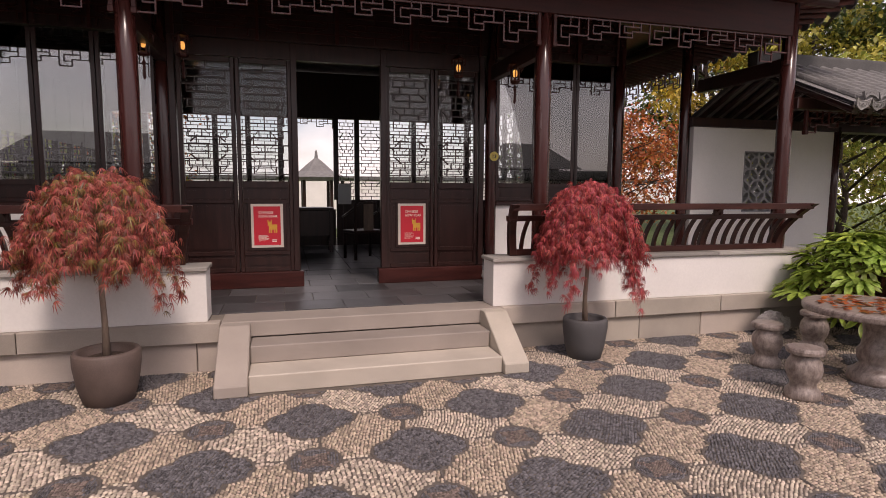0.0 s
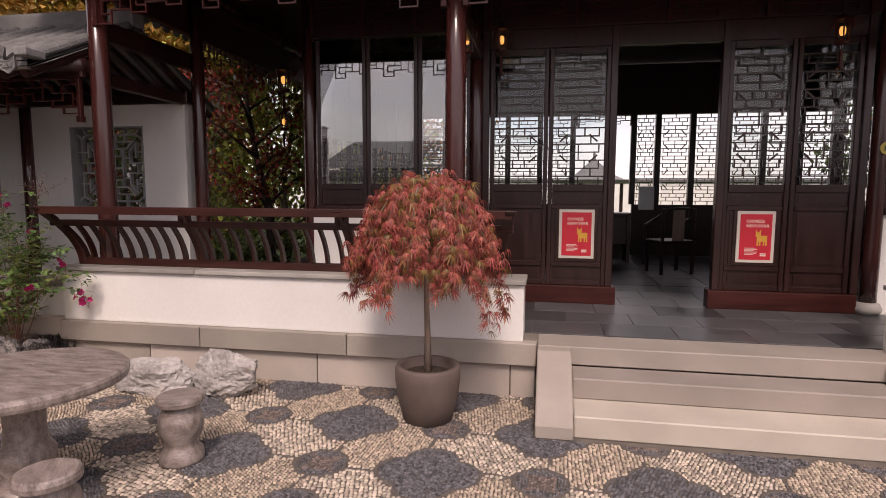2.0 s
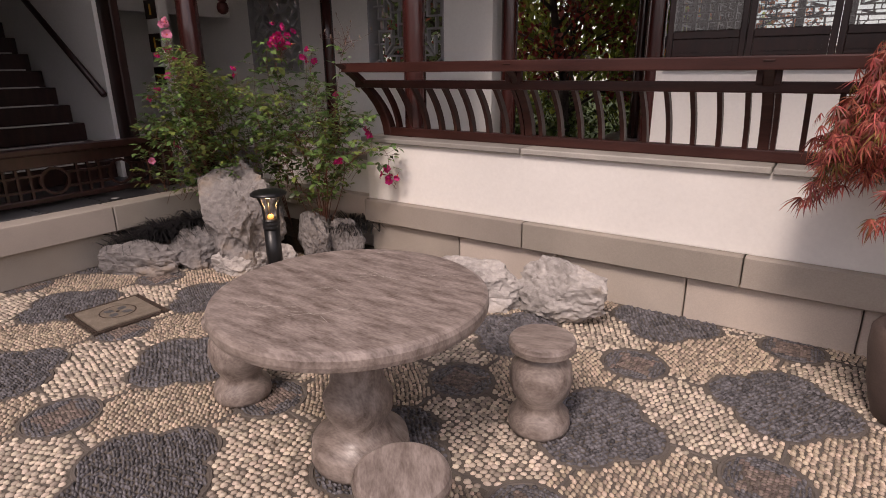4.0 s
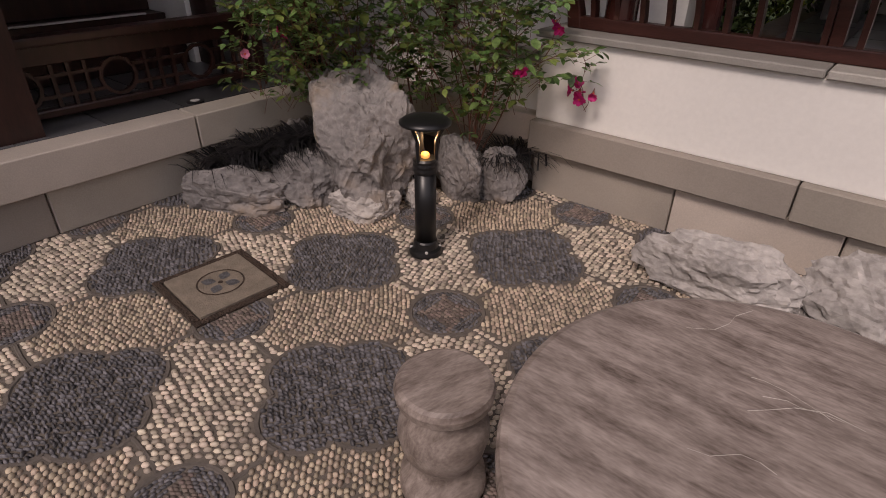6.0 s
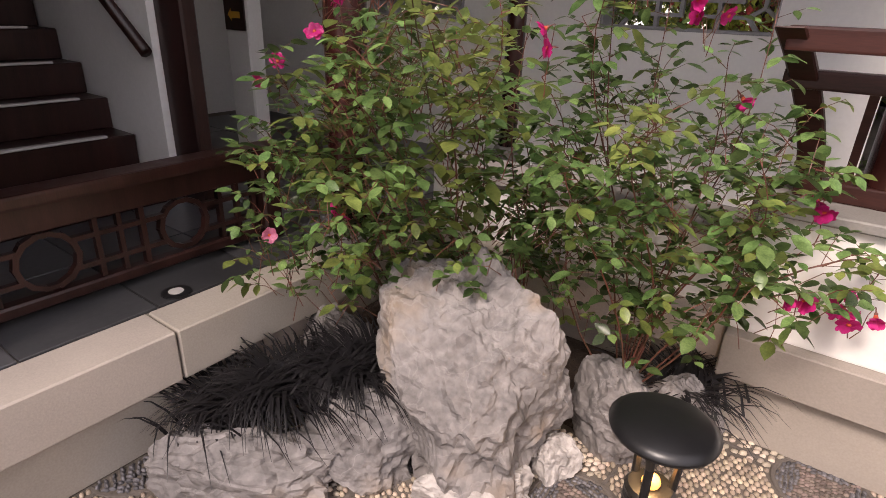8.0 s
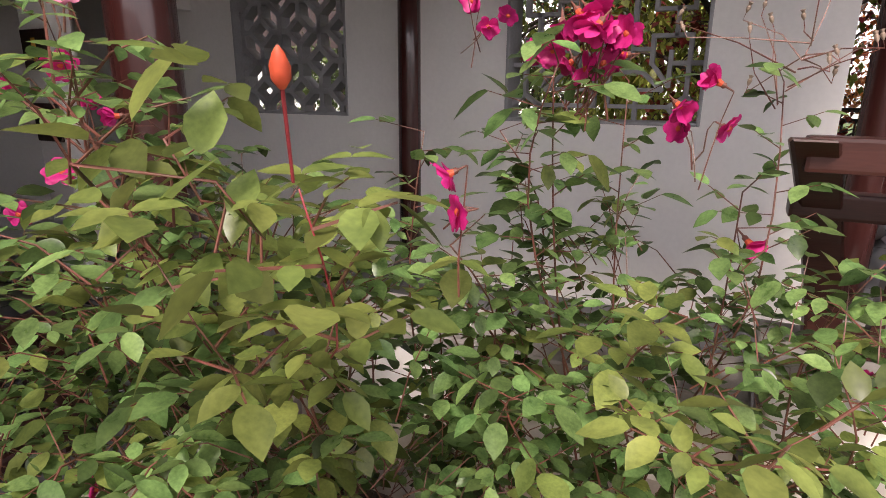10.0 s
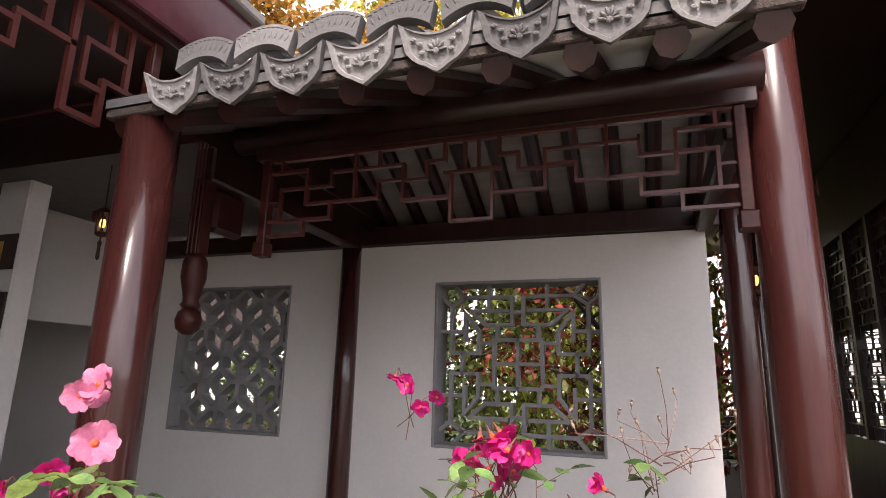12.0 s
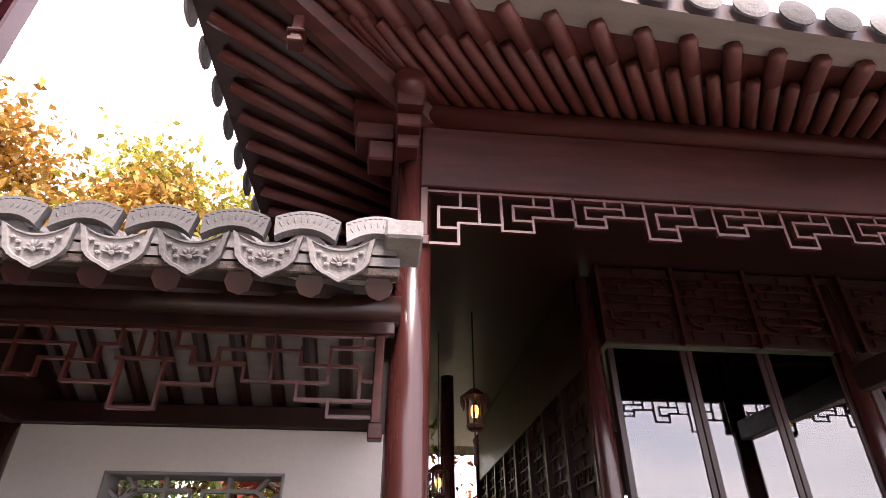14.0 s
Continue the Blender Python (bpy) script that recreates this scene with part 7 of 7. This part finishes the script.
# ---- trees beyond ----
def tree(name, label, x, y, h, spread, leafm, seed, leaves=2600, size=0.10, trunk=0.10, low=0.35, weep=0.0):
    rng = random.Random(seed)
    nr = np.random.default_rng(seed)
    t = thing(name, label, "tree", at=pose(x, y, -0.02))
    bm = bmesh.new()
    tips = []
    top = Vector((rng.uniform(-0.1, 0.1) * h, rng.uniform(-0.1, 0.1) * h, h * 0.92))
    tr = [Vector((0, 0, 0)).lerp(top, k / 6) + Vector((rng.gauss(0, 0.02) * h * (k > 0), rng.gauss(0, 0.02) * h * (k > 0), 0)) for k in range(7)]
    tube(bm, tr, [trunk * (1 - 0.13 * k) for k in range(7)], 9)
    for i in range(16):
        s = low * 0.6 + (0.95 - low * 0.6) * i / 15
        k = min(5, int(s * 6))
        p = tr[k].lerp(tr[k + 1], s * 6 - k)
        a = i * 2.4 + rng.uniform(-0.4, 0.4)
        l = spread * rng.uniform(0.6, 1.0) * (1.15 - 0.75 * abs(s - 0.5))
        q = p + Vector((math.cos(a) * l, math.sin(a) * l, l * rng.uniform(0.25, 0.7)))
        mid = p.lerp(q, 0.5) + Vector((0, 0, 0.08 * l))
        tube(bm, [p, mid, q], [trunk * 0.35, trunk * 0.2, trunk * 0.06], 5)
        tips += [q, mid, p.lerp(q, 0.78)]
        for _ in range(2):
            b = a + rng.uniform(-0.9, 0.9)
            q2 = mid + Vector((math.cos(b), math.sin(b), rng.uniform(0.1, 0.7))) * l * 0.5
            tube(bm, [mid, q2], [trunk * 0.14, trunk * 0.04], 4)
            tips.append(q2)
    part("trunk", bm, BARKD, t, "dark branching trunk", smooth=True)
    C = np.array([v[:] for v in tips])
    C = C[C[:, 2] > low * h * 0.7]
    idx = nr.integers(0, len(C), leaves)
    P = C[idx] + nr.normal(0, 1, (leaves, 3)) * np.array([spread * 0.15, spread * 0.15, spread * 0.10])
    if weep:
        P[:, 2] -= nr.random(leaves) ** 1.5 * weep
    v, f = scatter(FAR_V, FAR_F, place_mats(P, nr.uniform(0, 6.283, leaves), nr.normal(-0.4 - (0.9 if weep else 0), 0.6, leaves), nr.uniform(0.6, 1.4, leaves) * size, nr.normal(0, 0.5, leaves)))
    ob = new("crown", mesh_np("crown", v, f, leafm))
    ob.parent = t
    tagged(ob, kind="stuff")
    return t


tree("maple_tree", "red autumn maple behind the covered walk", -6.7, 10.4, 4.0, 1.4, TREEC, 41, 1400, 0.09, 0.09, 0.3)
tree("maple_tree", "dark red maple with a forked trunk beside the walk", -4.4, 9.7, 4.3, 1.2, TREEC, 57, 2600, 0.085, 0.09, 0.35)
tree("maple_tree", "yellow autumn maple above the walk roof", -8.6, 10.7, 6.5, 2.1, TREEO, 42, 34000, 0.11, 0.12, 0.85)
tree("maple_tree", "yellow-green autumn maple above the walk roof", -7.0, 10.8, 7.0, 2.2, TREEYG, 55, 42000, 0.11, 0.12, 0.85)
tree("garden_tree", "dark green tree behind the covered walk", -9.6, 12.3, 4.6, 2.0, TREEG, 52, 9000, 0.10, 0.1, 0.2)
tree("garden_tree", "dark green tree close behind the covered walk", -7.0, 9.3, 3.4, 1.2, TREEG, 53, 5000, 0.08, 0.07, 0.2)
tree("willow_tree", "yellow-green weeping tree behind the covered walk", -5.4, 12.3, 4.7, 1.7, WILLOW, 54, 9000, 0.12, 0.09, 0.4, 1.6)
tree("willow_tree", "pale green weeping willow", -5.0, 19.0, 6.0, 2.4, WILLOW, 43, 5200, 0.16, 0.16, 0.4, 2.6)
tree("maple_tree", "orange-red autumn maple beside the hall", 9.3, 14.5, 3.4, 2.2, TREER, 44, 4600, 0.11, 0.10, 0.25)
tree("maple_tree", "orange autumn maple beside the hall", 11.8, 17.0, 3.6, 2.4, TREER, 45, 3600, 0.13, 0.10, 0.25)
tree("garden_tree", "tall green garden tree", 13.5, 26.0, 8.5, 3.0, TREEG, 46, 5200, 0.22, 0.2, 0.3)
tree("garden_tree", "tall yellowing garden tree", 17.5, 19.5, 10.5, 3.0, TREEY, 47, 7000, 0.20, 0.2, 0.3)
tree("garden_tree", "tall green garden tree", 19.5, 24.0, 13.0, 3.4, TREEG, 48, 8000, 0.24, 0.2, 0.25)
tree("garden_tree", "green garden tree beyond the hall", -9.5, 24.0, 7.0, 3.2, TREEG, 49, 4200, 0.22, 0.2, 0.25)
tree("maple_tree", "red autumn maple in the back garden", -3.1, 15.0, 3.6, 1.8, TREER, 50, 3200, 0.10, 0.09, 0.3)
tree("garden_tree", "tall yellow-green tree behind the eastern walk roof", 18.5, 15.5, 8.0, 3.2, TREEYG, 71, 16000, 0.18, 0.18, 0.3)
tree("garden_tree", "tall olive-green tree behind the eastern walk roof", 22.5, 15.2, 9.2, 3.4, TREEG, 72, 16000, 0.20, 0.18, 0.3)
tree("garden_tree", "yellow-green tree beyond the east walk", 12.3, 9.5, 3.6, 2.3, WILLOW, 51, 9000, 0.11, 0.1, 0.15)
for i, (x, y, s) in enumerate(((-4.6, 9.0, 0.8), (-3.4, 13.6, 1.1), (-6.6, 9.6, 0.9), (8.0, 12.0, 0.9), (10.5, 11.0, 1.0), (-8.2, 10.5, 1.0), (-7.3, 8.3, 1.15), (-8.6, 8.8, 1.3), (-9.6, 10.2, 1.6), (-5.6, 11.4, 1.1), (-7.2, 12.8, 1.8), (-4.2, 12.4, 1.4), (-9.5, 13.6, 1.9))):
    n = 1500
    nr = np.random.default_rng(60 + i)
    u = nr.normal(0, 1, (n, 3))
    u /= np.linalg.norm(u, axis=1)[:, None]
    P = u * (0.6 + 0.4 * nr.random((n, 1))) * np.array([s, s * 0.8, s * 0.55]) + np.array([x, y, s * 0.45])
    P = P[P[:, 2] > 0.02]
    n = len(P)
    v, f = scatter(FAR_V, FAR_F, place_mats(P, nr.uniform(0, 6.283, n), nr.normal(0, 0.6, n), nr.uniform(0.06, 0.11, n), nr.normal(0, 0.5, n)))
    sh = thing("garden_shrub", "rounded dark green garden shrub", "shrub", "garden shrubs")
    ob = new("leaf", mesh_np("leaf", v, f, TREEG))
    ob.parent = sh
    tagged(ob, kind="stuff")
    bm = bmesh.new()
    for k in range(5):
        tube(bm, [Vector((x, y, -0.02)), Vector((x + s * 0.5 * math.cos(k * 1.3), y + s * 0.4 * math.sin(k * 1.3), s * 0.6))], [0.02, 0.008], 5)
    part("stem", bm, BARKD, sh)

house = thing("garden_house", "dark timber garden house with pale lattice panels", "house", kind="structure")
part("wall", block(-25.0, -9.0, 14.2, 17.0, 0, 4.6, 0), WOOD, house)
part("roof", block(-25.6, -8.4, 13.6, 17.6, 4.6, 5.1, 0.15, 2), TILE, house)
for k in range(6):
    part("panel", block(-14.6 + 0.95 * k, -13.9 + 0.95 * k, 14.14, 14.19, 0.9, 2.3, 0.01), PLASTER, house, "pale panel")

# ---- far buildings and the courtyard's other side ----
pav = thing("pavilion", "small white garden pavilion with upturned grey roof", "pavilion", at=pose(1.95, 24, 0) @ Matrix.Scale(0.76, 4))
part("roof", turned([(2.0, 2.55), (2.15, 2.72), (1.5, 2.78), (0.9, 3.05), (0.4, 3.5), (0.10, 3.75), (0.06, 4.1), (0.001, 4.2)], 6), TILE, pav)
for k in range(6):
    a = radians(60 * k)
    part("column", turned([(0.09, 0), (0.09, 2.6)], 10, 1.4 * math.cos(a), 1.4 * math.sin(a)), WOOD, pav)
part("rail_wall", turned([(1.5, 0), (1.5, 0.9)], 6), PLASTER, pav)
gw = thing("garden_wall", "long white garden wall with dark coping", "wall", kind="structure")
part("face", block(-30, 34, 44, 44.3, 0, 2.2, 0), PLASTER, gw)
part("coping", block(-30, 34, 43.9, 44.4, 2.2, 2.5, 0.05), TILE, gw)
south = thing("wall_south", "white courtyard wall with dark tiled coping", "wall", kind="structure")
part("face", block(-9.2, 13.5, -6.4, -6.1, 0, 1.95, 0), PLASTER, south)
part("coping", block(-9.3, 13.6, -6.7, -5.8, 1.95, 2.35, 0.06), TILE, south)
sh_ = thing("south_hall", "dark hall with a grey tiled roof across the courtyard", "house", kind="structure")
part("body", block(-7.5, 11.5, -10.0, -7.2, 0, 2.5, 0), WOOD, sh_)
bm = bmesh.new()
strip(bm, [Vector((-8.2, -6.5, 2.42)), Vector((12.2, -6.5, 2.42))], [Vector((-7.4, -8.6, 3.55)), Vector((11.4, -8.6, 3.55))])
strip(bm, [Vector((-7.4, -8.6, 3.55)), Vector((11.4, -8.6, 3.55))], [Vector((-8.2, -10.7, 2.42)), Vector((12.2, -10.7, 2.42))])
part("roof", bm, TILE, sh_, "grey tiled roof")
east = thing("wall_east", "white courtyard wall with dark tiled coping", "wall", kind="structure")
part("face", block(13.2, 13.5, -6.1, 5.4, 0, 2.3, 0), PLASTER, east)
part("coping", block(13.0, 13.7, -6.1, 5.4, 2.3, 2.75, 0.06), TILE, east)

# ---- dry leaves on the eastern table ----
nr = np.random.default_rng(77)
n = 150
ra, ta = 0.44 * np.sqrt(nr.random(n)), nr.uniform(0, 6.283, n)
P = np.stack([5.55 + ra * np.cos(ta), 3.56 + ra * np.sin(ta), np.full(n, 0.679) + nr.uniform(0, 0.006, n)], 1)
v, fc = scatter(LEAF_V, LEAF_F, place_mats(P, nr.uniform(0, 6.283, n), nr.normal(0, 0.08, n), nr.uniform(0.05, 0.085, n), nr.normal(0, 0.1, n)))
tagged(new("fallen_leaf", mesh_np("fallen_leaf", v, fc, TREER)), "dry orange-brown leaves strewn on the stone table", "leaves", kind="stuff")

# ---- slate tiles of the veranda, the walk and the terrace ----
TX, TY = 0.595, 0.45
slab = finish("tile", block(-TX / 2 + 0.003, TX / 2 - 0.003, -TY / 2 + 0.003, TY / 2 - 0.003, -0.012, 0.0, 0.002), SLATE)
for j in range(6):
    for i in range(19):
        x, y = -4.10 + TX * (i + 0.5) - 0.2975 * (j % 2), 5.63 + TY * (j + 0.5)
        if -3.85 < x < 6.5:
            piece("tile", slab, hall_floor, pose(x, y, F))
for i in range(19):
    for j in range(5):
        x, y = -3.80 + 0.6 * (i + 0.5), 8.34 + 0.72 * (j + 0.5)
        if x < 6.7:
            piece("tile", slab, hall_floor, Matrix.Translation((x, y, F)) @ Matrix.Diagonal((1.0, 1.595, 1, 1)))
for i in range(9):
    for j in range(3):
        piece("tile", slab, walk_floor, pose(-9.0 + TX * (i + 0.5), 5.56 + TY * (j + 0.5), F))
        piece("tile", slab, walk_floor_r, pose(6.9 + TX * (i + 0.5), 5.56 + TY * (j + 0.5), F))
for i in range(4):
    for j in range(14):
        piece("tile", slab, west_floor, pose(-6.225 - TX * i, -0.9 + TY * (j + 0.5), F))

# ---- pebble mosaic of the courtyard ----
GX, GY, GU, GV = 0.825, 3.955, 0.659, 0.618
BOW = 0.045


def cells(x, y):
    """Which part of the mosaic a point is in: 0 white cell, 1 clover, 2 medallion, 3 edging; and the cell's indices."""
    u, v = (x - GX) / GU, (y - GY) / GV
    i, j = np.round(u), np.round(v)
    dx, dy = (u - i) * GU, (v - j) * GV
    r, th = np.hypot(dx, dy), np.arctan2(dy, dx)
    clover = (np.mod(i + j, 2) < 0.5)
    ph = np.mod(th + math.pi / 4, math.pi / 2) - math.pi / 4
    R = np.where(clover, 0.145 * np.cos(ph) + np.sqrt(0.165 ** 2 - (0.145 * np.sin(ph)) ** 2), 0.158)
    kind = np.zeros(len(x), int)
    kind[(r < R) & clover] = 1
    kind[(r < R) & ~clover] = 2
    edge = np.abs(r - R) < 0.012
    # seams between neighbouring white cells, gently bowed
    fu, fv = np.floor(u), np.floor(v)
    wob_v = BOW * np.sin(math.pi * (u - fu)) * np.where(np.mod(fu + j, 2) < 0.5, 1, -1)
    wob_u = BOW * np.sin(math.pi * (v - fv)) * np.where(np.mod(i + fv, 2) < 0.5, -1, 1)
    seam = (np.abs(dx - wob_u) < 0.010) | (np.abs(dy - wob_v) < 0.010)
    kind[edge | (seam & (kind == 0))] = 3
    ci, cj = np.floor(u), np.floor(v)
    return kind, ci, cj, i, j, r, th, dx, dy


def pebble_template(n=6):
    V = [(math.cos(2 * math.pi * k / n), math.sin(2 * math.pi * k / n), -0.25) for k in range(n)]
    V += [(0.80 * math.cos(2 * math.pi * (k + 0.4) / n), 0.80 * math.sin(2 * math.pi * (k + 0.4) / n), 0.55) for k in range(n)]
    V.append((0.05, 0.02, 0.85))
    Fc = []
    for k in range(n):
        j = (k + 1) % n
        Fc += [(k, j, n + k), (j, n + j, n + k), (n + k, n + j, 2 * n)]
    return np.array(V, float), np.array(Fc, int)


PEB_V, PEB_F = pebble_template()


def lay(x0, x1, y0, y1, ang, a, b, seed):
    """Points on a staggered, jittered grid of rows turned by ang."""
    nr = np.random.default_rng(abs(seed) + 7)
    R = math.hypot(x1 - x0, y1 - y0) / 2
    cx, cy = (x0 + x1) / 2, (y0 + y1) / 2
    us, vs = np.arange(-R, R, a), np.arange(-R, R, b)
    U, Vv = np.meshgrid(us, vs)
    U = U + (np.arange(len(vs)) % 2)[:, None] * a / 2
    U, Vv = U.ravel() + nr.normal(0, a * 0.11, U.size), Vv.ravel() + nr.normal(0, b * 0.10, U.size)
    Vv = Vv + 0.014 * np.sin(U * 9 + seed)
    x, y = cx + U * math.cos(ang) - Vv * math.sin(ang), cy + U * math.sin(ang) + Vv * math.cos(ang)
    k = (x > x0) & (x < x1) & (y > y0) & (y < y1)
    return x[k], y[k]


X0, X1, Y0, Y1 = -5.76, 7.4, 1.55, 5.30
batches = {0: [[], []], 1: [[]], 2: [[], []]}


def add(store, x, y, yaw, la, lb, h, nr):
    n = len(x)
    if not n:
        return
    s = nr.uniform(0.82, 1.12, n)
    t = nr.uniform(0.85, 1.12, n)
    M = np.zeros((n, 4, 4))
    c, q = np.cos(yaw), np.sin(yaw)
    M[:, 0, 0], M[:, 0, 1], M[:, 1, 0], M[:, 1, 1] = c * la * s, -q * lb * t, q * la * s, c * lb * t
    M[:, 2, 2] = h * nr.uniform(0.7, 1.25, n)
    M[:, 0, 3], M[:, 1, 3], M[:, 2, 3], M[:, 3, 3] = x, y, 0.001 + nr.uniform(-0.002, 0.002, n), 1
    store.append(M)


nr = np.random.default_rng(5)
ia, ib = math.floor((X0 - GX) / GU), math.ceil((X1 - GX) / GU)
ja, jb = math.floor((Y0 - GY) / GV), math.ceil((Y1 - GY) / GV)
blocked = [(-4.195, 4.282, 0.09), (-0.655, 4.735, 0.14), (3.50, 4.86, 0.12)]


def keep(x, y):
    k = (x > X0) & (x < X1) & (y > Y0) & (y < Y1) & ~((x > 0.10) & (x < 2.79) & (y > 4.535))
    cs, sn = math.cos(radians(-5)), math.sin(radians(-5))
    u, v = (x + 4.705) * cs + (y - 3.44) * sn, -(x + 4.705) * sn + (y - 3.44) * cs
    k &= ~((np.abs(u) < 0.23) & (np.abs(v) < 0.23))
    for bx, by, br in blocked:
        k &= np.hypot(x - bx, y - by) > br
    return k & ~((x < -4.38) & (y > 4.90))


for i in range(ia, ib + 1):
    for j in range(ja, jb + 1):
        x0, y0 = GX + i * GU, GY + j * GV
        kind_row = (i + j) % 2
        # white cell: rows bend from cell to cell
        ang = (0.9, -0.75)[kind_row] + nr.normal(0, 0.18)
        a, b = ((0.034, 0.0225), (0.027, 0.020))[kind_row]
        x, y = lay(x0, x0 + GU, y0, y0 + GV, ang, a, b, 100 + i * 31 + j)
        kd = cells(x, y)[0]
        k = (kd == 0) & keep(x, y)
        add(batches[0][kind_row], x[k], y[k], ang + nr.normal(0, 0.16, int(k.sum())), a * 0.455, b * 0.46, 0.0125, nr)
        # clover
        if (i + j) % 2 == 0:
            ang = nr.uniform(-0.5, 0.5)
            x, y = lay(x0 - 0.37, x0 + 0.37, y0 - 0.37, y0 + 0.37, ang, 0.030, 0.015, 900 + i * 31 + j)
            kd, _, _, ci, cj, *_ = cells(x, y)
            k = (kd == 1) & keep(x, y)
            add(batches[1][0], x[k], y[k], ang + nr.normal(0, 0.4, int(k.sum())), 0.0145, 0.0068, 0.014, nr)
        else:
            x, y = lay(x0 - 0.17, x0 + 0.17, y0 - 0.17, y0 + 0.17, 0.7, 0.022, 0.013, 1900 + i * 31 + j)
            kd, _, _, _, _, r, th, dx, dy = cells(x, y)
            k = (kd == 2) & keep(x, y)
            star = (np.abs(dx + dy) ** 0.6 + np.abs(dx - dy) ** 0.6) < 0.43
            for sel, st in ((k & star, 0), (k & ~star, 1)):
                add(batches[2][st], x[sel], y[sel], np.where(st, th[sel] + 1.57, 0.4), 0.0115, 0.007, 0.008, nr)


def mosaic(name, mats, material, label):
    v, f = scatter(PEB_V, PEB_F, np.concatenate(mats))
    ob = new(name, mesh_np(name, v, f, material, True))
    ob.parent = yard
    return tagged(ob, label, kind="stuff")


mosaic("white_pebble", batches[0][0], PEBW, "cream pebbles laid in rows")
mosaic("tan_pebble", batches[0][1], PEBY, "smaller tan pebbles laid in rows")
mosaic("dark_pebble", batches[1][0], PEBD, "dark slate pebbles of the clover shapes")
mosaic("red_shard", batches[2][0], REDT, "red-brown shards of the medallions")
mosaic("dark_petal_pebble", batches[2][1], PEBD, "dark pebbles of the medallion petals")

# tile edging round every shape, a little proud
bm = bmesh.new()


def ribbon(points, w=0.012, z=0.006):
    n = len(points)
    for k in range(n - 1):
        (ax, ay), (bx, by) = points[k], points[k + 1]
        L = math.hypot(bx - ax, by - ay) or 1
        nx, ny = -(by - ay) / L * w, (bx - ax) / L * w
        mx, my = (ax + bx) / 2, (ay + by) / 2
        if not bool(keep(np.array([mx]), np.array([my]))[0]):
            continue
        c = [bm.verts.new(p) for p in ((ax - nx, ay - ny, 0.0005), (ax - nx * 0.6, ay - ny * 0.6, z), (ax + nx * 0.6, ay + ny * 0.6, z), (ax + nx, ay + ny, 0.0005), (bx - nx, by - ny, 0.0005), (bx - nx * 0.6, by - ny * 0.6, z), (bx + nx * 0.6, by + ny * 0.6, z), (bx + nx, by + ny, 0.0005))]
        for q in ((0, 1, 5, 4), (1, 2, 6, 5), (2, 3, 7, 6)):
            bm.faces.new([c[t] for t in q])


for i in range(ia, ib + 2):
    for j in range(ja, jb + 2):
        x0, y0 = GX + i * GU, GY + j * GV
        pts = []
        for s in range(41):
            th = 2 * math.pi * s / 40
            ph = (th + math.pi / 4) % (math.pi / 2) - math.pi / 4
            R = 0.145 * math.cos(ph) + math.sqrt(0.165 ** 2 - (0.145 * math.sin(ph)) ** 2) if (i + j) % 2 == 0 else 0.158
            pts.append((x0 + R * math.cos(th), y0 + R * math.sin(th)))
        ribbon(pts, 0.010)
        # seams to the next shape
        r0 = 0.31 if (i + j) % 2 == 0 else 0.158
        r1 = 0.158 if (i + j) % 2 == 0 else 0.31
        sg = 1 if (i + j) % 2 == 0 else -1
        line = [r0 + (GU - r0 - r1) * s / 8 for s in range(9)]
        ribbon([(x0 + q, y0 + sg * BOW * math.sin(math.pi * q / GU)) for q in line], 0.008)
        line = [r0 + (GV - r0 - r1) * s / 8 for s in range(9)]
        ribbon([(x0 - sg * BOW * math.sin(math.pi * q / GV), y0 + q) for q in line], 0.008)
ob = part("edging", bm, SEAM, yard, "brown-grey tile edging between the pebble shapes", kind="stuff")

# the mosaic's southern part, behind the walk, as one sheet with its clovers
south_yard = solid("pavement_south", block(-5.76, 9.4, -6.0, 1.53, 0.0005, 0.006, 0), PEBSHEET, "cream pebble mosaic continuing across the courtyard", "pavement", kind="structure")
bm = bmesh.new()
for i in range(-10, 14):
    for j in range(-16, -3):
        x0, y0 = GX + i * GU, GY + j * GV
        if not (-5.3 < x0 < 9.0 and -5.6 < y0 < 1.2):
            continue
        vs = []
        for s in range(24):
            th = 2 * math.pi * s / 24
            ph = (th + math.pi / 4) % (math.pi / 2) - math.pi / 4
            R = 0.145 * math.cos(ph) + math.sqrt(0.165 ** 2 - (0.145 * math.sin(ph)) ** 2) if (i + j) % 2 == 0 else 0.158
            vs.append(bm.verts.new((x0 + R * math.cos(th), y0 + R * math.sin(th), 0.010)))
        bm.faces.new(vs)
part("dark_clover", bm, PEBDARK, south_yard, "dark slate clover shapes", kind="stuff")
